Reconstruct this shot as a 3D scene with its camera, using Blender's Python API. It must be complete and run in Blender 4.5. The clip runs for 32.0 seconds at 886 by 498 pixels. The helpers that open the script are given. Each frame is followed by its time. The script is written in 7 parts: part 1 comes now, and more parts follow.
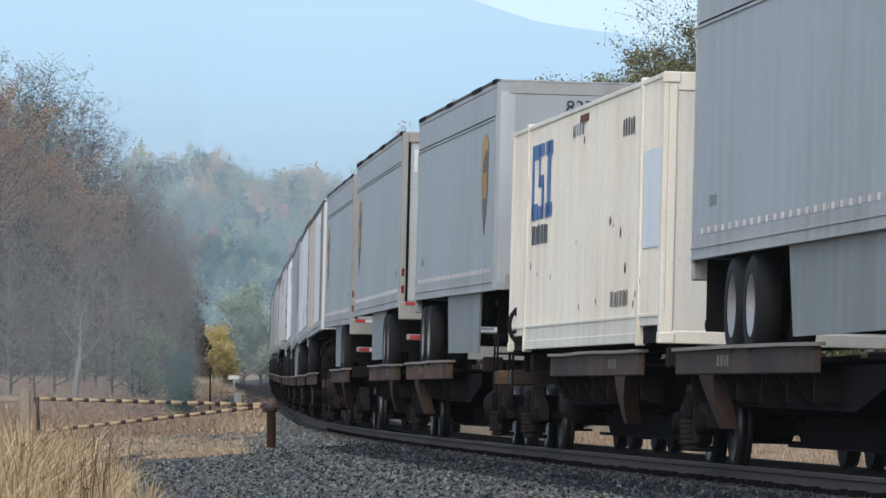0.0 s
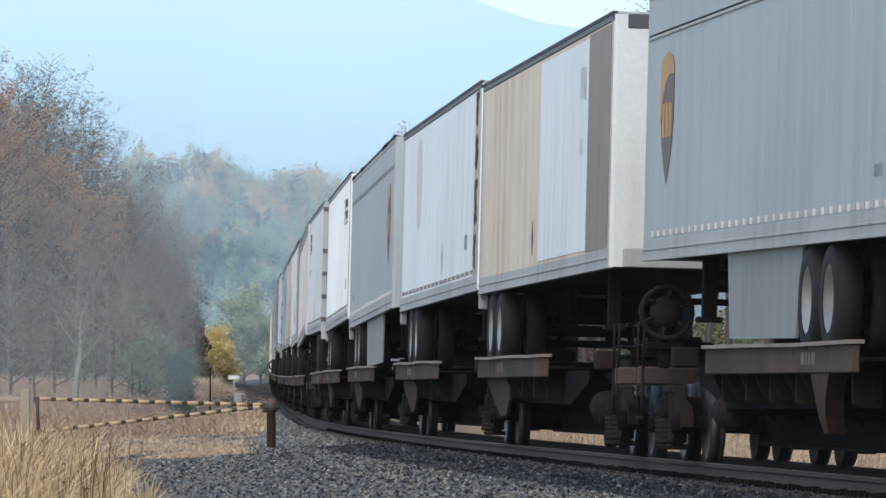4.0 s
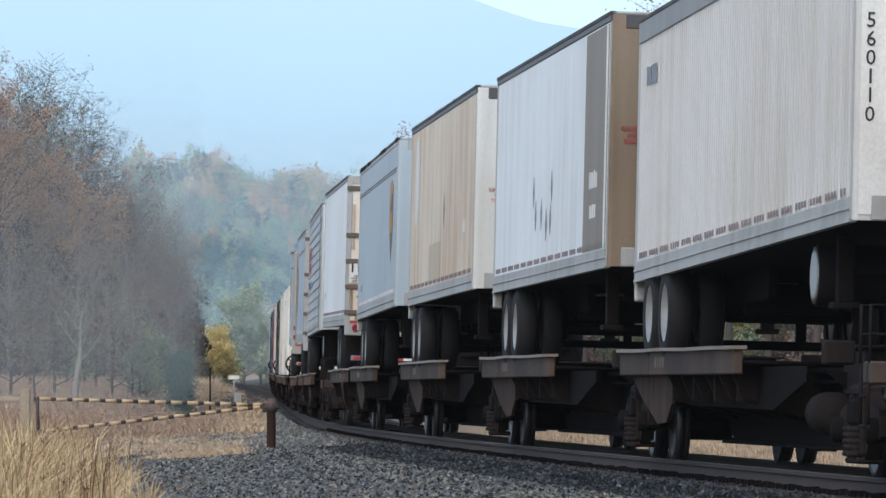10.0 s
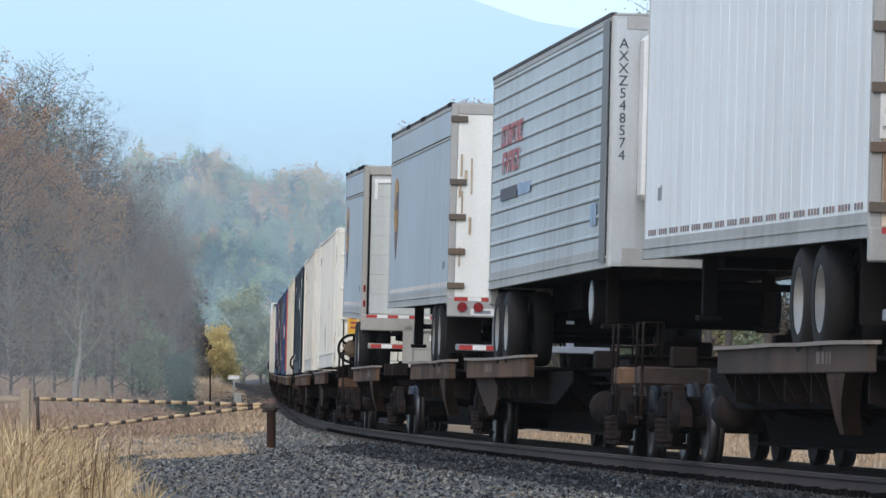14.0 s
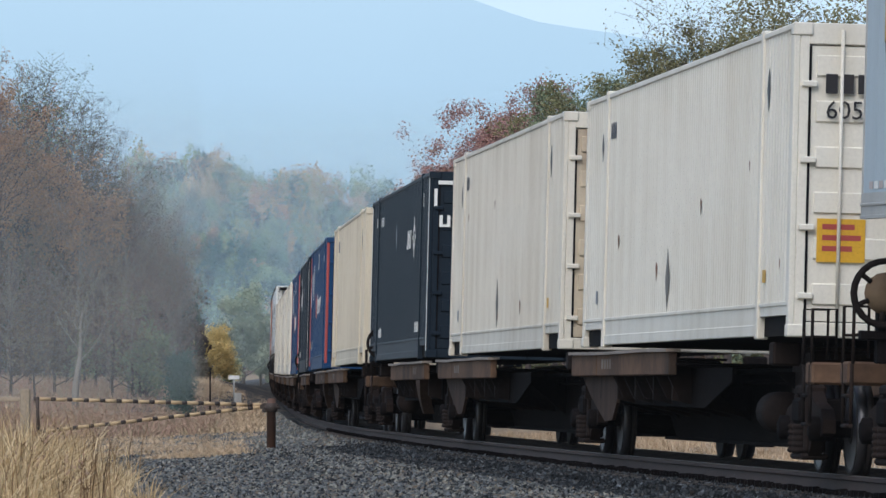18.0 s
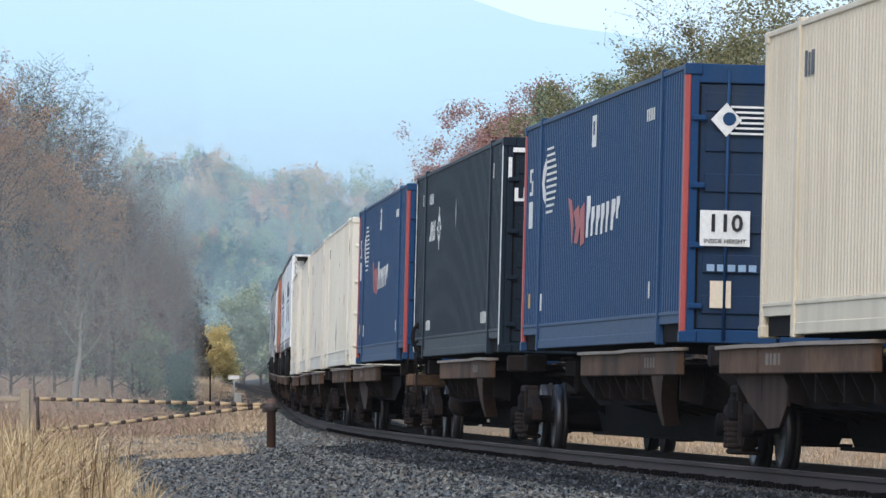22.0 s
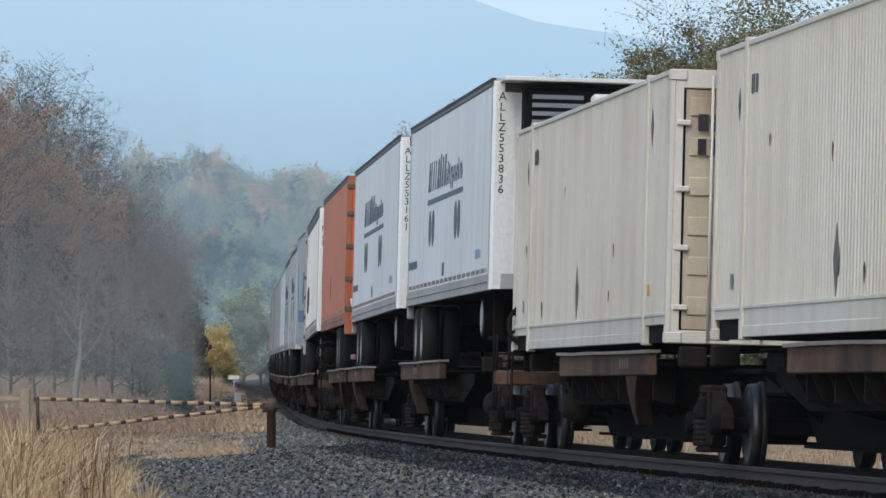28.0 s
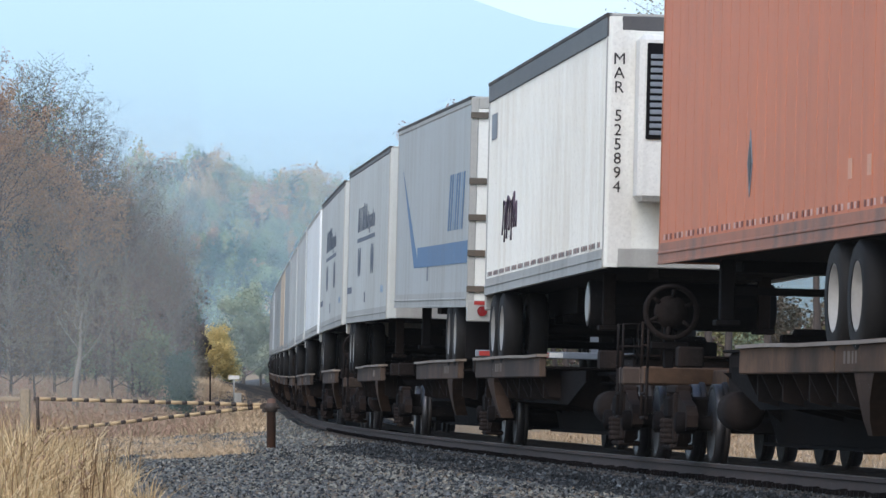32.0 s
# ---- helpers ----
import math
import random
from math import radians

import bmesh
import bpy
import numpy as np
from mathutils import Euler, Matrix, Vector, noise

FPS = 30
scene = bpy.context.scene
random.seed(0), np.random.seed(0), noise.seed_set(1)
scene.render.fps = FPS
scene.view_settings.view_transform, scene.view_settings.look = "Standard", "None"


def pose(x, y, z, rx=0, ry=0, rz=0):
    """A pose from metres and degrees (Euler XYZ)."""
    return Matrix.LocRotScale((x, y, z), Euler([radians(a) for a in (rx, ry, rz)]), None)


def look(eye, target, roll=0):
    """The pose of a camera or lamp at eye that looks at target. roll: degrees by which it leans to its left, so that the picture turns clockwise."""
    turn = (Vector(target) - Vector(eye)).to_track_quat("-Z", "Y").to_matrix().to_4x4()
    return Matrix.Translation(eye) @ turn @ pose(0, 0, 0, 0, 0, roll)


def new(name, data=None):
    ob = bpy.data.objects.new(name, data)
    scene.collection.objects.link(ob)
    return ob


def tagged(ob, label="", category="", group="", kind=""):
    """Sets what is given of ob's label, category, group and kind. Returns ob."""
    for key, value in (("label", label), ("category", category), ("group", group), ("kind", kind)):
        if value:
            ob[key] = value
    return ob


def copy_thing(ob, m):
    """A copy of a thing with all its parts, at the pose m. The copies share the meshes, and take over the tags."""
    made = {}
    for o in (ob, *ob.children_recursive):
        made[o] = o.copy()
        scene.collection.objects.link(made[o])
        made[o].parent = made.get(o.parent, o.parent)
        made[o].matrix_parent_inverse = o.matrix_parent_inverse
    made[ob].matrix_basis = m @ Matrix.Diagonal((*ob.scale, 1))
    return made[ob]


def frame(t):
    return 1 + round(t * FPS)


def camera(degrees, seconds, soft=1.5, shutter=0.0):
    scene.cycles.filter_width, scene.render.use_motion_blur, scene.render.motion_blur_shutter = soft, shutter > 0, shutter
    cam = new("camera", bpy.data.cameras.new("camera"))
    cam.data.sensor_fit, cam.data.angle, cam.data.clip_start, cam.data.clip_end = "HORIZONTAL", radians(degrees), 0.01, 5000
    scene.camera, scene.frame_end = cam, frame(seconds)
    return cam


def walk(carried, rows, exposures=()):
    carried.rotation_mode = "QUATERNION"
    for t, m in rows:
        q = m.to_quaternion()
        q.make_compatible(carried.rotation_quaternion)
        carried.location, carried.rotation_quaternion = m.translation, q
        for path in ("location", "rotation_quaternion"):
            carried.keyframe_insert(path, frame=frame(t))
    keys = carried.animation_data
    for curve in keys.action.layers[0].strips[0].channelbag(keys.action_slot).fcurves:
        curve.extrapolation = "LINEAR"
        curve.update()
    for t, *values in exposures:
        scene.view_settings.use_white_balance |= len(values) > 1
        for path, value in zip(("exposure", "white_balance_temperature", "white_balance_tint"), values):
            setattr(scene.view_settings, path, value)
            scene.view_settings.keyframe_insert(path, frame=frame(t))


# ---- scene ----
import itertools

# ---- camera: on a tripod, long lens, rail head at z = 0 ----
EYE = (0.0, 0.0, 0.83)
cam = camera(8.14, 32.0, soft=1.5)
walk(cam, [(0.0, pose(*EYE, 91.2455, 0, 0)), (32.0, pose(*EYE, 91.2455, 0, 0))],
     exposures=[(0.0, 0.15, 6090, 10), (1.0, 0.18, 6090, 10), (2.0, 0.40, 6090, 10), (3.0, 0.42, 6090, 10), (6.0, 0.29, 6090, 10), (14.0, 0.30, 6090, 10),
                (17.0, 0.22, 6090, 10), (18.0, 0.05, 6090, 10), (19.0, 0.07, 6090, 10), (20.0, 0.33, 6090, 10), (21.0, 0.28, 6090, 10), (22.0, 0.38, 6090, 10), (23.0, 0.45, 6090, 10), (24.0, 0.32, 6090, 10), (25.0, 0.05, 6090, 10),
                (28.0, -0.05, 6090, 10), (29.0, 0.12, 6090, 10), (31.0, 0.35, 6090, 10), (32.0, 0.35, 6090, 10)])

# ---- light: hazy overcast morning, soft sun behind the camera ----
world = bpy.data.worlds.new("sky")
scene.world = world
world.use_nodes = True
wt = world.node_tree
sky = wt.nodes.new("ShaderNodeTexSky")
sky.sky_type, sky.sun_disc = "NISHITA", False
sky.sun_elevation, sky.sun_rotation = radians(44), radians(200)
sky.air_density, sky.dust_density, sky.ozone_density = 1.3, 2.5, 2.0
wt.links.new(sky.outputs[0], wt.nodes["Background"].inputs[0])
wt.nodes["Background"].inputs[1].default_value = 0.15
sun = new("sun", bpy.data.lights.new("sun", "SUN"))
sun.data.energy, sun.data.angle, sun.data.color = 0.8, radians(24), (1.0, 0.96, 0.9)
sun.matrix_world = look((0, 0, 0), (0.25, 0.70, -0.75))


# ---- materials ----
def rgb(h):
    """Linear colour from an sRGB hex string."""
    c = [int(h[i:i + 2], 16) / 255 for i in (0, 2, 4)]
    return tuple(x / 12.92 if x <= 0.04045 else ((x + 0.055) / 1.055) ** 2.4 for x in c) + (1,)


def surface(name, col, rough=0.6, metal=0.0, dirt=None, amount=0.35, streak=True, grain=0.1, size=30.0, bump=0.15, vary=0.0, spec=0.5, chips=0.0):
    """Painted or raw surface: base colour, dirt in two scales (patches and run-down streaks), grain and relief."""
    m = bpy.data.materials.new(name)
    m.use_nodes = True
    t = m.node_tree
    n, k = t.nodes, t.links.new
    b = n["Principled BSDF"]
    b.inputs["Metallic"].default_value = metal
    b.inputs["Specular IOR Level"].default_value = spec
    co = n.new("ShaderNodeTexCoord")
    fine = n.new("ShaderNodeTexNoise")
    fine.inputs["Scale"].default_value, fine.inputs["Detail"].default_value = size, 5
    k(co.outputs["Object"], fine.inputs["Vector"])
    out = None
    base = n.new("ShaderNodeMix")
    base.data_type, base.blend_type = "RGBA", "MULTIPLY"
    base.inputs[6].default_value = col
    ramp = n.new("ShaderNodeMapRange")
    ramp.inputs["To Min"].default_value, ramp.inputs["To Max"].default_value = 1 - grain * 2, 1 + grain * 2
    k(fine.outputs["Fac"], ramp.inputs["Value"])
    base.inputs[0].default_value = 1.0
    k(ramp.outputs[0], base.inputs[7])
    out = base.outputs[2]
    if dirt:
        mp = n.new("ShaderNodeMapping")
        mp.inputs["Scale"].default_value = (2.6, 2.6, 0.16) if streak else (0.9, 0.9, 0.9)
        k(co.outputs["Object"], mp.inputs["Vector"])
        big = n.new("ShaderNodeTexNoise")
        big.inputs["Scale"].default_value, big.inputs["Detail"].default_value = 1.1, 7
        k(mp.outputs[0], big.inputs["Vector"])
        patch = n.new("ShaderNodeTexNoise")
        patch.inputs["Scale"].default_value, patch.inputs["Detail"].default_value = 0.45, 4
        k(co.outputs["Object"], patch.inputs["Vector"])
        add = n.new("ShaderNodeMath")
        add.operation = "MULTIPLY"
        k(big.outputs["Fac"], add.inputs[0])
        k(patch.outputs["Fac"], add.inputs[1])
        mr = n.new("ShaderNodeMapRange")
        mr.inputs["From Min"].default_value, mr.inputs["From Max"].default_value = 0.17, 0.42
        mr.inputs["To Max"].default_value = amount
        k(add.outputs[0], mr.inputs["Value"])
        mix = n.new("ShaderNodeMix")
        mix.data_type = "RGBA"
        k(mr.outputs[0], mix.inputs[0])
        k(out, mix.inputs[6])
        mix.inputs[7].default_value = dirt
        out = mix.outputs[2]
    if chips:
        sp = n.new("ShaderNodeTexNoise")
        sp.inputs["Scale"].default_value, sp.inputs["Detail"].default_value = 2.4, 8
        sp.inputs["Roughness"].default_value = 0.75
        mp2 = n.new("ShaderNodeMapping")
        mp2.inputs["Scale"].default_value = (1.6, 1.6, 0.8)
        k(co.outputs["Object"], mp2.inputs["Vector"])
        k(mp2.outputs[0], sp.inputs["Vector"])
        cm = n.new("ShaderNodeMapRange")
        cm.inputs["From Min"].default_value, cm.inputs["From Max"].default_value = 0.665, 0.72
        cm.inputs["To Max"].default_value = chips
        k(sp.outputs["Fac"], cm.inputs["Value"])
        cx = n.new("ShaderNodeMix")
        cx.data_type = "RGBA"
        k(cm.outputs[0], cx.inputs[0])
        k(out, cx.inputs[6])
        cx.inputs[7].default_value = tuple(c * 0.45 for c in (dirt or col)[:3]) + (1,)
        out = cx.outputs[2]
    if vary:
        oi = n.new("ShaderNodeObjectInfo")
        hs = n.new("ShaderNodeHueSaturation")
        v = n.new("ShaderNodeMapRange")
        v.inputs["To Min"].default_value, v.inputs["To Max"].default_value = 1 - vary, 1 + vary
        k(oi.outputs["Random"], v.inputs["Value"])
        k(v.outputs[0], hs.inputs["Value"])
        k(out, hs.inputs["Color"])
        out = hs.outputs[0]
    k(out, b.inputs["Base Color"])
    rr = n.new("ShaderNodeMapRange")
    rr.inputs["To Min"].default_value, rr.inputs["To Max"].default_value = max(rough - 0.12, 0.05), min(rough + 0.12, 1)
    k(fine.outputs["Fac"], rr.inputs["Value"])
    k(rr.outputs[0], b.inputs["Roughness"])
    if bump:
        bp = n.new("ShaderNodeBump")
        bp.inputs["Strength"].default_value, bp.inputs["Distance"].default_value = bump, 0.02
        k(fine.outputs["Fac"], bp.inputs["Height"])
        k(bp.outputs[0], b.inputs["Normal"])
    return m


def islands(name, cols, rough=0.8, through=0.0):
    """Leaves, stones and stalks: a colour for every loose piece out of a row of colours."""
    m = bpy.data.materials.new(name)
    m.use_nodes = True
    t = m.node_tree
    n, k = t.nodes, t.links.new
    b = n["Principled BSDF"]
    b.inputs["Roughness"].default_value = rough
    b.inputs["Specular IOR Level"].default_value = 0.2
    g = n.new("ShaderNodeNewGeometry")
    r = n.new("ShaderNodeValToRGB")
    el = r.color_ramp.elements
    for i, c in enumerate(cols):
        e = el[i] if i < 2 else el.new(i / (len(cols) - 1))
        e.position, e.color = i / (len(cols) - 1), c
    k(g.outputs["Random Per Island"], r.inputs[0])
    k(r.outputs[0], b.inputs["Base Color"])
    return m


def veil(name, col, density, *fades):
    """Stand-in for haze: a thin sheet that scatters daylight and lets the rest pass; fades thin it out along x or z:
    (axis, where full, where none).
    """
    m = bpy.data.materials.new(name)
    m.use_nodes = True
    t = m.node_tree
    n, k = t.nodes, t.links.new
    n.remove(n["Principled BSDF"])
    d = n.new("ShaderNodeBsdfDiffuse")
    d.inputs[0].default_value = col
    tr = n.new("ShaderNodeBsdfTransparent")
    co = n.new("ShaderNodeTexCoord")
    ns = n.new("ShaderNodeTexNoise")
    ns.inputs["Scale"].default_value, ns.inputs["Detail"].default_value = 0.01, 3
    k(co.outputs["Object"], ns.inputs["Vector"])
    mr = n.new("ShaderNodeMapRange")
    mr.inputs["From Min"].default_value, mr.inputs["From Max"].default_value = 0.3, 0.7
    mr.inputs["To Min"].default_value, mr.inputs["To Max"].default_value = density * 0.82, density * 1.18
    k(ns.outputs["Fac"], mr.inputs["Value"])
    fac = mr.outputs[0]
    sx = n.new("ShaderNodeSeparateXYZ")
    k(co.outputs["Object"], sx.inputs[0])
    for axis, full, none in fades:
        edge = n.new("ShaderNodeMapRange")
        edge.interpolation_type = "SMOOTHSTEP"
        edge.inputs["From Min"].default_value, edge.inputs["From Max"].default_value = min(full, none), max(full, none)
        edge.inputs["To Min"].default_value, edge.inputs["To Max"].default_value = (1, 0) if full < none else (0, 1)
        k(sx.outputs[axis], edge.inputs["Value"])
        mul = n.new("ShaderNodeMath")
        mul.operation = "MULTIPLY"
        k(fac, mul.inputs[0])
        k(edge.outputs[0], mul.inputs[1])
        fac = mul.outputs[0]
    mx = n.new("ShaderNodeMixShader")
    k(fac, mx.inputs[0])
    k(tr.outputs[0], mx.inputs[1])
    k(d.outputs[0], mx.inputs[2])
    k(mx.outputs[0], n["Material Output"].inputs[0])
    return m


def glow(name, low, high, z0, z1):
    """Far sky and mountain: plain glowing backdrop, haze painted as colour graded with height."""
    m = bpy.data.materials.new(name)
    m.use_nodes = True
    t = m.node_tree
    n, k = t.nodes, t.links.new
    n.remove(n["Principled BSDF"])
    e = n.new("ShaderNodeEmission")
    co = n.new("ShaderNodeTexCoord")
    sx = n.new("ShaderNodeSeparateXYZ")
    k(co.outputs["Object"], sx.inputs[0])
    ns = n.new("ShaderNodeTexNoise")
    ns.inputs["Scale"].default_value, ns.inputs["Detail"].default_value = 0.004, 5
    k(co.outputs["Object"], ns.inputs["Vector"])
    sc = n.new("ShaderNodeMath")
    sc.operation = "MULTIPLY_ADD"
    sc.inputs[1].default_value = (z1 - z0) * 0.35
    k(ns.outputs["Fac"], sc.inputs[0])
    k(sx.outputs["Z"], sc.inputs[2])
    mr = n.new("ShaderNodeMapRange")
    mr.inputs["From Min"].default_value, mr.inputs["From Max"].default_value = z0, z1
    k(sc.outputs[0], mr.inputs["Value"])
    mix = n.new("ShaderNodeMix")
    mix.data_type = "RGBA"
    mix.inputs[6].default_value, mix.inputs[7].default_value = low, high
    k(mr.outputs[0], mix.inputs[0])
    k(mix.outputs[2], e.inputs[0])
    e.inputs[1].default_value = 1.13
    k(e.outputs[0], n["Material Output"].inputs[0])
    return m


GRIME = rgb("5a4a3c")
RUST = rgb("6b4028")
MAT = {}


def mat(key, *a, **kw):
    """A surface by its name, made once."""
    if key not in MAT:
        MAT[key] = surface(key, *a, **kw)
    return MAT[key]


steel_dark = mat("dark_steel", rgb("151416"), 0.85, 0.0, rgb("211d1c"), 0.6, False, 0.2, 25, spec=0.03)
steel_brown = mat("brown_steel", rgb("221f1f"), 0.85, 0.0, rgb("362b26"), 0.6, True, 0.25, 20, spec=0.06)
deck_brown = mat("deck_steel", rgb("403936"), 0.85, 0.0, rgb("5c4c42"), 0.9, False, 0.25, 12, spec=0.2)
deck_orange = mat("deck_orange_steel", rgb("6a5342"), 0.85, 0.0, rgb("342c27"), 0.9, False, 0.3, 9, spec=0.2)
lip_pale = mat("worn_lip", rgb("8d837a"), 0.7, 0.0, rgb("6a5a4e"), 0.6, False, 0.2, 14)
rail_side = mat("rail_steel", rgb("3c3230"), 0.85, 0.0, rgb("4a3a34"), 0.5, False, 0.15, 18)
rail_top = mat("polished_steel", rgb("66625f"), 0.4, 0.8, None, 0, False, 0.05)
wheel_steel = mat("wheel_steel", rgb("1e1b1c"), 0.6, 0.15, rgb("322a26"), 0.5, False, 0.15, 20)
tread_steel = mat("wheel_tread", rgb("5c5c60"), 0.45, 0.8, None, 0, False, 0.05)
rubber = mat("tyre_rubber", rgb("1c1c1e"), 0.8, 0.0, rgb("343230"), 0.5, False, 0.1, 30, spec=0.25)
rim_white = mat("white_rim", rgb("b8b6b2"), 0.5, 0.0, GRIME, 0.7, False)
rim_steel = mat("steel_rim", rgb("b4b4b2"), 0.4, 0.4, rgb("5a5048"), 0.9, False)
black_frame = mat("black_frame", rgb("1a1a1d"), 0.8, 0.0, rgb("28231f"), 0.4, False, spec=0.05)
alu = mat("bare_aluminium", rgb("c4c9cc"), 0.45, 0.2, rgb("7d7c78"), 0.4, True, 0.06)
alu_dull = mat("dull_aluminium", rgb("adadaa"), 0.5, 0.15, rgb("6f6a64"), 0.45, True, 0.08)
red_plastic = mat("red_lens", rgb("7c2024"), 0.25, bump=0)
red_paint = mat("red_paint", rgb("b02f2c"), 0.5, 0, GRIME, 0.3)
white_paint = mat("white_paint", rgb("e6e6e2"), 0.5, 0, GRIME, 0.25)
black_paint = mat("black_paint", rgb("1c1d22"), 0.5, 0, GRIME, 0.2)
blue_paint = mat("blue_paint", rgb("2a64a8"), 0.5, 0, GRIME, 0.2)
gold_paint = mat("gold_paint", rgb("b98a3c"), 0.5, 0, GRIME, 0.25)
brown_paint = mat("brown_paint", rgb("5c4232"), 0.5, 0, GRIME, 0.2)
grey_paint = mat("grey_paint", rgb("7f8690"), 0.5, 0, GRIME, 0.2)
roof_dark = mat("roof_edge", rgb("3a3736"), 0.7, 0.1, rgb("77726c"), 0.7, False, 0.2, 3)
alu_worn = mat("worn_aluminium", rgb("a6a39b"), 0.5, 0.15, rgb("6f675c"), 0.6, True, 0.1)
hinge_steel = mat("hinge_steel", rgb("5e574e"), 0.6, 0.2, rgb("7a5c44"), 0.5, False)
green_paint = mat("green_paint", rgb("2f8a4c"), 0.5, 0, GRIME, 0.2)
yellow_paint = mat("yellow_paint", rgb("d9a92c"), 0.5, 0, GRIME, 0.3)
pale_blue = mat("pale_print", rgb("8fa9c4"), 0.5, 0, GRIME, 0.2)


# ---- mesh code ----
class M:
    """Collects the faces of one mesh."""

    def __init__(self):
        self.v, self.f, self.s = [], [], []

    def face(self, idx, smooth=False):
        self.f.append(idx)
        self.s.append(smooth)

    def quad(self, a, b, c, d):
        i = len(self.v)
        self.v += [a, b, c, d]
        self.face((i, i + 1, i + 2, i + 3))

    def box(self, x0, x1, y0, y1, z0, z1, c=0.0):
        """A box, its edges cut by c."""
        x0, x1, y0, y1, z0, z1 = min(x0, x1), max(x0, x1), min(y0, y1), max(y0, y1), min(z0, z1), max(z0, z1)
        i = len(self.v)
        if c <= 0:
            self.v += [(x, y, z) for z in (z0, z1) for y in (y0, y1) for x in (x0, x1)]
            for q in ((0, 2, 3, 1), (4, 5, 7, 6), (0, 1, 5, 4), (2, 6, 7, 3), (0, 4, 6, 2), (1, 3, 7, 5)):
                self.face(tuple(i + j for j in q))
            return self
        c = min(c, (x1 - x0) / 2.1, (y1 - y0) / 2.1, (z1 - z0) / 2.1)
        rings = []
        for z, e in ((z0, c), (z0 + c, 0), (z1 - c, 0), (z1, c)):
            r = []
            for x, y in ((x0 + c, y0), (x1 - c, y0), (x1, y0 + c), (x1, y1 - c), (x1 - c, y1), (x0 + c, y1), (x0, y1 - c), (x0, y0 + c)):
                r.append((min(max(x, x0 + e), x1 - e), min(max(y, y0 + e), y1 - e), z))
            rings.append(r)
        return self.rings(rings)

    def rings(self, rings, caps=True, smooth=False):
        """Closed rings of equal length, joined one after another."""
        i, n = len(self.v), len(rings[0])
        for r in rings:
            self.v += [tuple(p) for p in r]
        for j in range(len(rings) - 1):
            for q in range(n):
                a, b = i + j * n + q, i + j * n + (q + 1) % n
                self.face((a, b, b + n, a + n), smooth)
        if caps:
            self.face(tuple(i + q for q in reversed(range(n))))
            self.face(tuple(i + (len(rings) - 1) * n + q for q in range(n)))
        return self

    def tube(self, pts, radii, n=8, caps=True):
        """A round bar through points."""
        pts = [Vector(p) for p in pts]
        if not isinstance(radii, (list, tuple)):
            radii = [radii] * len(pts)
        rings = []
        for j, p in enumerate(pts):
            d = (pts[min(j + 1, len(pts) - 1)] - pts[max(j - 1, 0)]).normalized()
            u = d.cross(Vector((0, 0, 1)) if abs(d.z) < 0.9 else Vector((1, 0, 0))).normalized()
            w = d.cross(u)
            rings.append([p + (u * math.cos(6.28319 * q / n) + w * math.sin(6.28319 * q / n)) * radii[j] for q in range(n)])
        return self.rings(rings, caps, True)

    def lathe(self, centre, prof, n=20, axis="y", caps=True):
        """A turned body: prof holds (along the axis, radius)."""
        rings = []
        for a, r in prof:
            ring = []
            for q in range(n):
                c, s = math.cos(6.28319 * q / n) * r, math.sin(6.28319 * q / n) * r
                o = {"y": (c, a, s), "x": (a, c, s), "z": (c, s, a)}[axis]
                ring.append(tuple(centre[i] + o[i] for i in range(3)))
            rings.append(ring)
        return self.rings(rings, caps, True)

    def prism(self, poly, y0, y1):
        """A flat outline in x and z, thick from y0 to y1."""
        return self.rings([[(x, y0, z) for x, z in poly], [(x, y1, z) for x, z in poly]])

    def prism_x(self, poly, x0, x1):
        """A flat outline in y and z, thick from x0 to x1."""
        return self.rings([[(x0, y, z) for y, z in poly], [(x1, y, z) for y, z in poly]])

    def mesh(self, name, material):
        me = bpy.data.meshes.new(name)
        me.from_pydata(self.v, [], self.f)
        me.materials.append(material)
        me.polygons.foreach_set("use_smooth", self.s)
        me.update()
        return me


def part(name, m, material, parent, label=""):
    ob = new(name, m.mesh(name, material) if isinstance(m, M) else m)
    if parent:
        ob.parent = parent
    if label:
        tagged(ob, label)
    return ob


def thing(name, label, category, group="", kind=""):
    return tagged(new(name), label, category, group, kind)


def letters(name, text, size, material, parent, m, label="", squeeze=1.0, upright=False, thick=0.004, bold=0.0):
    """Raised lettering from the built-in font, as a mesh."""
    cu = bpy.data.curves.new(name, "FONT")
    cu.body = "\n".join(text) if upright else text
    cu.size, cu.align_x, cu.align_y, cu.extrude, cu.resolution_u = size, "CENTER", "CENTER", thick, 2
    cu.offset = bold
    cu.space_line = 0.86 if upright else 1.0
    tmp = bpy.data.objects.new("tmp", cu)
    scene.collection.objects.link(tmp)
    me = bpy.data.meshes.new_from_object(tmp)
    bpy.data.objects.remove(tmp)
    bpy.data.curves.remove(cu)
    me.transform(m @ Matrix.Diagonal((squeeze, 1, 1, 1)))
    me.materials.clear()
    me.materials.append(material)
    return part(name, me, material, parent, label)


# visible-side placing for lettering: reads along -x on the side y = -w ; end faces towards +x
def on_end(x, y, z):
    return Matrix.Translation((x, y, z)) @ Euler((radians(90), 0, radians(90))).to_matrix().to_4x4()


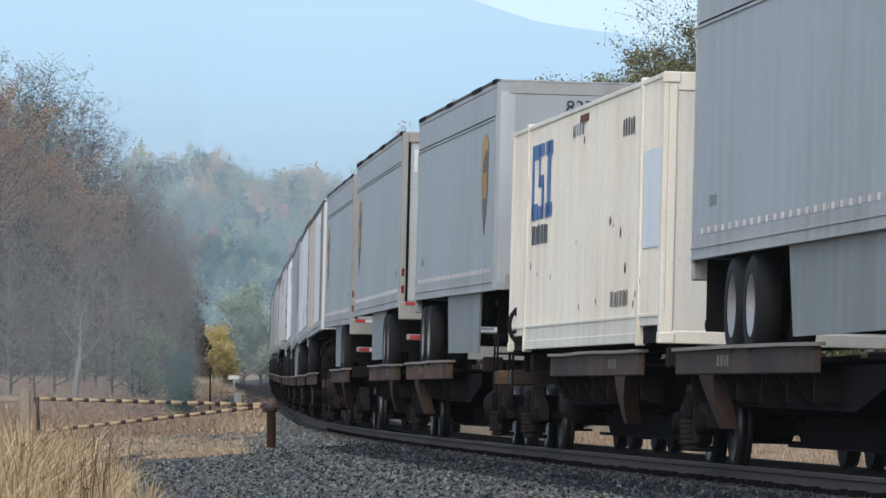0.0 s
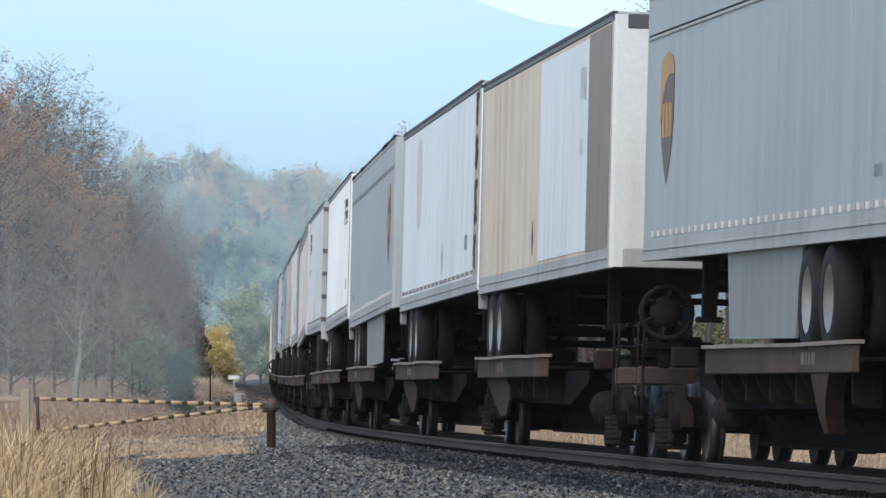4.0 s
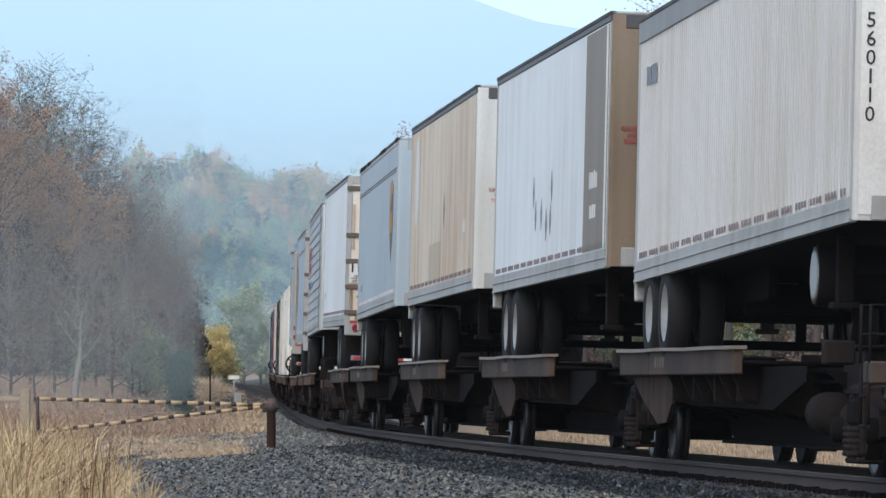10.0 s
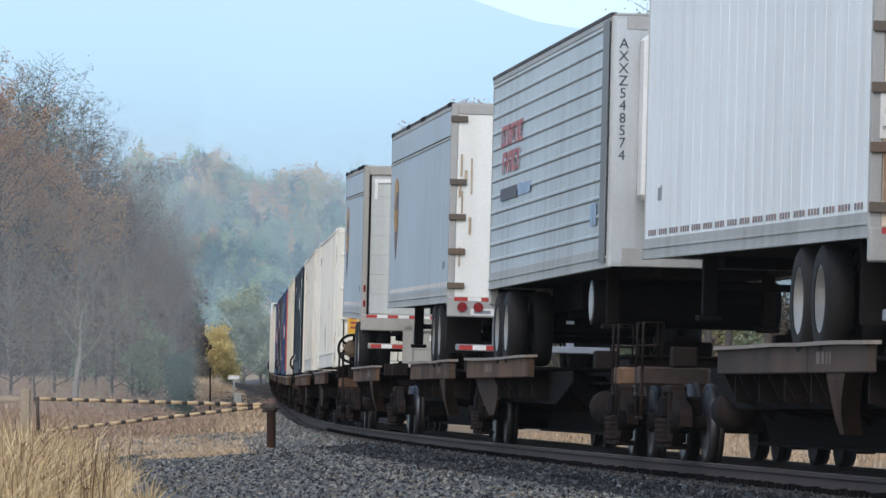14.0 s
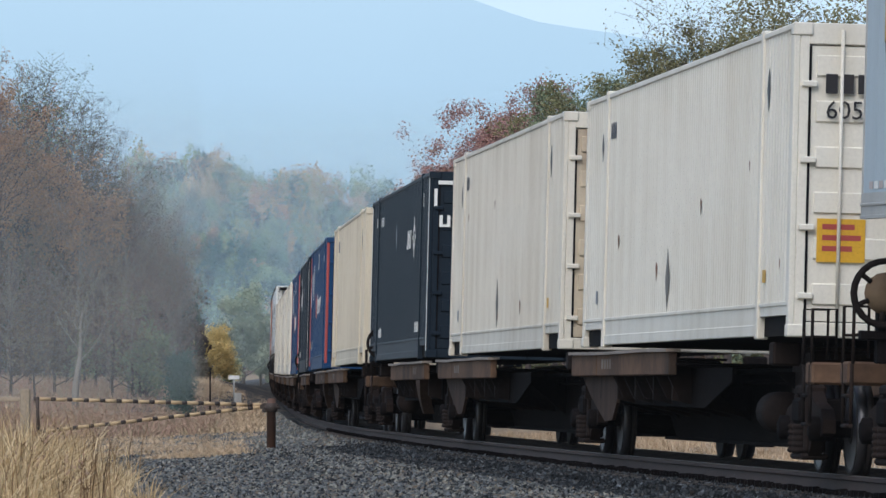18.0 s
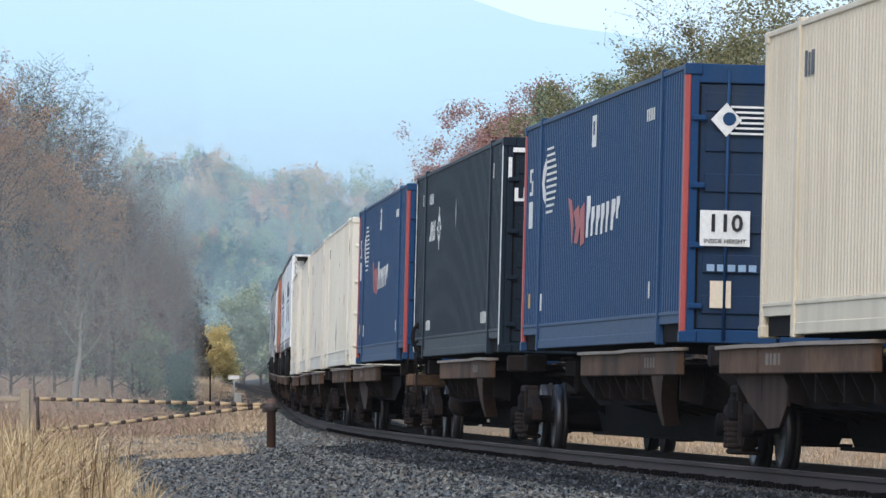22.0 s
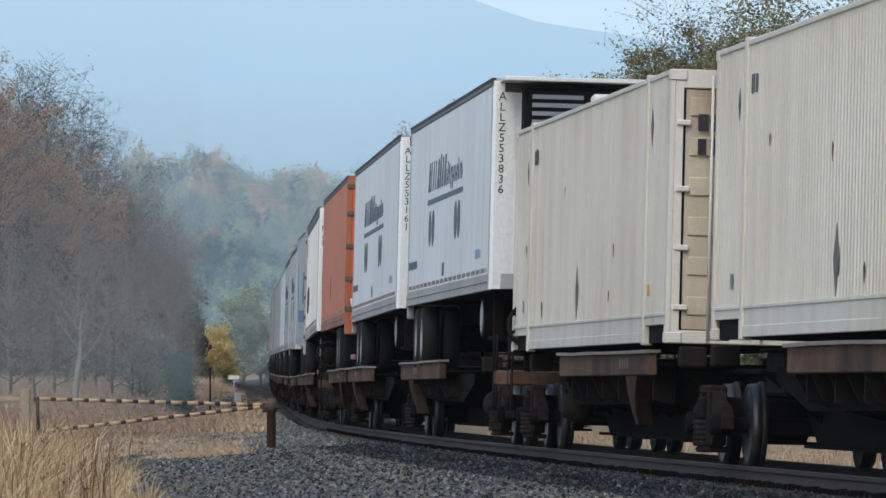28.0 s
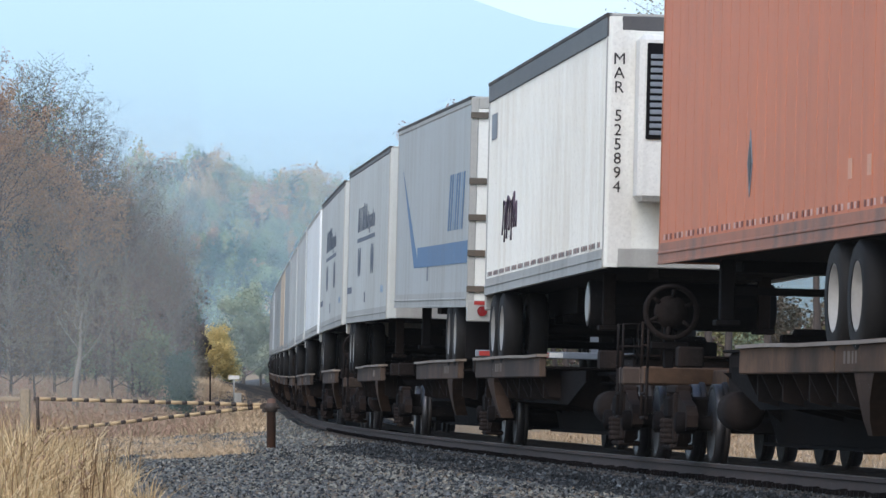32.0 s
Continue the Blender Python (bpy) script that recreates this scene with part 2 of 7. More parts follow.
# ---- the line of the track: s runs away from the camera, off is to its near side ----
S_ALL = np.arange(-760.0, 1000.0, 1.0)
BEND = np.interp(S_ALL, (-760, -120, -40, 40, 80, 120, 400, 470, 1000),
                 (0, 0, 0.0004, 0.0008, 0.0005, 0.00004, 0.00004, 0.003, 0.003))
I0 = 760
TURN = np.cumsum(BEND)
TURN = TURN - TURN[I0] - 0.1004
X_ALL, Y_ALL = np.cumsum(np.sin(TURN)), np.cumsum(np.cos(TURN))
X_ALL, Y_ALL = X_ALL - X_ALL[I0] + 4.458, Y_ALL - Y_ALL[I0] + 57.0
Z_ALL = np.interp(S_ALL, (-760, -60, -30, 0, 30, 60, 90, 120, 150, 200, 260, 330, 420, 1000),
                  (-0.05, -0.04, -0.01, 0, -0.012, -0.046, -0.104, -0.15, -0.13, 0.0, 0.2, 0.35, 0.45, 0.5))
Z_ALL = np.convolve(np.pad(Z_ALL, 10, "edge"), np.ones(21) / 21, "valid")
CANT = 0.025


def track(s, off=0.0, h=0.0):
    """A point of the track: off metres to the camera's side of the centre line, h above the rails."""
    x, y, z, a = (float(np.interp(s, S_ALL, q)) for q in (X_ALL, Y_ALL, Z_ALL, TURN))
    o = off * math.cos(CANT) - h * math.sin(CANT)
    return Vector((x - o * math.cos(a), y + o * math.sin(a), z + h * math.cos(CANT) + (off - 0.75) * math.sin(CANT)))


def on_track(s, half):
    """The pose of a body that rides on the track at s - half and s + half; its x points along the way of travel."""
    a, b = track(s - half), track(s + half)
    x = (a - b).normalized()
    up = (track(s, 0, 1.0) - track(s)).normalized()
    y = up.cross(x).normalized()
    r = Matrix((x, y, x.cross(y))).transposed().to_4x4()
    return Matrix.Translation((a + b) / 2) @ r


SPEED, GAIN = 18.092, 0.037


def along(u, t):
    return u - SPEED * (t - 16) - GAIN * (t - 16) ** 2 / 2


RIDERS = []


def ride(ob, u, half):
    """Remember a thing that rides on the track; motions() keys it."""
    RIDERS.append((ob, u, half))
    ob.matrix_world = on_track(along(u, 0), half)


def motions():
    for ob, u, half in RIDERS:
        walk(ob, [(t, on_track(along(u, t), half)) for t in range(0, 33)])
        # the axles turn while their truck rolls past within sight
        if ob.name.startswith("rail_truck") and u < 620:
            shown = [f for f in range(0, 32 * FPS + 1) if -10 < along(u, f / FPS) < 45]
            for axle in ob.children:
                if axle.name.startswith("wheelset") and shown:
                    x, y, z = axle.location
                    rolled = [(f / FPS, math.degrees((along(u, shown[0] / FPS) - along(u, f / FPS)) / WHEEL_R)) for f in shown]
                    rows = [(t, pose(x, y, z, 0, a, 0)) for t, a in rolled]
                    walk(axle, ([(0.0, rows[0][1])] if shown[0] > 0 else []) + rows + ([(32.0, rows[-1][1])] if shown[-1] < 32 * FPS else []))


# ---- ground, one sheet ----
def smooth(a, b, x):
    q = np.clip((x - a) / (b - a), 0, 1)
    return q * q * (3 - 2 * q)


def ground_z(X, Y):
    """Height of the ground: ballast shoulder by the track, service road, field, rising valley sides."""
    s = np.interp(Y, Y_ALL[I0 - 300:I0 + 420], S_ALL[I0 - 300:I0 + 420])
    a = np.interp(s, S_ALL, TURN)
    off = (np.interp(s, S_ALL, X_ALL) - X) * np.cos(a)
    g = np.interp(s, S_ALL, Z_ALL)
    near = np.interp(off, (-60, -14, -6, -3.0, -1.6, -1.35, 1.35, 1.7, 3.2, 4.6, 8, 12, 40), (0.6, 0.15, -0.35, -0.4, -0.28, -0.22, -0.20, -0.215, -0.25, -0.36, -0.40, -0.30, 0.3))
    far = np.clip(Y - 300, 0, 4000) * 0.004
    roll = 0.03 * np.sin(X * 0.9 + Y * 0.13) * np.sin(Y * 0.21 + 1) * smooth(2.2, 5, np.abs(off))
    bank = 1.25 * smooth(203, 236, Y) * smooth(8.3, 11.5, -X) * (1 - smooth(300, 420, Y))
    return g + near + roll + far + bank - 0.02


gx = np.concatenate([np.linspace(-4200, -60, 26), np.linspace(-56, -8, 25), np.linspace(-7.6, 12, 99), np.linspace(13, 60, 24), np.linspace(70, 4200, 26)])
gy = np.concatenate([np.linspace(-800, 20, 12), np.linspace(30, 58, 8), np.linspace(60, 200, 141), np.linspace(203, 480, 80), np.linspace(500, 4900, 40)])
GX, GY = np.meshgrid(gx, gy)
GZ = ground_z(GX, GY)
nx_, ny_ = len(gx), len(gy)
idx = np.arange(nx_ * ny_).reshape(ny_, nx_)
me = bpy.data.meshes.new("ground")
me.from_pydata(np.stack([GX, GY, GZ], -1).reshape(-1, 3).tolist(), [], np.stack([idx[:-1, :-1], idx[:-1, 1:], idx[1:, 1:], idx[1:, :-1]], -1).reshape(-1, 4).tolist())
me.polygons.foreach_set("use_smooth", [True] * len(me.polygons))


def ground_material():
    m = bpy.data.materials.new("ground")
    m.use_nodes = True
    t = m.node_tree
    n, k = t.nodes, t.links.new
    b = n["Principled BSDF"]
    b.inputs["Roughness"].default_value = 0.95
    b.inputs["Specular IOR Level"].default_value = 0.1
    co = n.new("ShaderNodeTexCoord")

    def noisy(scale, detail=5):
        q = n.new("ShaderNodeTexNoise")
        q.inputs["Scale"].default_value, q.inputs["Detail"].default_value = scale, detail
        k(co.outputs["Object"], q.inputs["Vector"])
        return q.outputs["Fac"]

    def ramp(sock, stops):
        q = n.new("ShaderNodeValToRGB")
        el = q.color_ramp.elements
        for i, (p, c) in enumerate(stops):
            e = el[i] if i < 2 else el.new(p)
            e.position, e.color = p, c
        k(sock, q.inputs[0])
        return q.outputs[0]

    def mix(f, a, c):
        q = n.new("ShaderNodeMix")
        q.data_type = "RGBA"
        k(f, q.inputs[0])
        k(a, q.inputs[6])
        k(c, q.inputs[7])
        return q.outputs[2]

    vor = n.new("ShaderNodeTexVoronoi")
    vor.inputs["Scale"].default_value = 22
    k(co.outputs["Object"], vor.inputs["Vector"])
    stones = ramp(vor.outputs["Color"], [(0.0, rgb("222425")), (0.45, rgb("383b3c")), (0.8, rgb("4c4e4d")), (1.0, rgb("625e5a"))])
    soil = ramp(noisy(3.0), [(0.3, rgb("5e534a")), (0.7, rgb("7b7066"))])
    straw = ramp(noisy(9.0), [(0.25, rgb("94806a")), (0.6, rgb("b09c82")), (0.8, rgb("c6b498"))])
    brush = ramp(noisy(1.4), [(0.3, rgb("6b5148")), (0.55, rgb("83665a")), (0.75, rgb("8a7c62"))])
    at = n.new("ShaderNodeAttribute")
    at.attribute_name = "cover"
    sx = n.new("ShaderNodeSeparateXYZ")
    k(at.outputs["Vector"], sx.inputs[0])
    dirt = n.new("ShaderNodeMapRange")
    dirt.inputs["From Min"].default_value, dirt.inputs["From Max"].default_value = 0.48, 0.66
    k(noisy(0.55, 6), dirt.inputs["Value"])
    road = ramp(vor.outputs["Color"], [(0.0, rgb("4a4d4f")), (0.45, rgb("6c6f70")), (0.8, rgb("868686")), (1.0, rgb("a49e98"))])
    c = mix(sx.outputs[2], stones, road)
    c = mix(dirt.outputs[0], c, soil)
    wob = n.new("ShaderNodeMath")
    wob.operation = "MULTIPLY_ADD"
    k(noisy(0.7), wob.inputs[0])
    wob.inputs[1].default_value = 0.9
    k(sx.outputs[0], wob.inputs[2])
    f1 = n.new("ShaderNodeMapRange")
    f1.inputs["From Min"].default_value, f1.inputs["From Max"].default_value = 0.85, 1.1
    k(wob.outputs[0], f1.inputs["Value"])
    c = mix(f1.outputs[0], c, straw)
    c = mix(sx.outputs[1], c, brush)
    k(c, b.inputs["Base Color"])
    bp = n.new("ShaderNodeBump")
    bp.inputs["Strength"].default_value, bp.inputs["Distance"].default_value = 0.7, 0.04
    k(vor.outputs["Distance"], bp.inputs["Height"])
    k(bp.outputs[0], b.inputs["Normal"])
    return m


off_all = np.interp(GY, Y_ALL[I0 - 300:I0 + 420], X_ALL[I0 - 300:I0 + 420]) - GX
straw_cover = np.where(off_all > 0, smooth(5.2, 8.5, off_all), smooth(2.2, 3.4, -off_all))
brush_cover = np.where(off_all > 0, smooth(9, 16, off_all) * smooth(120, 150, GY), smooth(25, 40, -off_all))
road_cover = 0.75 * smooth(1.9, 6.5, off_all)
cov = np.stack([straw_cover, brush_cover, road_cover], -1).reshape(-1, 3)
at_ = me.attributes.new("cover", "FLOAT_VECTOR", "POINT")
at_.data.foreach_set("vector", cov.ravel())
me.materials.append(ground_material())
tagged(new("ground", me), "grey gravel and dry straw-coloured grass beside the track", "ground", kind="structure")

# ---- rails, ties, fastenings, ballast ----
RAILROAD = thing("railway_track", "curving single railway track on grey crushed-stone ballast", "railway track", kind="structure")
RAIL_PROFILE = ((-0.07, -0.185), (0.07, -0.185), (0.07, -0.172), (0.012, -0.155), (0.010, -0.05), (0.034, -0.04), (0.036, -0.008), (0.026, 0.0), (-0.026, 0.0), (-0.036, -0.008), (-0.034, -0.04), (-0.010, -0.05), (-0.012, -0.155), (-0.07, -0.172))
stations = list(np.arange(-700, -40, 20.0)) + list(np.arange(-40, 520, 4.0)) + list(np.arange(520, 900, 20.0))
for side in (0.7525, -0.7525):
    m = M()
    m.rings([[track(s, side + y, z) for y, z in RAIL_PROFILE] for s in stations])
    part("rail", m, rail_side, RAILROAD, "rust-brown steel rail")
    m = M()
    m.rings([[track(s, side + y, z) for y, z in ((-0.024, 0.0), (0.024, 0.0), (0.024, 0.0035), (-0.024, 0.0035))] for s in stations])
    part("rail_head", m, rail_top, RAILROAD, "polished running surface")
tie_mat = mat("tie_timber", rgb("352f2b"), 0.9, 0, rgb("4a423b"), 0.6, False, 0.25, 14, vary=0.2)
tie_me = M().box(-0.115, 0.115, -1.3, 1.3, -0.17, 0.0, 0.012).mesh("tie", tie_mat)
for i in range(200):
    ob = new("tie", tie_me)
    ob.parent = RAILROAD
    s = -14 + i * 0.52
    ob.matrix_world = on_track(s, 0.5) @ pose(0, 0, -0.187)
rnd = random.Random(4)
m = M()
for i in range(420):
    s = -14 + i * 0.26
    for side in (0.7525, -0.7525):
        for k in (0.082, -0.082):
            p = track(s + rnd.uniform(-0.03, 0.03), side + k, -0.17)
            r = rnd.uniform(0.8, 1.3)
            m.box(p.x - 0.03 * r, p.x + 0.03 * r, p.y - 0.05 * r, p.y + 0.05 * r, p.z - 0.03, p.z + 0.04 * r, 0.008)
part("rail_anchors", m, steel_dark, RAILROAD, "row of dark rail clips and spikes")["kind"] = "stuff"


def scatter(name, n, place, size, material, seed, flat=0.75):
    """Loose stones: rough eight-sided lumps, turned at random."""
    r = np.random.default_rng(seed)
    base = np.array([(1, 0, 0), (-1, 0, 0), (0, 1, 0), (0, -1, 0), (0, 0, 1), (0, 0, -1)], float)
    tri = np.array([(0, 2, 4), (2, 1, 4), (1, 3, 4), (3, 0, 4), (2, 0, 5), (1, 2, 5), (3, 1, 5), (0, 3, 5)])
    P = place(r, n)
    n = len(P)
    sz = size * r.uniform(0.5, 1.35, (n, 1, 1))
    V = base[None] * r.uniform(0.6, 1.3, (n, 6, 1)) * np.array([1, 1, flat])
    ang = r.uniform(0, 6.28, (n, 3))
    for ax in range(3):
        c, s = np.cos(ang[:, ax])[:, None], np.sin(ang[:, ax])[:, None]
        i, j = (ax + 1) % 3, (ax + 2) % 3
        a, b = V[:, :, i] * c - V[:, :, j] * s, V[:, :, i] * s + V[:, :, j] * c
        V[:, :, i], V[:, :, j] = a, b
    V = V * sz + P[:, None, :]
    F = (tri[None] + (np.arange(n) * 6)[:, None, None]).reshape(-1, 3)
    q = bpy.data.meshes.new(name)
    q.from_pydata(V.reshape(-1, 3).tolist(), [], F.tolist())
    q.materials.append(material)
    return q


def by_track(s0, s1, o0, o1, lift=0.0, power=1.0, fall=1.0):
    def place(r, n):
        s, o = s0 + (s1 - s0) * r.random(n) ** power, o0 + (o1 - o0) * r.random(n) ** fall
        x, y, a = (np.interp(s, S_ALL, q) for q in (X_ALL, Y_ALL, TURN))
        X, Y = x - o * np.cos(a), y + o * np.sin(a)
        P = np.stack([X, Y, ground_z(X, Y) + lift], -1)
        if o0 > 2.5:
            bare = np.sin(X * 1.7 + Y * 0.31) + np.sin(X * 0.8 - Y * 0.23 + 2) + np.sin(Y * 0.9 + X * 2.9) * 0.5
            P = P[(bare < 0.7) | (r.random(n) < 0.25)]
        return P
    return place


ballast_mat = islands("ballast_stone", [rgb("121417"), rgb("262a2e"), rgb("191c1f"), rgb("363b40"), rgb("15181b"), rgb("4c5258"), rgb("2a2521"), rgb("6a7076")], 0.9)
gravel_mat = islands("gravel_stone", [rgb("404446"), rgb("666a6b"), rgb("525657"), rgb("7c8081"), rgb("6a5e50"), rgb("96978f"), rgb("4e4a44")], 0.9)
tagged(new("ballast", scatter("ballast", 56000, by_track(-12, 150, 0.98, 6.2, -0.01, 2.0, 1.7), 0.036, ballast_mat, 1, 0.6)), "loose grey crushed-stone ballast along the rail", "ballast", kind="stuff")
tagged(new("ballast", scatter("ballast", 9000, by_track(-12, 60, 0.86, 1.75, 0.022, 1.6), 0.036, ballast_mat, 31, 0.6)), "dark crushed stone heaped against the rail", "ballast", kind="stuff")
tagged(new("gravel", scatter("gravel", 38000, by_track(-6, 110, 2.4, 9.5, 0.0, 1.6), 0.03, gravel_mat, 2)), "loose grey gravel on the service road", "gravel", kind="stuff")
tagged(new("gravel_far", scatter("gravel_far", 14000, by_track(55, 190, 1.2, 6.5, 0.0, 1.2), 0.06, gravel_mat, 9)), "grey gravel along the far stretch of road", "gravel", kind="stuff")
tagged(new("ballast_far_side", scatter("ballast_far", 6000, by_track(-12, 60, -2.6, -0.9, 0.015, 1.2), 0.045, ballast_mat, 3)), "loose grey ballast beyond the track", "ballast", kind="stuff")

# ---- gate: striped pipe barrier between the pivot post and a timber post ----
def px(x, y, d):
    """A point d metres deep, by its slope from the camera's level line."""
    return Vector(((x - 784) * d / 11020.0, d, EYE[2] + (680.6 - y) * d / 11020.0))


GD = 110.0
gate = thing("barrier_gate", "black and yellow striped pipe gate across a gravel road", "gate")
gate.location = px(480, 780, GD)
g0 = Vector(gate.location)


def striped(a, b, r, n):
    a, b = Vector(a), Vector(b)
    for i in range(n):
        p, q = a.lerp(b, i / n), a.lerp(b, (i + 0.68) / n)
        e = a.lerp(b, (i + 1) / n)
        part("bar_section", M().tube([p - g0, q - g0], r, 10), gate_yellow, gate, "faded yellow section")
        part("bar_section", M().tube([q - g0, e - g0], r, 10), gate_black, gate, "black section")


gate_yellow = mat("gate_yellow", rgb("c4ab86"), 0.7, 0, rgb("8a6a48"), 0.5, False)
gate_black = mat("gate_black", rgb("3c3430"), 0.7, 0, rgb("5a4a40"), 0.5, False)
post_mat = mat("rusty_post", rgb("5d4a42"), 0.8, 0, rgb("7c5540"), 0.6, True)
striped(px(466, 717, GD), px(60, 706, GD - 1), 0.034, 14)
striped(px(466, 720, GD), px(72, 764, GD - 1), 0.034, 14)
m = M()
m.lathe((0, 0, 0), [(-0.2, 0.08), (0.55, 0.08), (0.55, 0.1), (0.6, 0.1), (0.6, 0.08), (0.72, 0.08), (0.745, 0.05)], 16, "z")
part("post", m, post_mat, gate, "rusty round steel pivot post")
m = M().box(-0.2, 0.14, -0.05, 0.05, 0.56, 0.64, 0.01).box(-0.16, -0.1, -0.07, 0.07, 0.5, 0.66, 0.01)
part("hinge", m, gate_black, gate, "dark steel hinge collar")
part("clamp", M().lathe((0, 0, 0), [(0.5, 0.085), (0.5, 0.115), (0.66, 0.115), (0.66, 0.085)], 16, "z").tube([(-0.13, -0.06, 0.58), (0.16, -0.06, 0.58)], 0.022, 8), gate_black, gate, "dark clamp round the post")
m = M().tube([px(66, 704, GD - 1) - g0, px(68, 768, GD - 1) - g0], 0.03, 8)
part("end_upright", m, gate_black, gate)

post_wood = mat("weathered_timber", rgb("a39684"), 0.9, 0, rgb("6e6252"), 0.6, True, 0.25, 25)
fence = thing("fence_post", "weathered timber fence post with a rail, in tall dry grass", "fence post")
fence.location = px(45, 790, 103)
part("post", M().box(-0.08, 0.08, -0.08, 0.08, -0.2, (790 - 688) * 103 / 11020, 0.015), post_wood, fence)
part("fence_rail", M().box(-1.6, -0.08, -0.04, 0.04, 0.74, 0.82, 0.01), post_wood, fence)

# far marker sign, thin pole, whistle board
pole = thing("marker_pole", "thin dark metal pole by the track", "pole")
pole.location = px(372, 716, 215)
part("shaft", M().tube([(0, 0, -0.3), (0, 0, 1.28)], 0.028, 8), black_frame, pole)
sign = thing("track_sign", "small white rectangular sign on a short post", "sign")
sign.location = px(414, 708, 250)
part("board", M().box(-0.22, 0.22, -0.01, 0.01, 0.82, 0.98), white_paint, sign)
part("post", M().tube([(0, 0.03, -0.2), (0, 0.03, 0.95)], 0.03, 8), alu_dull, sign)
box_ = thing("equipment_box", "small pale equipment box on the ground", "box")
box_.location = px(421, 709, 250)
part("cabinet", M().box(-0.15, 0.15, -0.1, 0.1, -0.1, 0.3, 0.02), alu_dull, box_)


# ---- plants ----
def blades(name, n, place, height, width, material, seed, lean=0.3):
    """Grass: bent three-cornered blades in one mesh."""
    r = np.random.default_rng(seed)
    P = place(r, n)
    n = len(P)
    h = height * r.uniform(0.45, 1.15, n)
    a = r.uniform(0, 6.28, n)
    ln = r.uniform(0.05, lean, n) * h
    d = np.stack([np.cos(a), np.sin(a), 0 * a], -1)
    w = width * r.uniform(0.6, 1.4, n)[:, None] * np.stack([np.cos(a * 3.1), np.sin(a * 3.1), 0 * a], -1)
    up = np.array([0, 0, 1.0])
    mid = P + up * (h * 0.55)[:, None] + d * (ln * 0.3)[:, None]
    top = P + up * h[:, None] + d * ln[:, None]
    V = np.stack([P - w, P + w, mid + w * 0.8, mid - w * 0.8, top + w * 0.15, top - w * 0.15], 1).reshape(-1, 3)
    b = (np.arange(n) * 6)[:, None]
    F = np.concatenate([b + np.array([[0, 1, 2, 3]]), b + np.array([[3, 2, 4, 5]])], 0)
    q = bpy.data.meshes.new(name)
    q.from_pydata(V.tolist(), [], F.tolist())
    q.materials.append(material)
    return q


def wedge(r, n):
    """The corner of tall grass: its ragged edge runs along the service road."""
    Y = r.uniform(52, 82, n)
    edge = -3.15 - (Y - 56) * 0.048 + 0.16 * np.sin(Y * 2.1) + 0.12 * np.sin(Y * 5.3 + 1)
    X = edge - 4.4 * r.random(n) ** 1.15 + np.abs(r.normal(0, 0.16, n))
    return np.stack([X, Y, ground_z(X, Y) - 0.02], -1)


def wedge_core(r, n):
    P = wedge(r, n)
    P[:, 0] -= 0.35 + 0.5 * r.random(n)
    P[:, 2] = ground_z(P[:, 0], P[:, 1]) - 0.02
    return P


def tufts(name, clumps, per, place, height, radius, width, material, seed):
    """Grass in clumps: bent blades that fan out of each clump's foot."""
    r = np.random.default_rng(seed)
    C = place(r, clumps)
    C = np.repeat(C, per, 0)
    n = len(C)
    big = np.repeat(r.uniform(0.35, 1.15, len(C) // per), per)
    a, rr = r.uniform(0, 6.28, n), np.sqrt(r.random(n))
    d = np.stack([np.cos(a), np.sin(a), 0 * a], -1)
    P = C + d * (rr * radius * big * 0.7)[:, None]
    h = height * big * r.uniform(0.4, 1.1, n) * (1.1 - 0.5 * rr)
    ln = (0.25 + 0.9 * rr) * h * r.uniform(0.4, 1.3, n)
    a3 = r.uniform(0, 6.28, n)
    w = width * r.uniform(0.6, 1.4, n)[:, None] * np.stack([np.cos(a3), np.sin(a3), 0 * a], -1)
    mid = P + np.array([0, 0, 1.0]) * (h * 0.62)[:, None] + d * (ln * 0.35)[:, None]
    top = P + np.array([0, 0, 1.0]) * (h * 0.92)[:, None] + d * ln[:, None]
    V = np.stack([P - w, P + w, mid + w * 0.8, mid - w * 0.8, top + w * 0.2, top - w * 0.2], 1).reshape(-1, 3)
    b = (np.arange(n) * 6)[:, None]
    q = bpy.data.meshes.new(name)
    q.from_pydata(V.tolist(), [], np.concatenate([b + np.array([[0, 1, 2, 3]]), b + np.array([[3, 2, 4, 5]])], 0).tolist())
    q.materials.append(material)
    return q


def brushwood(name, clumps, per, place, height, radius, leaf, material, seed):
    """Low mounds of dead leaves and twig ends."""
    r = np.random.default_rng(seed)
    C = np.repeat(place(r, clumps), per, 0)
    n = len(C)
    big = np.repeat(r.uniform(0.35, 1.2, n // per), per)[:, None]
    v = r.normal(0, 1, (n, 3))
    v /= np.linalg.norm(v, axis=1)[:, None]
    P = C + v * np.array([radius, radius, height]) * big * r.uniform(0.5, 1.1, (n, 1)) + np.array([0, 0, 0.1]) * height
    u = r.normal(0, 1, (n, 3))
    u *= (leaf * r.uniform(0.5, 1.3, n) / np.linalg.norm(u, axis=1))[:, None]
    w = np.cross(u, r.normal(0, 1, (n, 3)))
    w *= (leaf * r.uniform(0.2, 0.5, n) / np.linalg.norm(w, axis=1))[:, None]
    q = bpy.data.meshes.new(name)
    q.from_pydata(np.stack([P - u, P - w, P + u, P + w], 1).reshape(-1, 3).tolist(), [], np.arange(n * 4).reshape(-1, 4).tolist())
    q.materials.append(material)
    return q


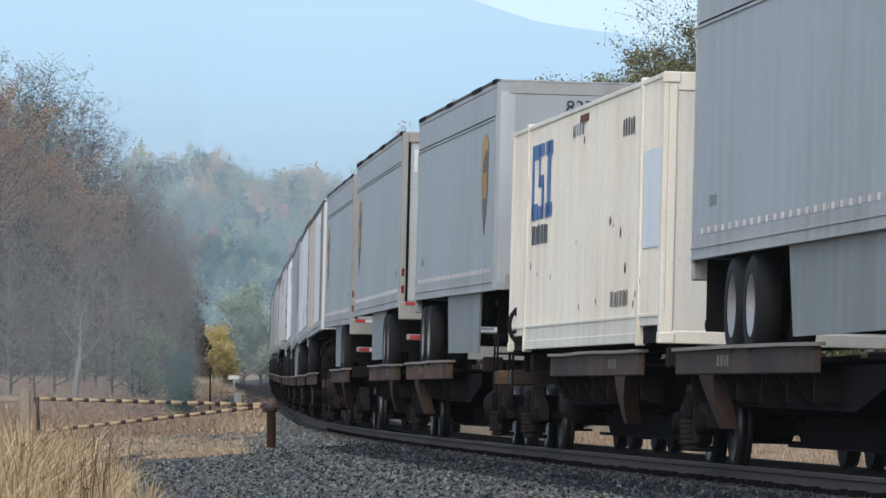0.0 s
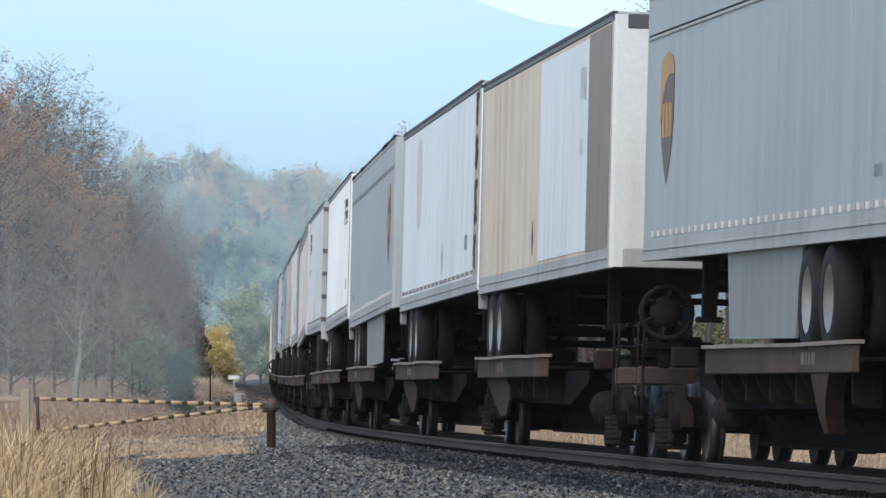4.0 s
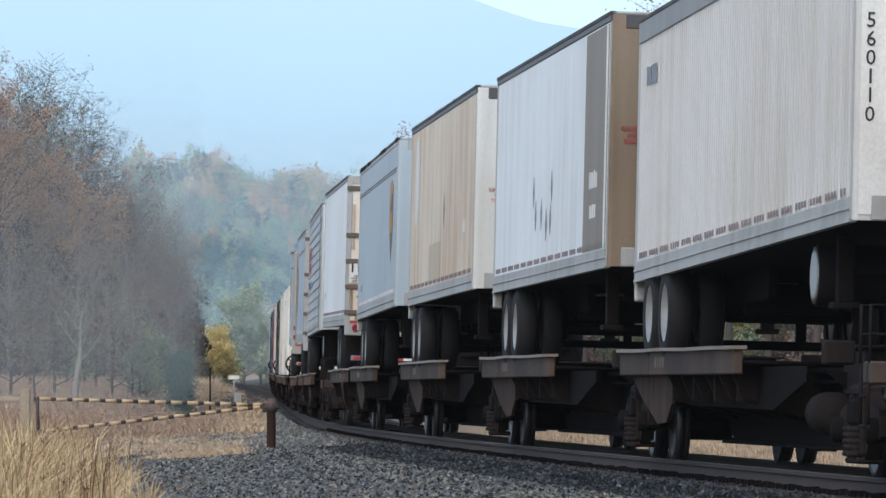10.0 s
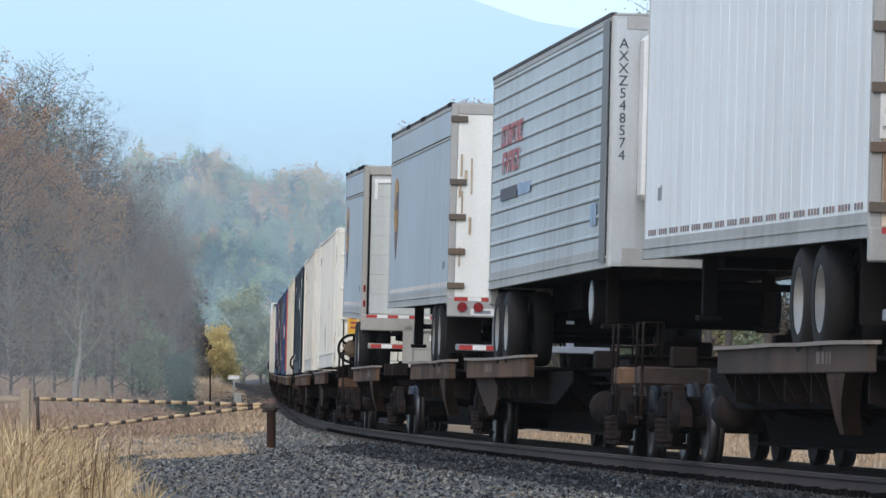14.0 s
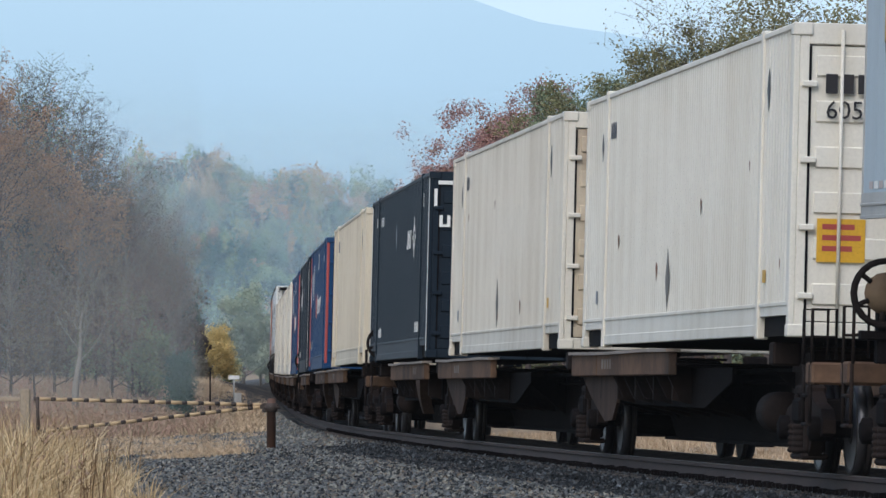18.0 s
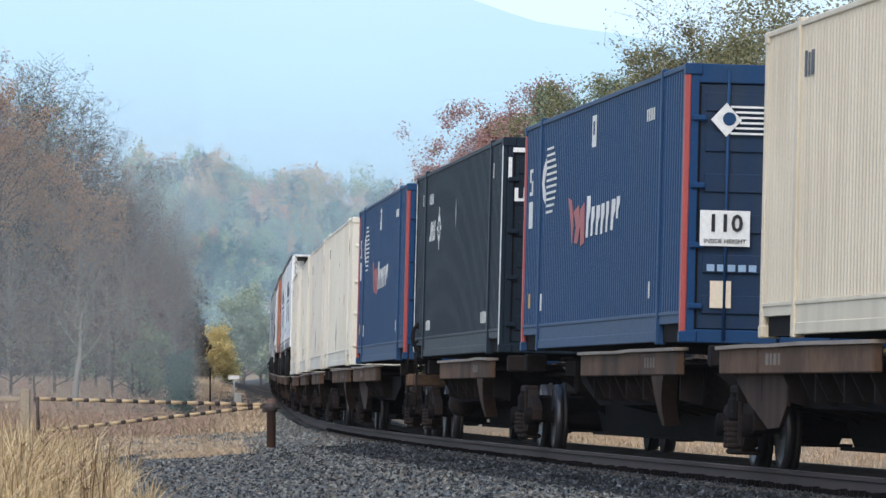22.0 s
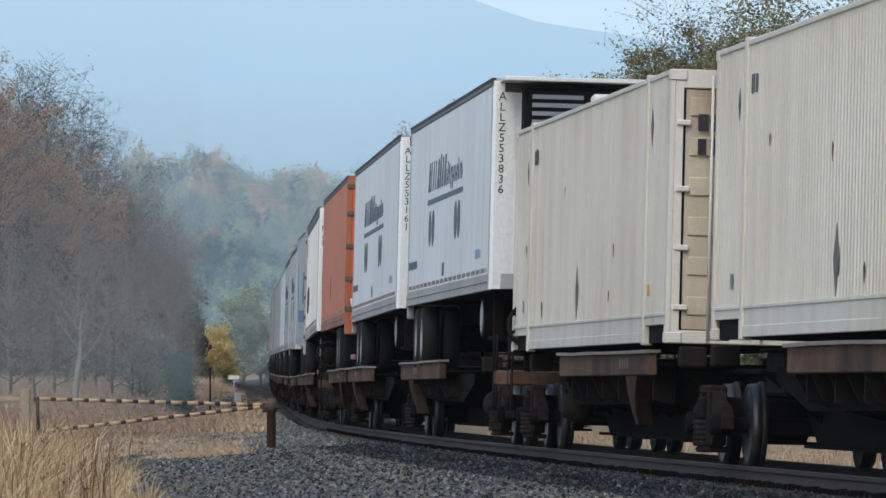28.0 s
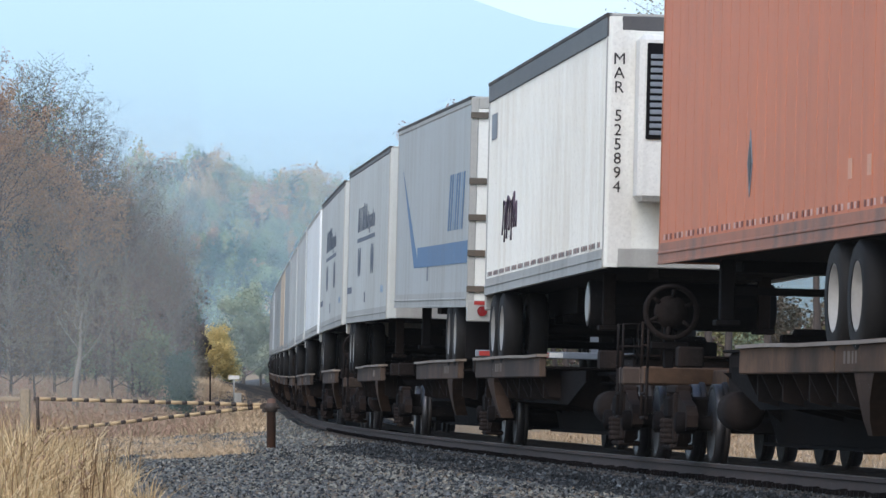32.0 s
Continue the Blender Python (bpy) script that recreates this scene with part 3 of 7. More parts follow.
def field_strip(r, n):
    """Low pale grass behind the gate, thinning out towards the service road."""
    Y = 104 + 60 * r.random(n) ** 1.3
    X = -Y * (0.031 + 0.03 * r.random(n) ** 0.8 + 0.002 * np.sin(Y * 0.3))
    keep = np.sin(X * 1.3 + Y * 0.17) + np.sin(X * 2.9 - Y * 0.4) > -0.6
    X, Y = X[keep], Y[keep]
    return np.stack([X, Y, ground_z(X, Y) - 0.02], -1)


def verge(r, n):
    """Pale grass along the road's far left edge."""
    Y = r.uniform(150, 300, n)
    X = -Y * (0.029 + 0.012 * r.random(n))
    return np.stack([X, Y, ground_z(X, Y) - 0.02], -1)


def brush_strip(r, n):
    """Dead brush between the field and the wood."""
    Y = r.uniform(150, 250, n)
    X = -Y * (0.036 + 0.042 * r.random(n))
    return np.stack([X, Y, ground_z(X, Y) - 0.02], -1)


straw_mat = islands("dry_grass", [rgb("b89e74"), rgb("d0b68a"), rgb("e0cca6"), rgb("bea27a"), rgb("9c845e"), rgb("d8c096")], 0.9)
weed_mat = islands("dead_weed", [rgb("6a543e"), rgb("83694c"), rgb("574636")], 0.9)
brush_mat = islands("brown_brush", [rgb("a08272"), rgb("b09280"), rgb("947a6a"), rgb("9e9478"), rgb("bea490")], 0.9)
sere_mat = islands("sere_grass", [rgb("bea488"), rgb("d0b898"), rgb("b2987c"), rgb("dcc6a8"), rgb("a68c70")], 0.9)
tagged(new("edge_grass", tufts("edge_grass", 900, 24, wedge, 0.5, 0.2, 0.005, straw_mat, 5)), "short dry grass along the road's edge", "grass", kind="stuff")
tagged(new("tall_grass", tufts("tall_grass", 1500, 26, wedge_core, 0.98, 0.2, 0.005, straw_mat, 25)), "tall dry straw-coloured grass at the road's edge", "grass", kind="stuff")
tagged(new("dead_stalks", blades("dead_stalks", 620, wedge, 0.86, 0.007, weed_mat, 15, 0.22)), "brown dead stalks standing in the dry grass", "stalks", kind="stuff")
tagged(new("field_grass", tufts("field_grass", 2300, 24, field_strip, 0.16, 0.34, 0.007, sere_mat, 6)), "dry pale grass in the field behind the gate", "grass", kind="stuff")
tagged(new("verge_grass", tufts("verge_grass", 1100, 22, verge, 0.34, 0.5, 0.012, sere_mat, 16)), "dry pale grass along the road beyond the gate", "grass", kind="stuff")
tagged(new("field_brush", brushwood("field_brush", 900, 40, brush_strip, 0.34, 0.6, 0.045, brush_mat, 7)), "reddish-brown dead brush before the woods", "brush", kind="stuff")
tagged(new("brush_stems", tufts("brush_stems", 1500, 22, brush_strip, 0.62, 0.5, 0.010, brush_mat, 17)), "reddish-brown dead weeds before the woods", "weeds", kind="stuff")
tagged(new("far_side_grass", tufts("far_side_grass", 2000, 16, by_track(-14, 110, -12, -3.4, -0.02), 0.26, 0.4, 0.010, sere_mat, 8)), "dry pale grass beyond the track", "grass", kind="stuff")


def weed(x, d, h, seed):
    r = random.Random(seed)
    w = thing("dead_weed", "tall dry brown weed stalk with seed heads", "weed", "weeds by the road")
    X = (x - 784) * d / 11020.0
    w.location = (X, d, float(ground_z(np.array([X]), np.array([d]))[0]) - 0.02)
    lean = r.uniform(-0.06, 0.06)
    m = M().tube([(0, 0, 0), (lean * 0.4, 0, h * 0.5), (lean, 0.02, h)], [0.010, 0.008, 0.004], 5)
    for i in range(7):
        z = h * r.uniform(0.45, 0.97)
        a = r.uniform(0, 6.28)
        l = r.uniform(0.05, 0.14)
        m.tube([(lean * z / h, 0, z), (lean * z / h + math.cos(a) * l, math.sin(a) * l, z + l * 0.9)], [0.005, 0.003], 4)
    part("stalk", m, weed_mat, w)
    m = M()
    for i in range(12):
        z = h * r.uniform(0.7, 1.03)
        p = Vector((lean * z / h + r.uniform(-0.05, 0.05), r.uniform(-0.05, 0.05), z))
        q = r.uniform(0.005, 0.010)
        m.box(p.x - q, p.x + q, p.y - q, p.y + q, p.z - q, p.z + q * 1.5)
    part("seed_head", m, brush_mat, w)["kind"] = "stuff"


for i, (x, h) in enumerate(((78, 0.78), (60, 0.7), (112, 0.62), (158, 0.62), (150, 0.5), (12, 0.6), (30, 0.74), (130, 0.5))):
    weed(x, 58 + (i % 3), h, 40 + i)


def bough(r, p, d, l, rise, n=5, wob=0.06):
    """A curved branch: n points from p, bending upwards as it goes."""
    pts, q, d = [p], p, d.normalized()
    for i in range(n - 1):
        d = (d + Vector((r.uniform(-1, 1), r.uniform(-1, 1), r.uniform(-0.6, 1))) * wob * 3 + Vector((0, 0, rise))).normalized()
        q = q + d * l / (n - 1)
        pts.append(q)
    return pts


def tree_mesh(h, seed, spread=0.35, first=0.3, limbs=14, leaves=0, leaf=0.25, lean=0.0, r0=None, fuzz=3, twig=0.04):
    """Wood and leaves of one tree: tapered trunk, curved limbs, forked branches, twigs; leaves in loose clumps at the twigs."""
    r = random.Random(seed)
    wood, tips = M(), []
    r0 = r0 or h * 0.016
    th = h * 0.68
    tr_ = [Vector((lean * h * (q / 6) ** 1.5 + r.uniform(-1, 1) * h * 0.012, r.uniform(-1, 1) * h * 0.012, th * q / 6)) for q in range(7)]
    tr_[0] = Vector((0, 0, -0.4))
    wood.tube(tr_, [r0 * (1.2 * (1 - q / 6.4) ** 0.8 + 0.05) for q in range(7)], 7)
    low = first / 0.72
    for i in range(limbs):
        f = min(low + (1 - low) * (i + r.random() * 0.8) / limbs, 0.999)
        j = min(int(f * 6), 5)
        p = tr_[j].lerp(tr_[j + 1], f * 6 - j)
        a = i * 2.4 + r.uniform(-0.6, 0.6)
        out = (0.12 + spread * 2.4) * r.uniform(0.6, 1.5)
        d = Vector((math.cos(a) * out, math.sin(a) * out, 0.25 + 0.75 * f * r.uniform(0.7, 1.2)))
        l = h * (0.25 * f + spread * (1.05 - f)) * r.uniform(0.75, 1.12)
        limb = bough(r, p, d, l * 1.08, 0.14)
        rl = r0 * max(0.5 * (1.15 - f), 0.1)
        wood.tube(limb, [rl, rl * 0.75, rl * 0.5, rl * 0.32, rl * 0.12], 5)
        tips.append(limb[-1])
        for k in range(fuzz):
            e = r.uniform(0.9, 3.99)
            b = limb[int(e)].lerp(limb[int(e) + 1], e % 1)
            a2 = a + r.uniform(-1.5, 1.5)
            l2 = l * r.uniform(0.22, 0.55)
            br = bough(r, b, Vector((math.cos(a2), math.sin(a2), r.uniform(-0.1, 1.0))), l2, 0.15, 4, 0.1)
            wood.tube(br, [rl * 0.34, rl * 0.24, rl * 0.15, rl * 0.06], 4)
            tips += [br[-1], br[2]]
            for w in range(5):
                g = r.uniform(0.6, 2.99)
                c = br[int(g)].lerp(br[int(g) + 1], g % 1)
                c2 = c + Vector((r.uniform(-1, 1), r.uniform(-1, 1), r.uniform(-0.3, 1))) * l2 * r.uniform(0.2, 0.5)
                wood.tube([c, c2], [r0 * twig * 0.8, r0 * twig * 0.35], 3, False)
                tips.append(c2)
    grow = h / max(q.z for q in tips)
    wood.v = [(p[0] * grow, p[1] * grow, p[2] * grow) for p in wood.v]
    tips = [q * grow for q in tips]
    lv = None
    if leaves:
        g = np.random.default_rng(seed)
        share = g.random(len(tips)) ** 2
        c = np.array([tuple(q) for q in tips])[g.choice(len(tips), leaves, p=share / share.sum())] + g.normal(0, 1, (leaves, 3)) * 0.15
        u = g.normal(0, 1, (leaves, 3)) * np.array([1, 1, 0.7])
        u *= (leaf * g.uniform(0.5, 1.1, leaves) / np.linalg.norm(u, axis=1))[:, None]
        w = np.cross(u, g.normal(0, 1, (leaves, 3)))
        w *= (leaf * g.uniform(0.35, 0.7, leaves) / np.linalg.norm(w, axis=1))[:, None]
        lv = bpy.data.meshes.new("crown")
        lv.from_pydata(np.stack([c - u, c - w, c + u, c + w], 1).reshape(-1, 3).tolist(), [], np.arange(leaves * 4).reshape(-1, 4).tolist())
    return wood, lv


bark_grey = mat("grey_bark", rgb("7e7670"), 0.9, 0, rgb("5a524c"), 0.5, True, 0.2, 12)
bark_dark = mat("dark_bark", rgb("544c48"), 0.9, 0, rgb("38322f"), 0.5, True, 0.2, 12)
bark_brown = mat("brown_bark", rgb("6e6058"), 0.9, 0, rgb("544844"), 0.5, True, 0.2, 12)
LEAF = {
    "rust": islands("rust_leaves", [rgb("a07a60"), rgb("a88062"), rgb("94765f"), rgb("b08a68"), rgb("8a7a6c")]),
    "dull": islands("dull_leaves", [rgb("746e60"), rgb("7e7264"), rgb("6c6a5c"), rgb("80705c"), rgb("66625a")]),
    "purple": islands("brown_leaves", [rgb("7c6a64"), rgb("86726a"), rgb("74645e"), rgb("8a7464")]),
    "green": islands("green_leaves", [rgb("76836a"), rgb("848c70"), rgb("6f7e68"), rgb("90906f")]),
    "yellow": islands("yellow_leaves", [rgb("e4cc8a"), rgb("ecd898"), rgb("d8c486"), rgb("e0d09a"), rgb("c8bc86")]),
    "red": islands("red_leaves", [rgb("a07874"), rgb("ac847c"), rgb("8e706c"), rgb("b09684")]),
    "olive": islands("olive_leaves", [rgb("787856"), rgb("827e5a"), rgb("707456"), rgb("8a8260"), rgb("6c7058")]),
    "pale": islands("pale_leaves", [rgb("a8b49a"), rgb("b4bc9e"), rgb("9cac98"), rgb("b8b498")]),
    "cedar": islands("cedar_leaves", [rgb("4a5f57"), rgb("52685f"), rgb("42564f")]),
}


def tree(x, y_base, y_top, d, leafkey, leaves, seed, label, bark=None, **kw):
    """One tree, by its bearing, height and distance."""
    h = (y_base - y_top) * d / 11020.0
    p = px(x, y_base, d)
    t = thing("tree", label, "tree", "trees of the valley")
    t.location = (p.x, d, float(ground_z(np.array([p.x]), np.array([d]))[0]))
    h += p.z - t.location.z
    wood, lv = tree_mesh(h, seed, leaves=leaves, **kw)
    part("trunk", wood, bark or bark_grey, t)
    if leaves:
        lv.materials.append(LEAF[leafkey])
        part("crown", lv, None, t)
    return t


BARE = "nearly bare grey autumn tree with fine twigs"
RUSTY = "tall autumn tree with rust-brown leaves at the wood's edge"
DUSK = "dusky brown-leaved tree in the wood"
EDGE = "grey brushy tree at the wood's edge"
# x, foot, top, distance, leaves, how many, label, spread, lowest limb, limbs
WOOD = [
    (-60, 700, 90, 240, "rust", 4200, RUSTY, 0.30, 0.30, 20), (-8, 700, 108, 246, "rust", 4200, RUSTY, 0.24, 0.30, 20),
    (28, 690, 82, 275, "green", 3200, "tall thin tree with a few last green leaves", 0.2, 0.45, 24), (66, 690, 96, 285, "green", 1800, "tall thin tree with a few last green leaves", 0.2, 0.5, 24),
    (104, 690, 100, 280, "green", 2600, "tall thin tree with a few last green leaves", 0.2, 0.5, 24), (135, 690, 126, 276, "dull", 500, BARE, 0.18, 0.4, 22),
    (165, 690, 160, 272, "dull", 600, BARE, 0.19, 0.4, 22), (200, 690, 222, 270, "dull", 600, BARE, 0.19, 0.4, 22), (243, 690, 238, 266, "dull", 400, BARE, 0.13, 0.45, 22),
    (262, 690, 285, 290, "dull", 800, BARE, 0.2, 0.3, 20), (50, 695, 235, 250, "rust", 3800, "rust-leaved autumn tree among bare branches", 0.28, 0.3, 20),
    (105, 695, 265, 248, "rust", 3000, "rust-leaved autumn tree among bare branches", 0.26, 0.3, 20), (165, 692, 300, 255, "rust", 1300, "rust-leaved autumn tree among bare branches", 0.24, 0.3, 20),
    (140, 698, 330, 232, "dull", 500, "pale grey tree with bare limbs", 0.3, 0.35, 18), (225, 692, 345, 258, "purple", 2200, DUSK, 0.25, 0.3, 20),
    (275, 692, 352, 262, "purple", 2400, DUSK, 0.24, 0.3, 20), (310, 692, 372, 268, "purple", 2000, "dusky brown-leaved tree at the wood's corner", 0.2, 0.3, 20),
    (318, 692, 352, 258, "dull", 900, BARE, 0.2, 0.4, 18), (316, 692, 430, 256, "purple", 1800, DUSK, 0.15, 0.2, 18), (240, 692, 300, 268, "purple", 1500, DUSK, 0.25, 0.3, 20), (200, 692, 270, 264, "dull", 1500, BARE, 0.25, 0.3, 20), (85, 696, 390, 246, "dull", 1500, EDGE, 0.32, 0.15, 20), (15, 696, 360, 246, "dull", 1700, EDGE, 0.32, 0.15, 20),
    (190, 696, 430, 240, "dull", 1500, EDGE, 0.32, 0.15, 20), (250, 696, 450, 245, "purple", 1800, EDGE, 0.32, 0.15, 20), (228, 697, 520, 236, "green", 900, "low green and brown shrubby tree", 0.4, 0.1, 18),
    (300, 695, 470, 255, "purple", 1800, "low brown shrubby tree", 0.3, 0.1, 18), (40, 698, 500, 252, "dull", 1600, "low grey thicket tree", 0.45, 0.1, 18),
    (130, 696, 520, 256, "purple", 1500, "low brown thicket tree", 0.45, 0.1, 18), (270, 694, 560, 262, "purple", 1500, "low brown thicket tree", 0.45, 0.1, 18), (-30, 698, 480, 252, "dull", 1600, "low grey thicket tree", 0.45, 0.1, 18),
]
for i, (x, yb, yt, d, key, n, lab, sp, fi, li) in enumerate(WOOD):
    tree(x, yb, yt, d, key, int(n * (2.6 if key == "rust" else 1.0)), 11 + i, lab, leaf=0.055 if key in ("rust", "green") else 0.044, spread=sp, limbs=li, first=fi + (0.12 if key == "rust" else 0), fuzz=6 if yt > 240 else 8, twig=0.06, bark=bark_dark if yt < 300 else bark_grey if i % 3 else bark_brown)
PALE = mat("pale_bark", rgb("8e8880"), 0.9, 0, rgb("5c5650"), 0.5, True, 0.2, 12)
tree(134, 702, 500, 217, "dull", 300, 60, "pale grey forked tree trunk at the wood's edge", leaf=0.08, spread=0.3, limbs=7, first=0.35, fuzz=5, r0=0.10, lean=0.05, bark=PALE)
tree(226, 690, 500, 226, "dull", 200, 61, "thin pale tree trunk at the wood's edge", leaf=0.08, spread=0.14, limbs=6, first=0.6, fuzz=4, r0=0.045, lean=0.06, bark=PALE)
tree(60, 704, 560, 219, "dull", 300, 62, "bare grey sapling at the wood's edge", leaf=0.08, spread=0.5, limbs=10, first=0.2, fuzz=5, r0=0.04, bark=bark_dark)
tree(320, 696, 622, 216, "cedar", 9000, 63, "small dark green cedar", leaf=0.05, spread=0.17, limbs=26, first=0.02, fuzz=5)
for i, (x, yt, key) in enumerate(((18, 470, "dull"), (52, 430, "purple"), (96, 480, "dull"), (168, 470, "dull"), (200, 520, "purple"), (118, 560, "dull"), (248, 600, "green"), (272, 575, "green"), (258, 640, "green"), (282, 610, "dull"), (235, 560, "dull"), (150, 590, "green"))):
    tree(x, 694, yt, 224 + (i * 7) % 14, key, 1500 if key == "green" else 700, 400 + i, "leafy dull green shrub at the wood's edge" if key == "green" else "brushy grey sapling with many fine twigs", leaf=0.06, spread=0.42, limbs=20, first=0.08, fuzz=7, r0=0.05, twig=0.12, bark=bark_dark)
tree(378, 702, 580, 320, "yellow", 14000, 64, "small round yellow-leaved tree beside the track", leaf=0.07, spread=0.5, limbs=28, first=0.02, fuzz=6)
tree(430, 700, 505, 380, "pale", 9000, 65, "pale green tree behind the yellow one", leaf=0.10, spread=0.27, limbs=20, first=0.1, fuzz=5)
tree(462, 705, 560, 400, "pale", 12000, 66, "low green tree by the bend", leaf=0.10, spread=0.3, limbs=18, first=0.05)
tree(408, 702, 640, 330, "pale", 6000, 68, "low pale green shrub under the yellow tree", leaf=0.08, spread=0.5, limbs=16, first=0.05)
tree(350, 702, 640, 300, "dull", 4000, 67, "low pale thicket of bare twigs", leaf=0.07, spread=0.6, limbs=16, first=0.05)
# beyond the train, on the far side of the track
REDT = "autumn tree with dull red leaves beyond the track"
OLIV = "olive-green tree beyond the track"
BEYOND = [
    (775, 700, 286, 225, "red", 1700, REDT, 0.10, 0.3, 18), (812, 700, 226, 215, "red", 2400, REDT, 0.11, 0.3, 18), (838, 700, 184, 205, "red", 2800, REDT, 0.12, 0.4, 22),
    (893, 700, 148, 200, "red", 3600, REDT, 0.15, 0.3, 22), (940, 700, 158, 190, "red", 3400, REDT, 0.13, 0.4, 20), (985, 700, 172, 195, "red", 2200, REDT, 0.12, 0.4, 20),
    (1035, 700, 140, 180, "green", 3200, "green tree beyond the track", 0.12, 0.4, 20), (1000, 700, 210, 185, "olive", 3200, OLIV, 0.16, 0.3, 20), (1086, 700, 126, 170, "olive", 3200, OLIV, 0.14, 0.3, 20),
    (1200, 700, -40, 150, "olive", 60, "bare leaning tree with a few leaves beyond the track", 0.10, 0.66, 18), (1150, 700, 92, 155, "olive", 3400, OLIV, 0.15, 0.4, 20),
    (1285, 700, -60, 146, "olive", 100, "bare dark-limbed tree beyond the track", 0.24, 0.5, 26), (1225, 700, 70, 158, "olive", 3600, OLIV, 0.16, 0.4, 20),
    (1262, 700, 40, 150, "olive", 3200, "olive and yellow leaved tree beyond the track", 0.2, 0.4, 24), (1350, 700, 0, 140, "olive", 2400, "olive and yellow leaved tree beyond the track", 0.22, 0.4, 24),
    (1440, 700, -60, 130, "olive", 800, "yellow-leaved tree with bare limbs beyond the track", 0.28, 0.4, 26), (1540, 700, -90, 120, "olive", 900, "olive tree with bare limbs beyond the track", 0.3, 0.35, 26),
]
for i, (x, yb, yt, d, key, n, lab, sp, fi, li) in enumerate(BEYOND):
    tree(x, yb, yt, d, key, int(n * 10), 81 + i, lab, leaf=0.052, spread=sp, limbs=li, first=fi, fuzz=5, twig=0.06, r0=0.09, lean=0.02 if x == 1200 else 0.0, bark=bark_dark)
# low thicket beyond the track
for i in range(26):
    r_ = random.Random(300 + i)
    tree(640 + i * 38 + r_.uniform(-12, 12), 695, r_.uniform(520, 600), 265 - i * 5.2 + r_.uniform(-4, 4), ("olive", "dull", "purple", "olive", "green")[i % 5], 5000, 320 + i,
         "low autumn shrub beyond the track", leaf=0.07, spread=0.55, limbs=18, first=0.04, fuzz=4, bark=bark_brown)

# ---- wooded hillside, mist sheets, glowing mountain backdrop ----
def hill_z(x, y):
    """The slope behind the bend: its crest falls from the left to the right."""
    ridge = np.interp(x, (-400, -130, -84, -67.6, -57.8, -43, -30, -23.5, -13.7, 60, 400), (66, 62, 60.5, 61.5, 58, 54.5, 53.5, 56, 54.5, 50, 40))
    return -2 + ridge * np.clip((y - 1690) / 110, 0, 1) ** 0.9 + 1.5 * np.sin(x * 0.13) * np.sin(y * 0.06)


hx, hy = np.linspace(-420, 420, 85), np.concatenate([np.linspace(1100, 1680, 8), np.linspace(1690, 1830, 29), np.linspace(1900, 2300, 4)])
HX, HY = np.meshgrid(hx, hy)
idx = np.arange(HX.size).reshape(HX.shape)
me = bpy.data.meshes.new("backdrop_hill")
me.from_pydata(np.stack([HX, HY, hill_z(HX, HY)], -1).reshape(-1, 3).tolist(), [], np.stack([idx[:-1, :-1], idx[:-1, 1:], idx[1:, 1:], idx[1:, :-1]], -1).reshape(-1, 4).tolist())
# dark floor colour paints the shade in the gaps between crowns
me.materials.append(mat("shaded_hill_floor", rgb("3c4a48"), 0.95, 0, rgb("34403e"), 0.5, False, 0.2, 0.2))
tagged(new("backdrop_hill", me), "wooded hillside in mist", "hillside", kind="structure")


def quads(name, P, U, W, material):
    """Many small four-cornered leaves in one mesh: centres P, half diagonals U and W."""
    n = len(P)
    q = bpy.data.meshes.new(name)
    q.vertices.add(n * 4)
    q.vertices.foreach_set("co", np.stack([P - U, P - W, P + U, P + W], 1).astype(np.float32).ravel())
    q.loops.add(n * 4)
    q.loops.foreach_set("vertex_index", np.arange(n * 4, dtype=np.int32))
    q.polygons.add(n)
    q.polygons.foreach_set("loop_start", np.arange(0, n * 4, 4, dtype=np.int32))
    q.update(calc_edges=True)
    q.materials.append(material)
    return q


def crowns(r, X, Y, Z, hgt, wid, q, leaf):
    """Leaf clusters over lumpy rounds that stand on the points X, Y, Z; open below, without the sides turned from the valley."""
    n = len(X)
    c = np.stack([X, Y, Z], -1)
    phi, ct = r.uniform(-3.5, 0.36, (n, q)), r.uniform(-1, 1, (n, q))
    st = np.sqrt(1 - ct * ct)
    ph = r.uniform(0, 6.28, (n, 4, 1))
    lump = 1 + 0.20 * np.sin(3 * phi + ph[:, 0]) + 0.16 * np.sin(5 * ct + 2 * phi + ph[:, 1]) + 0.12 * np.sin(9 * ct - 7 * phi + ph[:, 2])
    rad = lump * (1.08 - 0.5 * r.random((n, q)) ** 2)
    out = np.stack([np.cos(phi) * st, np.sin(phi) * st, ct], -1)
    P = c[:, None, :] + out * rad[..., None] * np.stack([wid, wid, hgt * 0.45], -1)[:, None, :] + np.array([0, 0, 1.0]) * (hgt * 0.5)[:, None, None]
    face = out + r.normal(0, 0.6, (n, q, 3))
    u = np.cross(face, r.normal(0, 1, (n, q, 3)))
    u /= np.linalg.norm(u, axis=-1, keepdims=True)
    w = np.cross(face, u)
    w /= np.linalg.norm(w, axis=-1, keepdims=True)
    sz = r.uniform(0.5, 1.2, (n, q, 1)) * leaf
    return P, u * sz, w * sz * 0.75


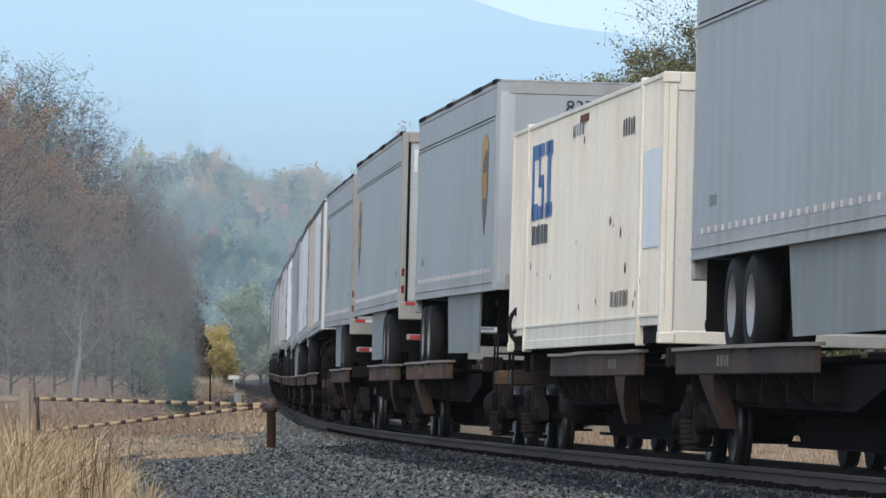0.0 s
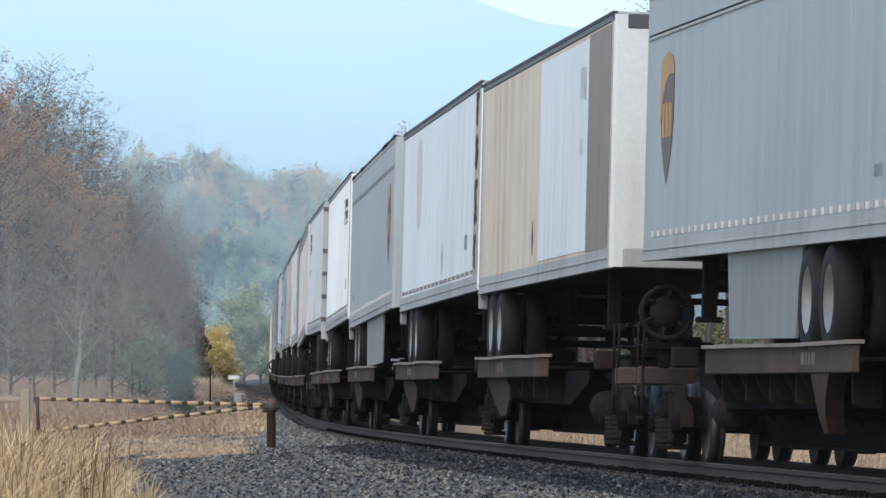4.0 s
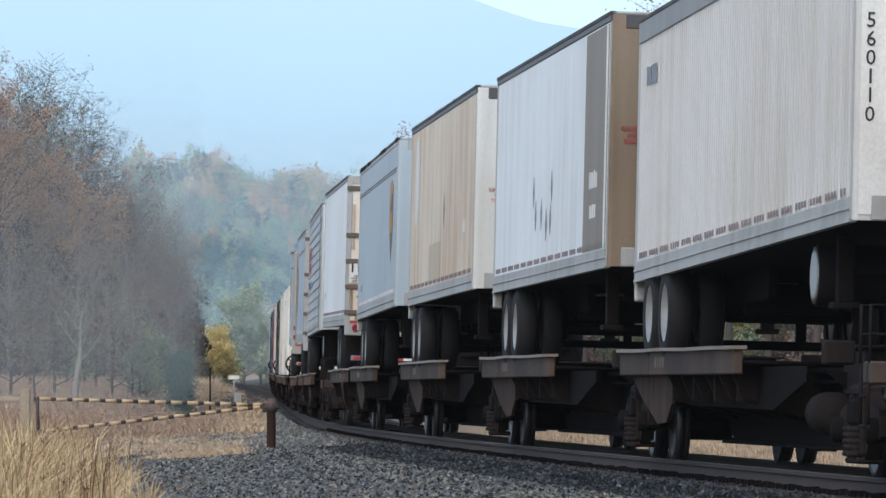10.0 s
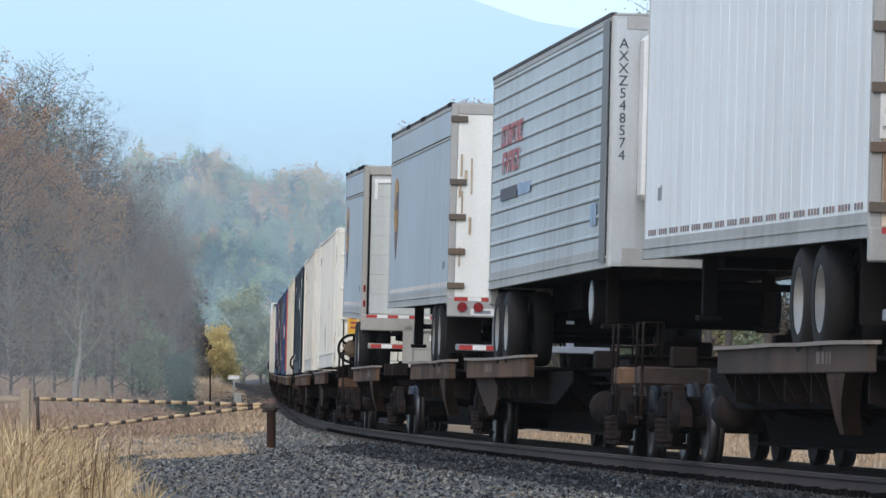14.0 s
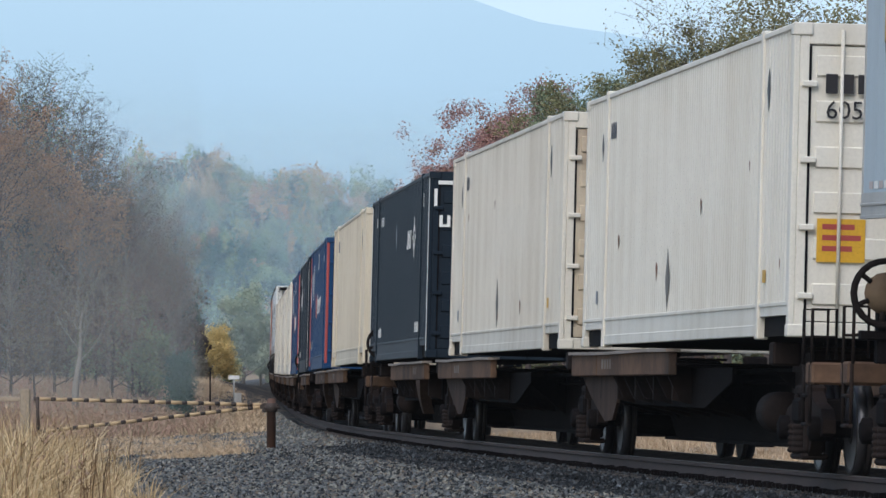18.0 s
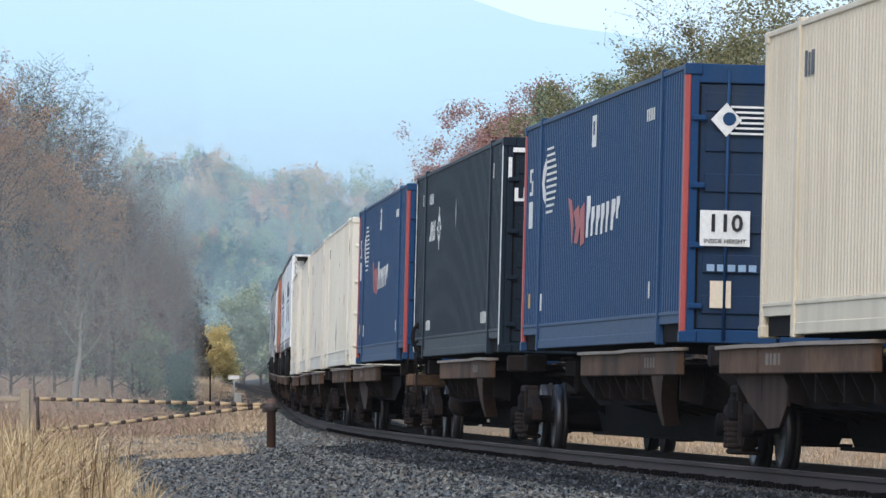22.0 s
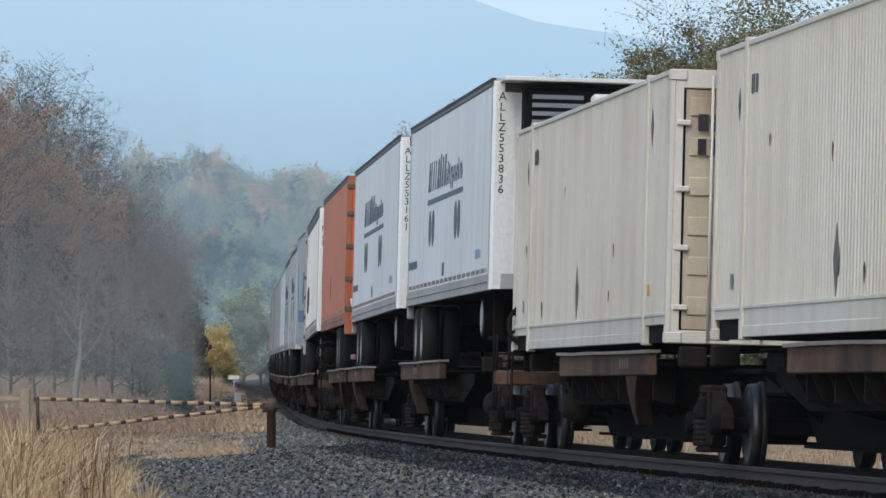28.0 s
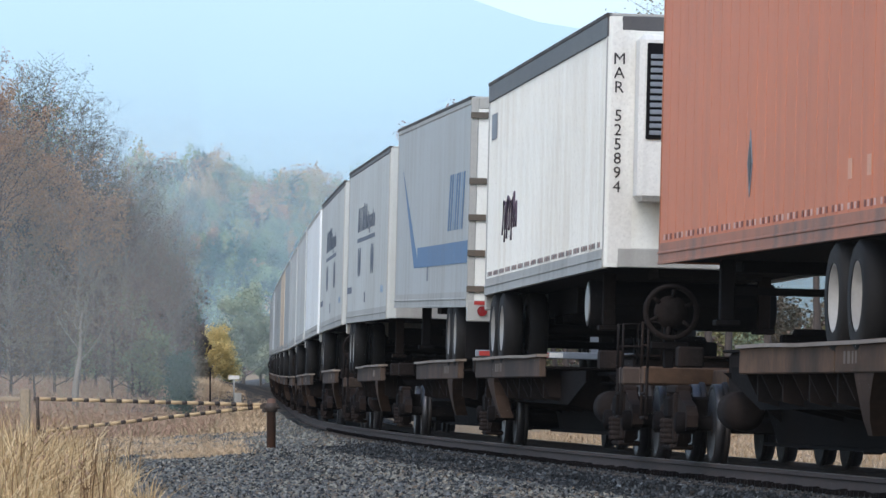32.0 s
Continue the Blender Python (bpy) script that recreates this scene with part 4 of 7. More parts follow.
def hill_woods():
    """Crowns on the slope, nearer ranks lower down."""
    r = np.random.default_rng(21)
    n = 620
    Y = 1688 + 118 * r.random(n)
    X = (r.uniform(225, 810, n) - 784) * Y / 11020.0
    hgt, wid = r.uniform(4.5, 12.5, n), r.uniform(1.6, 4.6, n)
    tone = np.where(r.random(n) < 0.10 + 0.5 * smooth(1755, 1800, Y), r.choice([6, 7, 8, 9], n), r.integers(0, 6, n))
    return *crowns(r, X, Y, hill_z(X, Y), hgt, wid, 620, 0.36), tone


P_, U_, W_, tone_ = hill_woods()
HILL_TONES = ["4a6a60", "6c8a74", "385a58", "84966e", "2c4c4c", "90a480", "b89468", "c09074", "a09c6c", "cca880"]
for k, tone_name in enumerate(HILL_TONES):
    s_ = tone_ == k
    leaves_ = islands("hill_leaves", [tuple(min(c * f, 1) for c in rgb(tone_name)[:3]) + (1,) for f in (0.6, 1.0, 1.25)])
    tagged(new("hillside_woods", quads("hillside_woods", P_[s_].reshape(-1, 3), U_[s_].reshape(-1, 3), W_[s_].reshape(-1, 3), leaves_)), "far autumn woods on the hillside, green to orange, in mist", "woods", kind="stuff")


def back_woods():
    """The wood's deeper ranks behind the trees of its edge, falling away towards the track."""
    r = np.random.default_rng(22)
    n = 95
    x = r.uniform(-60, 345, n)
    Y = r.uniform(303, 400, n)
    X = (x - 784) * Y / 11020.0
    top = np.interp(x, (-60, 60, 140, 200, 260, 300, 345), (190, 240, 290, 350, 400, 440, 540)) + r.uniform(0, 160, n)
    Z = ground_z(X, Y)
    hgt = EYE[2] + (680.6 - top) * Y / 11020.0 - Z
    return crowns(r, X, Y, Z, hgt, hgt * r.uniform(0.16, 0.28, n), 1300, 0.11)


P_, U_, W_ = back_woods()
# leaf tones are darkened to carry the shade inside the wood
for k, (tones, label) in enumerate(((("36443e", "4c584c", "42523e"), "dull green depths of the wood, tone darkened for shade, in mist"), (("50463f", "60524a", "443f3c"), "brown depths of the wood, tone darkened for shade, in mist"))):
    tagged(new("wood_depths", quads("wood_depths", P_[k::2].reshape(-1, 3), U_[k::2].reshape(-1, 3), W_[k::2].reshape(-1, 3), islands("shaded_depth_leaves", [rgb(c) for c in tones]))), label, "woods", kind="stuff")


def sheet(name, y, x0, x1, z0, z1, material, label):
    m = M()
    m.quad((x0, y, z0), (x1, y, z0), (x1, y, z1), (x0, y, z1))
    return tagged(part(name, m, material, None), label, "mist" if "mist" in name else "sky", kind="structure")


# haze put in as a few translucent sheets; the air itself is clear
sheet("mist_bank", 1120, -900, 900, -10, 60, veil("mist_near", (0.46, 0.63, 0.73, 1), 0.33, ("Z", 36, 58)), "thin sheet standing in for bluish mist before the hillside")
sheet("mist_on_slope", 1752, -900, 900, -10, 90, veil("mist_far", (0.62, 0.77, 0.84, 1), 0.20, ("Z", 60, 88)), "thin sheet standing in for bluish mist across the hillside")
# pale sheet added to brighten the wood, which is too dark without it
sheet("mist_by_wood", 200, -60, 60, -2, 14, veil("mist_wood", (0.485, 0.575, 0.615, 1), 0.18, ("Z", 6.5, 13), ("X", -8.2, -7.45), ("Z", 1.2, -0.6)), "thin sheet added to lighten and haze the wood")
sheet("mist_by_bend", 350, -40, 40, -2, 9, veil("mist_bend", (0.46, 0.60, 0.68, 1), 0.20, ("Z", 3.5, 8.5), ("Z", 2.0, 0.4)), "thin sheet standing in for bluish haze over the bend")
# added sheet close to the camera, lifts the blacks everywhere
sheet("mist_lift_sheet", 44, -4, 4, -2, 12, veil("mist_lift", (0.5, 0.56, 0.62, 1), 0.006), "faint sheet added near the camera to lift dark tones")
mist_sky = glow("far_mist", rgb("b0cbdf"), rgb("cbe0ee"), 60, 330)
# the slope emits light of its own, with the mist painted into that colour
mountain_glow = glow("mountain_haze_glow", rgb("a4c1d5"), rgb("b4cfe1"), 150, 330)
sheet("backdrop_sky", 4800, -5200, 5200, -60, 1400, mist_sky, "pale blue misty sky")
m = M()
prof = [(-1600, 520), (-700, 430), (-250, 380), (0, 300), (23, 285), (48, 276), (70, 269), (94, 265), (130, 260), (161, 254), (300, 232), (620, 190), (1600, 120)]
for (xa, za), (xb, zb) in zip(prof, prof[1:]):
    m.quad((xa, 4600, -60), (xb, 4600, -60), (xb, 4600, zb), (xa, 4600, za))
tagged(part("backdrop_mountain", m, mountain_glow, None), "faint blue mountain slope, glowing backdrop with mist painted in", "mountain", kind="structure")

# ---- railway trucks ----
def coil(m, x, y, z0, z1, r, turns=5):
    prof = []
    for i in range(turns):
        a, b = z0 + (z1 - z0) * i / turns, z0 + (z1 - z0) * (i + 1) / turns
        prof += [(a, r * 0.78), (a + (b - a) * 0.25, r), (a + (b - a) * 0.75, r), (b, r * 0.78)]
    m.lathe((x, y, 0), prof, 10, "z")


WHEEL_R = 0.42


def build_truck():
    t = thing("rail_truck", "dark brown cast-steel freight truck with coil springs and two axles", "rail truck", "trucks of the train")
    for e in (-1, 1):
        y = e * 1.02
        outline = [(-1.12, 0.38), (-1.12, 0.50), (-0.98, 0.60), (-0.62, 0.66), (-0.36, 0.78), (0.36, 0.78), (0.62, 0.66), (0.98, 0.60), (1.12, 0.50), (1.12, 0.38), (0.86, 0.32), (0.62, 0.42), (0.42, 0.24), (0.30, 0.15), (-0.30, 0.15), (-0.42, 0.24), (-0.62, 0.42), (-0.86, 0.32)]
        m = M().prism(outline, y - 0.06, y + 0.06)
        m.box(-0.34, -0.24, y - 0.1, y + 0.1, 0.2, 0.74, 0.02).box(0.24, 0.34, y - 0.1, y + 0.1, 0.2, 0.74, 0.02)
        m.box(-0.32, 0.32, y - 0.13, y + 0.13, 0.13, 0.19, 0.02).box(-0.4, 0.4, y - 0.09, y + 0.09, 0.72, 0.82, 0.025)
        part("side_frame", m, steel_brown, t, "rusty cast side frame")
        for x in (-0.13, 0.13):
            m = M()
            coil(m, x, y - e * -0.10, 0.19, 0.46, 0.085)
            part("coil_spring", m, steel_brown, t)
        for x in (-0.89, 0.89):
            m = M().lathe((x, y + e * 0.05, WHEEL_R), [(-0.09, 0.115), (0.09, 0.115), (0.11, 0.07)] if e > 0 else [(-0.11, 0.07), (-0.09, 0.115), (0.09, 0.115)], 12, "y")
            part("bearing_cap", m, steel_dark, t)
    part("bolster", M().box(-0.22, 0.22, -1.16, 1.16, 0.46, 0.70, 0.03).lathe((0, 0, 0.72), [(-0.04, 0.2), (0.08, 0.2)], 14, "z"), steel_dark, t)
    for x in (-0.89, 0.89):
        m = M().tube([(0, -1.0, 0), (0, 1.0, 0)], 0.08, 10)
        ws = part("wheelset", m, steel_dark, t)
        ws.location = (x, 0, WHEEL_R)
        for e in (-1, 1):
            a = e * 0.72
            m = M().lathe((0, a, 0), [(q * e, r) for q, r in ((-0.06, 0.10), (-0.05, 0.30), (-0.07, 0.37), (-0.08, 0.445), (-0.045, 0.445), (-0.03, 0.421), (0.07, 0.415), (0.072, 0.37), (0.03, 0.34), (0.03, 0.18), (0.07, 0.13), (0.07, 0.09))][::e], 26, "y")
            w = part("wheel", m, wheel_steel, ws, "dark steel wheel with a flange")
            m = M().lathe((0, a, 0), [(q * e, r) for q, r in ((-0.024, 0.4235), (0.066, 0.4185))][::e], 26, "y")
            part("tread", m, tread_steel, ws, "bright running tread")
    for x in (-1.2, 1.2):
        part("brake_beam", M().box(x - 0.05, x + 0.05, -0.7, 0.7, 0.32, 0.46, 0.02), steel_dark, t)
    return t


TRUCK = build_truck()
TRUCK_USED = [False]


def truck(u):
    """A truck at u on the train's own line."""
    if TRUCK_USED[0]:
        t = copy_thing(TRUCK, Matrix())
    else:
        t, TRUCK_USED[0] = TRUCK, True
    ride(t, u, 0.9)


# ---- spine car units ----
def spine_unit(u0, u1, deck, end_near, end_far, orange, seed, plain=False):
    """One platform of a spine car between the trucks at u0 (leading) and u1; deck 'N' or 'F': at its leading or trailing end."""
    r = random.Random(seed)
    uc, half = (u0 + u1) / 2, (u1 - u0) / 2
    t = thing("spine_car_unit", "rust-brown spine car platform with a short wheel deck" if not orange else "orange-brown spine car platform with a short wheel deck", "rail car", "spine cars of the train")
    h = half
    x1, x0 = h - 0.15, -h + 0.15
    body = steel_brown
    # centre sill, deep between the trucks
    outline = [(x0, 0.78), (x0, 0.98), (x1, 0.98), (x1, 0.78), (x1 - 1.3, 0.74), (x1 - 2.4, 0.24), (x0 + 2.4, 0.24), (x0 + 1.3, 0.74)]
    m = M().prism(outline, -0.34, 0.34).box(x0 + 2.3, x1 - 2.3, -0.46, 0.46, 0.21, 0.245)
    m.box(x0, x1, -0.5, 0.5, 0.95, 1.0, 0.01)
    part("centre_sill", m, steel_dark, t, "dark deep centre sill")
    # cross bearers
    for x in [] if plain else np.linspace(x0 + 2.6, x1 - 2.6, 3):
        m = M().rings([[(x - 0.02, -0.34, 0.45), (x + 0.02, -0.34, 0.45), (x + 0.02, 0.34, 0.45), (x - 0.02, 0.34, 0.45)], [(x - 0.02, -0.95, 0.95), (x + 0.02, -0.95, 0.95), (x + 0.02, 0.95, 0.95), (x - 0.02, 0.95, 0.95)]])
        part("cross_bearer", m, steel_dark, t)
    # wheel deck
    d0, d1 = (x0 - 0.1, x0 + 8.8) if deck == "F" else (x1 - 12.0, x1 - 3.1)
    dm = deck_orange if orange else deck_brown
    m = M().box(d0, d1, -1.22, 1.22, 1.02, 1.06, 0.01)
    part("deck_plate", m, steel_dark, t, "dark flat wheel deck")
    for e in (-1, 1):
        cut = d0 + (d1 - d0) * (0.28 if deck == "F" else 0.64)
        for a, b in ((d0, cut - 0.03), (cut + 0.03, d1)):
            m = M().box(a, b, e * 1.2, e * 1.29, 0.92, 1.17, 0.012)
            part("side_plate", m, dm, t, "rust-stained edge plate of the deck")
        n = 5
        rings = []
        for i in range(n + 1):
            x = d0 - 0.04 + (d1 - d0 + 0.08) * i / n
            z = 1.17 + r.uniform(-0.008, 0.012)
            rings.append([(x, e * 1.17, z), (x, e * 1.33, z - 0.005), (x, e * 1.33, z + 0.03), (x, e * 1.17, z + 0.035)])
        part("deck_lip", M().rings(rings), lip_pale, t, "pale worn rubbing lip")
        for i in range(0 if plain else 6):
            x = d0 + 0.5 + (d1 - d0 - 1.0) * i / 5
            if i == 0:
                part("deck_web", M().prism([(d0 + 0.25, 0.62), (d1 + 0.6, 0.58), (d1 + 2.6, 0.86), (d1 + 2.6, 1.0), (d0 + 0.25, 1.0)] if deck == "F" else [(d0 - 2.6, 0.86), (d0 - 0.6, 0.58), (d1 - 0.2, 0.62), (d1 - 0.2, 1.0), (d0 - 2.6, 1.0)], e * 0.96, e * 0.98), steel_dark, t, "dark web under the deck edge")
            m = M().rings([[(x - 0.05, e * 0.34, 0.48), (x + 0.05, e * 0.34, 0.48), (x + 0.05, e * 0.34, 1.02), (x - 0.05, e * 0.34, 1.02)], [(x - 0.04, e * 1.18, 0.66), (x + 0.04, e * 1.18, 0.66), (x + 0.04, e * 1.18, 1.02), (x - 0.04, e * 1.18, 1.02)]])
            part("bracket", m, body, t)
        if e < 0 and not plain:
            m, x = M(), d0 + (3.7 if deck == "F" and 105 <= seed < 129 else 2.9 if deck == "F" else 0.15)
            while x < d1 - (0.1 if deck == "F" else 2.6):
                m.rings([[(x - 0.03, -0.98, 0.66), (x + 0.03, -0.98, 0.66), (x + 0.03, -1.12, 0.68), (x - 0.03, -1.12, 0.68)], [(x - 0.03, -0.98, 0.94), (x + 0.03, -0.98, 0.94), (x + 0.03, -1.25, 0.94), (x - 0.03, -1.25, 0.94)]])
                x += 0.95
            part("edge_ribs", m, steel_brown, t, "row of steel ribs under the deck edge")
        # short bars of worn stencilling on the plate
        xs = cut + 0.5
        for i in range(0 if plain else 4):
            w = r.uniform(0.07, 0.2)
            if e < 0 and i != 4:
                part("stencil_mark", M().box(xs, xs + w, -1.294, -1.2915, 1.0, 1.11), mat("worn_stencil", rgb("7d736a"), 0.8, 0, rgb("4c3e36"), 0.9, False, 0.2, 18), t, "worn pale stencil bar")
            xs += w + 0.09
    # a tapering apron plate down to the sill, or a curved strut
    strut = deck == "N" or not 105 <= seed < 129
    for e in (-1, 1):
        if strut:
            xa, k = (d0 + 2.0, 1) if deck == "F" else (d1 - 1.6, -1)
            y0, y1 = e * 1.1, e * 1.27
            rings = []
            for q0, q1, z, dy in ((-0.5, 0.75, 1.0, 0.0), (-0.3, 0.6, 0.86, 0.0), (0.0, 0.55, 0.68, -0.03), (0.2, 0.56, 0.52, -0.07), (0.34, 0.56, 0.38, -0.12)):
                rings.append([(xa + k * q0, y0 + e * dy, z), (xa + k * q1, y0 + e * dy, z), (xa + k * q1, y1 + e * dy, z), (xa + k * q0, y1 + e * dy, z)])
            m = M().rings(rings)
        else:
            m = M().prism([(d0 + q, z) for q, z in ((0.2, 0.92), (3.6, 0.92), (3.6, 0.62), (3.2, 0.42), (2.5, 0.40), (1.2, 0.66))], e * 1.14, e * 1.18)
        part("gusset", m, mat("gusset_steel", rgb("3a302b"), 0.85, 0, rgb("55443a"), 0.8, True, 0.25, 14, spec=0.1), t, "rusty tapering gusset plate")
    # hitch pedestal at the other end
    xh = x1 - 2.2 if deck == "F" else x0 + 2.2
    m = M().box(xh - 0.6, xh + 0.6, -0.75, 0.75, 0.72, 1.16, 0.03).box(xh - 0.75, xh + 0.75, -0.8, 0.8, 1.16, 1.19, 0.01)
    part("pedestal", m, steel_brown, t, "brown box pedestal")
    m = M().box(xh - 0.12, xh + 0.12, -0.3, 0.3, 1.19, 1.36, 0.02).lathe((xh, 0, 0), [(1.34, 0.2), (1.42, 0.16)], 12, "z")
    part("hitch_head", m, steel_dark, t)
    for x in (x0 + 1.05, x1 - 1.05):
        for e in (-1, 1):
            m = M().box(x - 0.14, x + 0.14, e * 0.95, e * 1.22, 1.0, 1.22, 0.02)
            part("container_pedestal", m, body, t)
    # air reservoir and brake rigging
    xr = x1 - 3.0 if end_near else x0 + 3.0
    m = M().lathe((xr, -0.82, 0.56), [(-0.42, 0.02), (-0.40, 0.12), (-0.34, 0.2), (0.34, 0.2), (0.40, 0.12), (0.42, 0.02)], 16, "x")
    if end_near or end_far:
        part("air_reservoir", m, steel_brown, t, "brown domed air tank")
    m = M().tube([(x0 + 2.0, -0.42, 0.86), (x1 - 2.0, -0.42, 0.86)], 0.025, 6).tube([(x0 + 2.0, 0.5, 0.5), (x1 - 2.0, 0.5, 0.5)], 0.02, 6)
    part("brake_pipe", m, steel_dark, t)
    for ex, flag in ((x1, end_near), (x0, end_far)):
        e = 1 if ex > 0 else -1
        if not flag:
            m = M().box(ex - e * 0.1, ex + e * 0.34, -0.3, 0.3, 0.72, 0.92, 0.03)
            part("articulation_joint", m, steel_dark, t)
            continue
        # car end: end sill, coupler, grab irons, steps, brake wheel
        m = M().box(ex + e * 0.2, ex + e * 1.75, -0.5, 0.5, 0.72, 1.0, 0.02).box(ex + e * 1.3, ex + e * 1.7, -1.25, 1.25, 0.82, 1.02, 0.02)
        part("end_sill", m, dm, t, "rusty end sill")
        m = M().box(ex + e * 1.75, ex + e * 2.3, -0.13, 0.13, 0.74, 0.92, 0.03).box(ex + e * 2.25, ex + e * 2.5, -0.22, 0.2, 0.70, 0.96, 0.05)
        part("coupler", m, steel_dark, t)
        for y in (-1.24, 1.24):
            m = M()
            for dx in (1.15, 1.55):
                m.tube([(ex + e * dx, y, 0.45), (ex + e * dx, y, 1.0)], 0.018, 6)
            for z in (0.46, 0.72):
                m.tube([(ex + e * 1.13, y, z), (ex + e * 1.57, y, z)], 0.02, 6)
            part("step", m, steel_brown, t)
            for dx in (1.1, 1.6):
                m = M().tube([(ex + e * dx, y, 1.0), (ex + e * dx, y, 1.5), (ex + e * dx, y + 0.22, 1.5), (ex + e * dx, y + 0.22, 1.05)], 0.016, 6)
                m.tube([(ex + e * dx, y, 1.25), (ex + e * dx, y + 0.22, 1.25)], 0.014, 6)
                part("grab_iron", m, steel_brown, t)
        if e < 0 and seed != 114:
            bx, by, bz = ex - 0.5, -1.1, 1.6
            m = M().box(bx - 0.08, bx + 0.08, by - 0.05, by + 0.05, 1.0, 1.6, 0.01).box(bx - 0.04, bx + 0.12, by - 0.2, by + 0.2, 1.2, 1.28, 0.01)
            part("brake_stand", m, steel_dark, t)
            m = M().lathe((bx + 0.14, by, bz), [(-0.022, 0.25), (-0.026, 0.28), (-0.016, 0.305), (0.016, 0.305), (0.026, 0.28), (0.022, 0.25), (-0.022, 0.25)], 24, "x", False)
            wheel_paint = mat("brake_wheel_brown", rgb("5e4e40"), 0.8, 0, rgb("8a7a58"), 0.6, False, 0.2, 12) if orange and seed < 125 else steel_brown
            bw = part("brake_wheel", m, steel_brown, t, "spoked round hand brake wheel")
            part("hub", M().lathe((bx + 0.12, by, bz), [(-0.02, 0.18), (0.01, 0.18), (0.04, 0.06)], 16, "x"), wheel_paint, bw)
            for q in range(6):
                a = 6.28319 * q / 6 + 0.4
                part("spoke", M().tube([(bx + 0.13, by + math.cos(a) * 0.16, bz + math.sin(a) * 0.16), (bx + 0.14, by + math.cos(a) * 0.27, bz + math.sin(a) * 0.27)], 0.024, 6), steel_brown, bw)
    ride(t, uc, half)
    return t


# ---- boxes on wheels and frames ----
def corrugated(x0, x1, z0, z1, y, depth, pitch, sy, duty=0.5):
    """A side sheet with upright ribs."""
    m, pts = M(), []
    n = max(1, round((x1 - x0) / pitch))
    p = (x1 - x0) / n
    for i in range(n):
        a = x0 + i * p
        pts += [(a, y), (a + p * duty * 0.75, y), (a + p * duty, y - sy * depth), (a + p * 0.92, y - sy * depth)]
    pts.append((x1, y))
    for (xa, ya), (xb, yb) in zip(pts, pts[1:]):
        m.quad((xa, ya, z0), (xb, yb, z0), (xb, yb, z1), (xa, ya, z1))
    return m


def seams(x0, x1, z0, z1, y, depth, pitch, sy, groove=0.022):
    """Flat side sheets that meet in narrow upright grooves."""
    m, n = M(), max(1, round((x1 - x0) / pitch))
    p, pts = (x1 - x0) / n, []
    for i in range(n):
        a = x0 + i * p
        pts += [(a, y), (a + p - groove, y), (a + p - groove * 0.7, y - sy * depth), (a + p - groove * 0.3, y - sy * depth)]
    pts.append((x1, y))
    for (xa, ya), (xb, yb) in zip(pts, pts[1:]):
        m.quad((xa, ya, z0), (xb, yb, z0), (xb, yb, z1), (xa, ya, z1))
    return m


def lying_ribs(x0, x1, z0, z1, y, depth, pitch, sy):
    m, n = M(), round((z1 - z0) / pitch)
    p = (z1 - z0) / n
    pts = []
    for i in range(n):
        a = z0 + i * p
        pts += [(y, a), (y, a + p * 0.72), (y + sy * depth, a + p * 0.8), (y + sy * depth, a + p * 0.92)]
    pts.append((y, z1))
    for (ya, za), (yb, zb) in zip(pts, pts[1:]):
        m.quad((x0, ya, za), (x1, ya, za), (x1, yb, zb), (x0, yb, zb))
    return m


def wheels(t, x, y, rimm, zc=1.58):
    for e in (-1, 1):
        for off in (0.0, 0.34):
            yy = e * (y - off)
            m = M().lathe((x, yy, zc), [(-0.13 * e, 0.30), (-0.13 * e, 0.44), (-0.10 * e, 0.49), (0.0, 0.505), (0.10 * e, 0.49), (0.13 * e, 0.44), (0.125 * e, 0.31)][::e], 22, "y", False)
            w = part("tyre", m, rubber, t, "black rubber trailer tyre")
            m = M().lathe((x, yy, zc), [(-0.05 * e, 0.02), (-0.05 * e, 0.15), (-0.02 * e, 0.17), (0.0, 0.25), (0.118 * e, 0.29), (0.118 * e, 0.312), (-0.1 * e, 0.312), (-0.1 * e, 0.02)][::e], 18, "y")
            part("rim", m, rimm, w, "pale wheel rim")
    m = M().tube([(x, -0.9, zc), (x, 0.9, zc)], 0.07, 8)
    part("axle", m, black_frame, t)


def dashes(t, x0, x1, z, y, sy, step, w, hgt, m1, m2=None, name="marker_tape", skip=0):
    x, i = x0, 0
    a, b = M(), M()
    while x < x1:
        if not skip or i % skip != skip - 1:
            (a if (i % 2 == 0 or m2 is None) else b).box(x, x + w, y, y + sy * 0.004, z, z + hgt)
        x += step
        i += 1
    made = []
    if a.v:
        made.append(part(name, a, m1, t, "row of small marks along the lower rail"))
    if b.v:
        made.append(part(name, b, m2, t))
    for ob in made:
        ob["kind"] = "stuff"
    return made


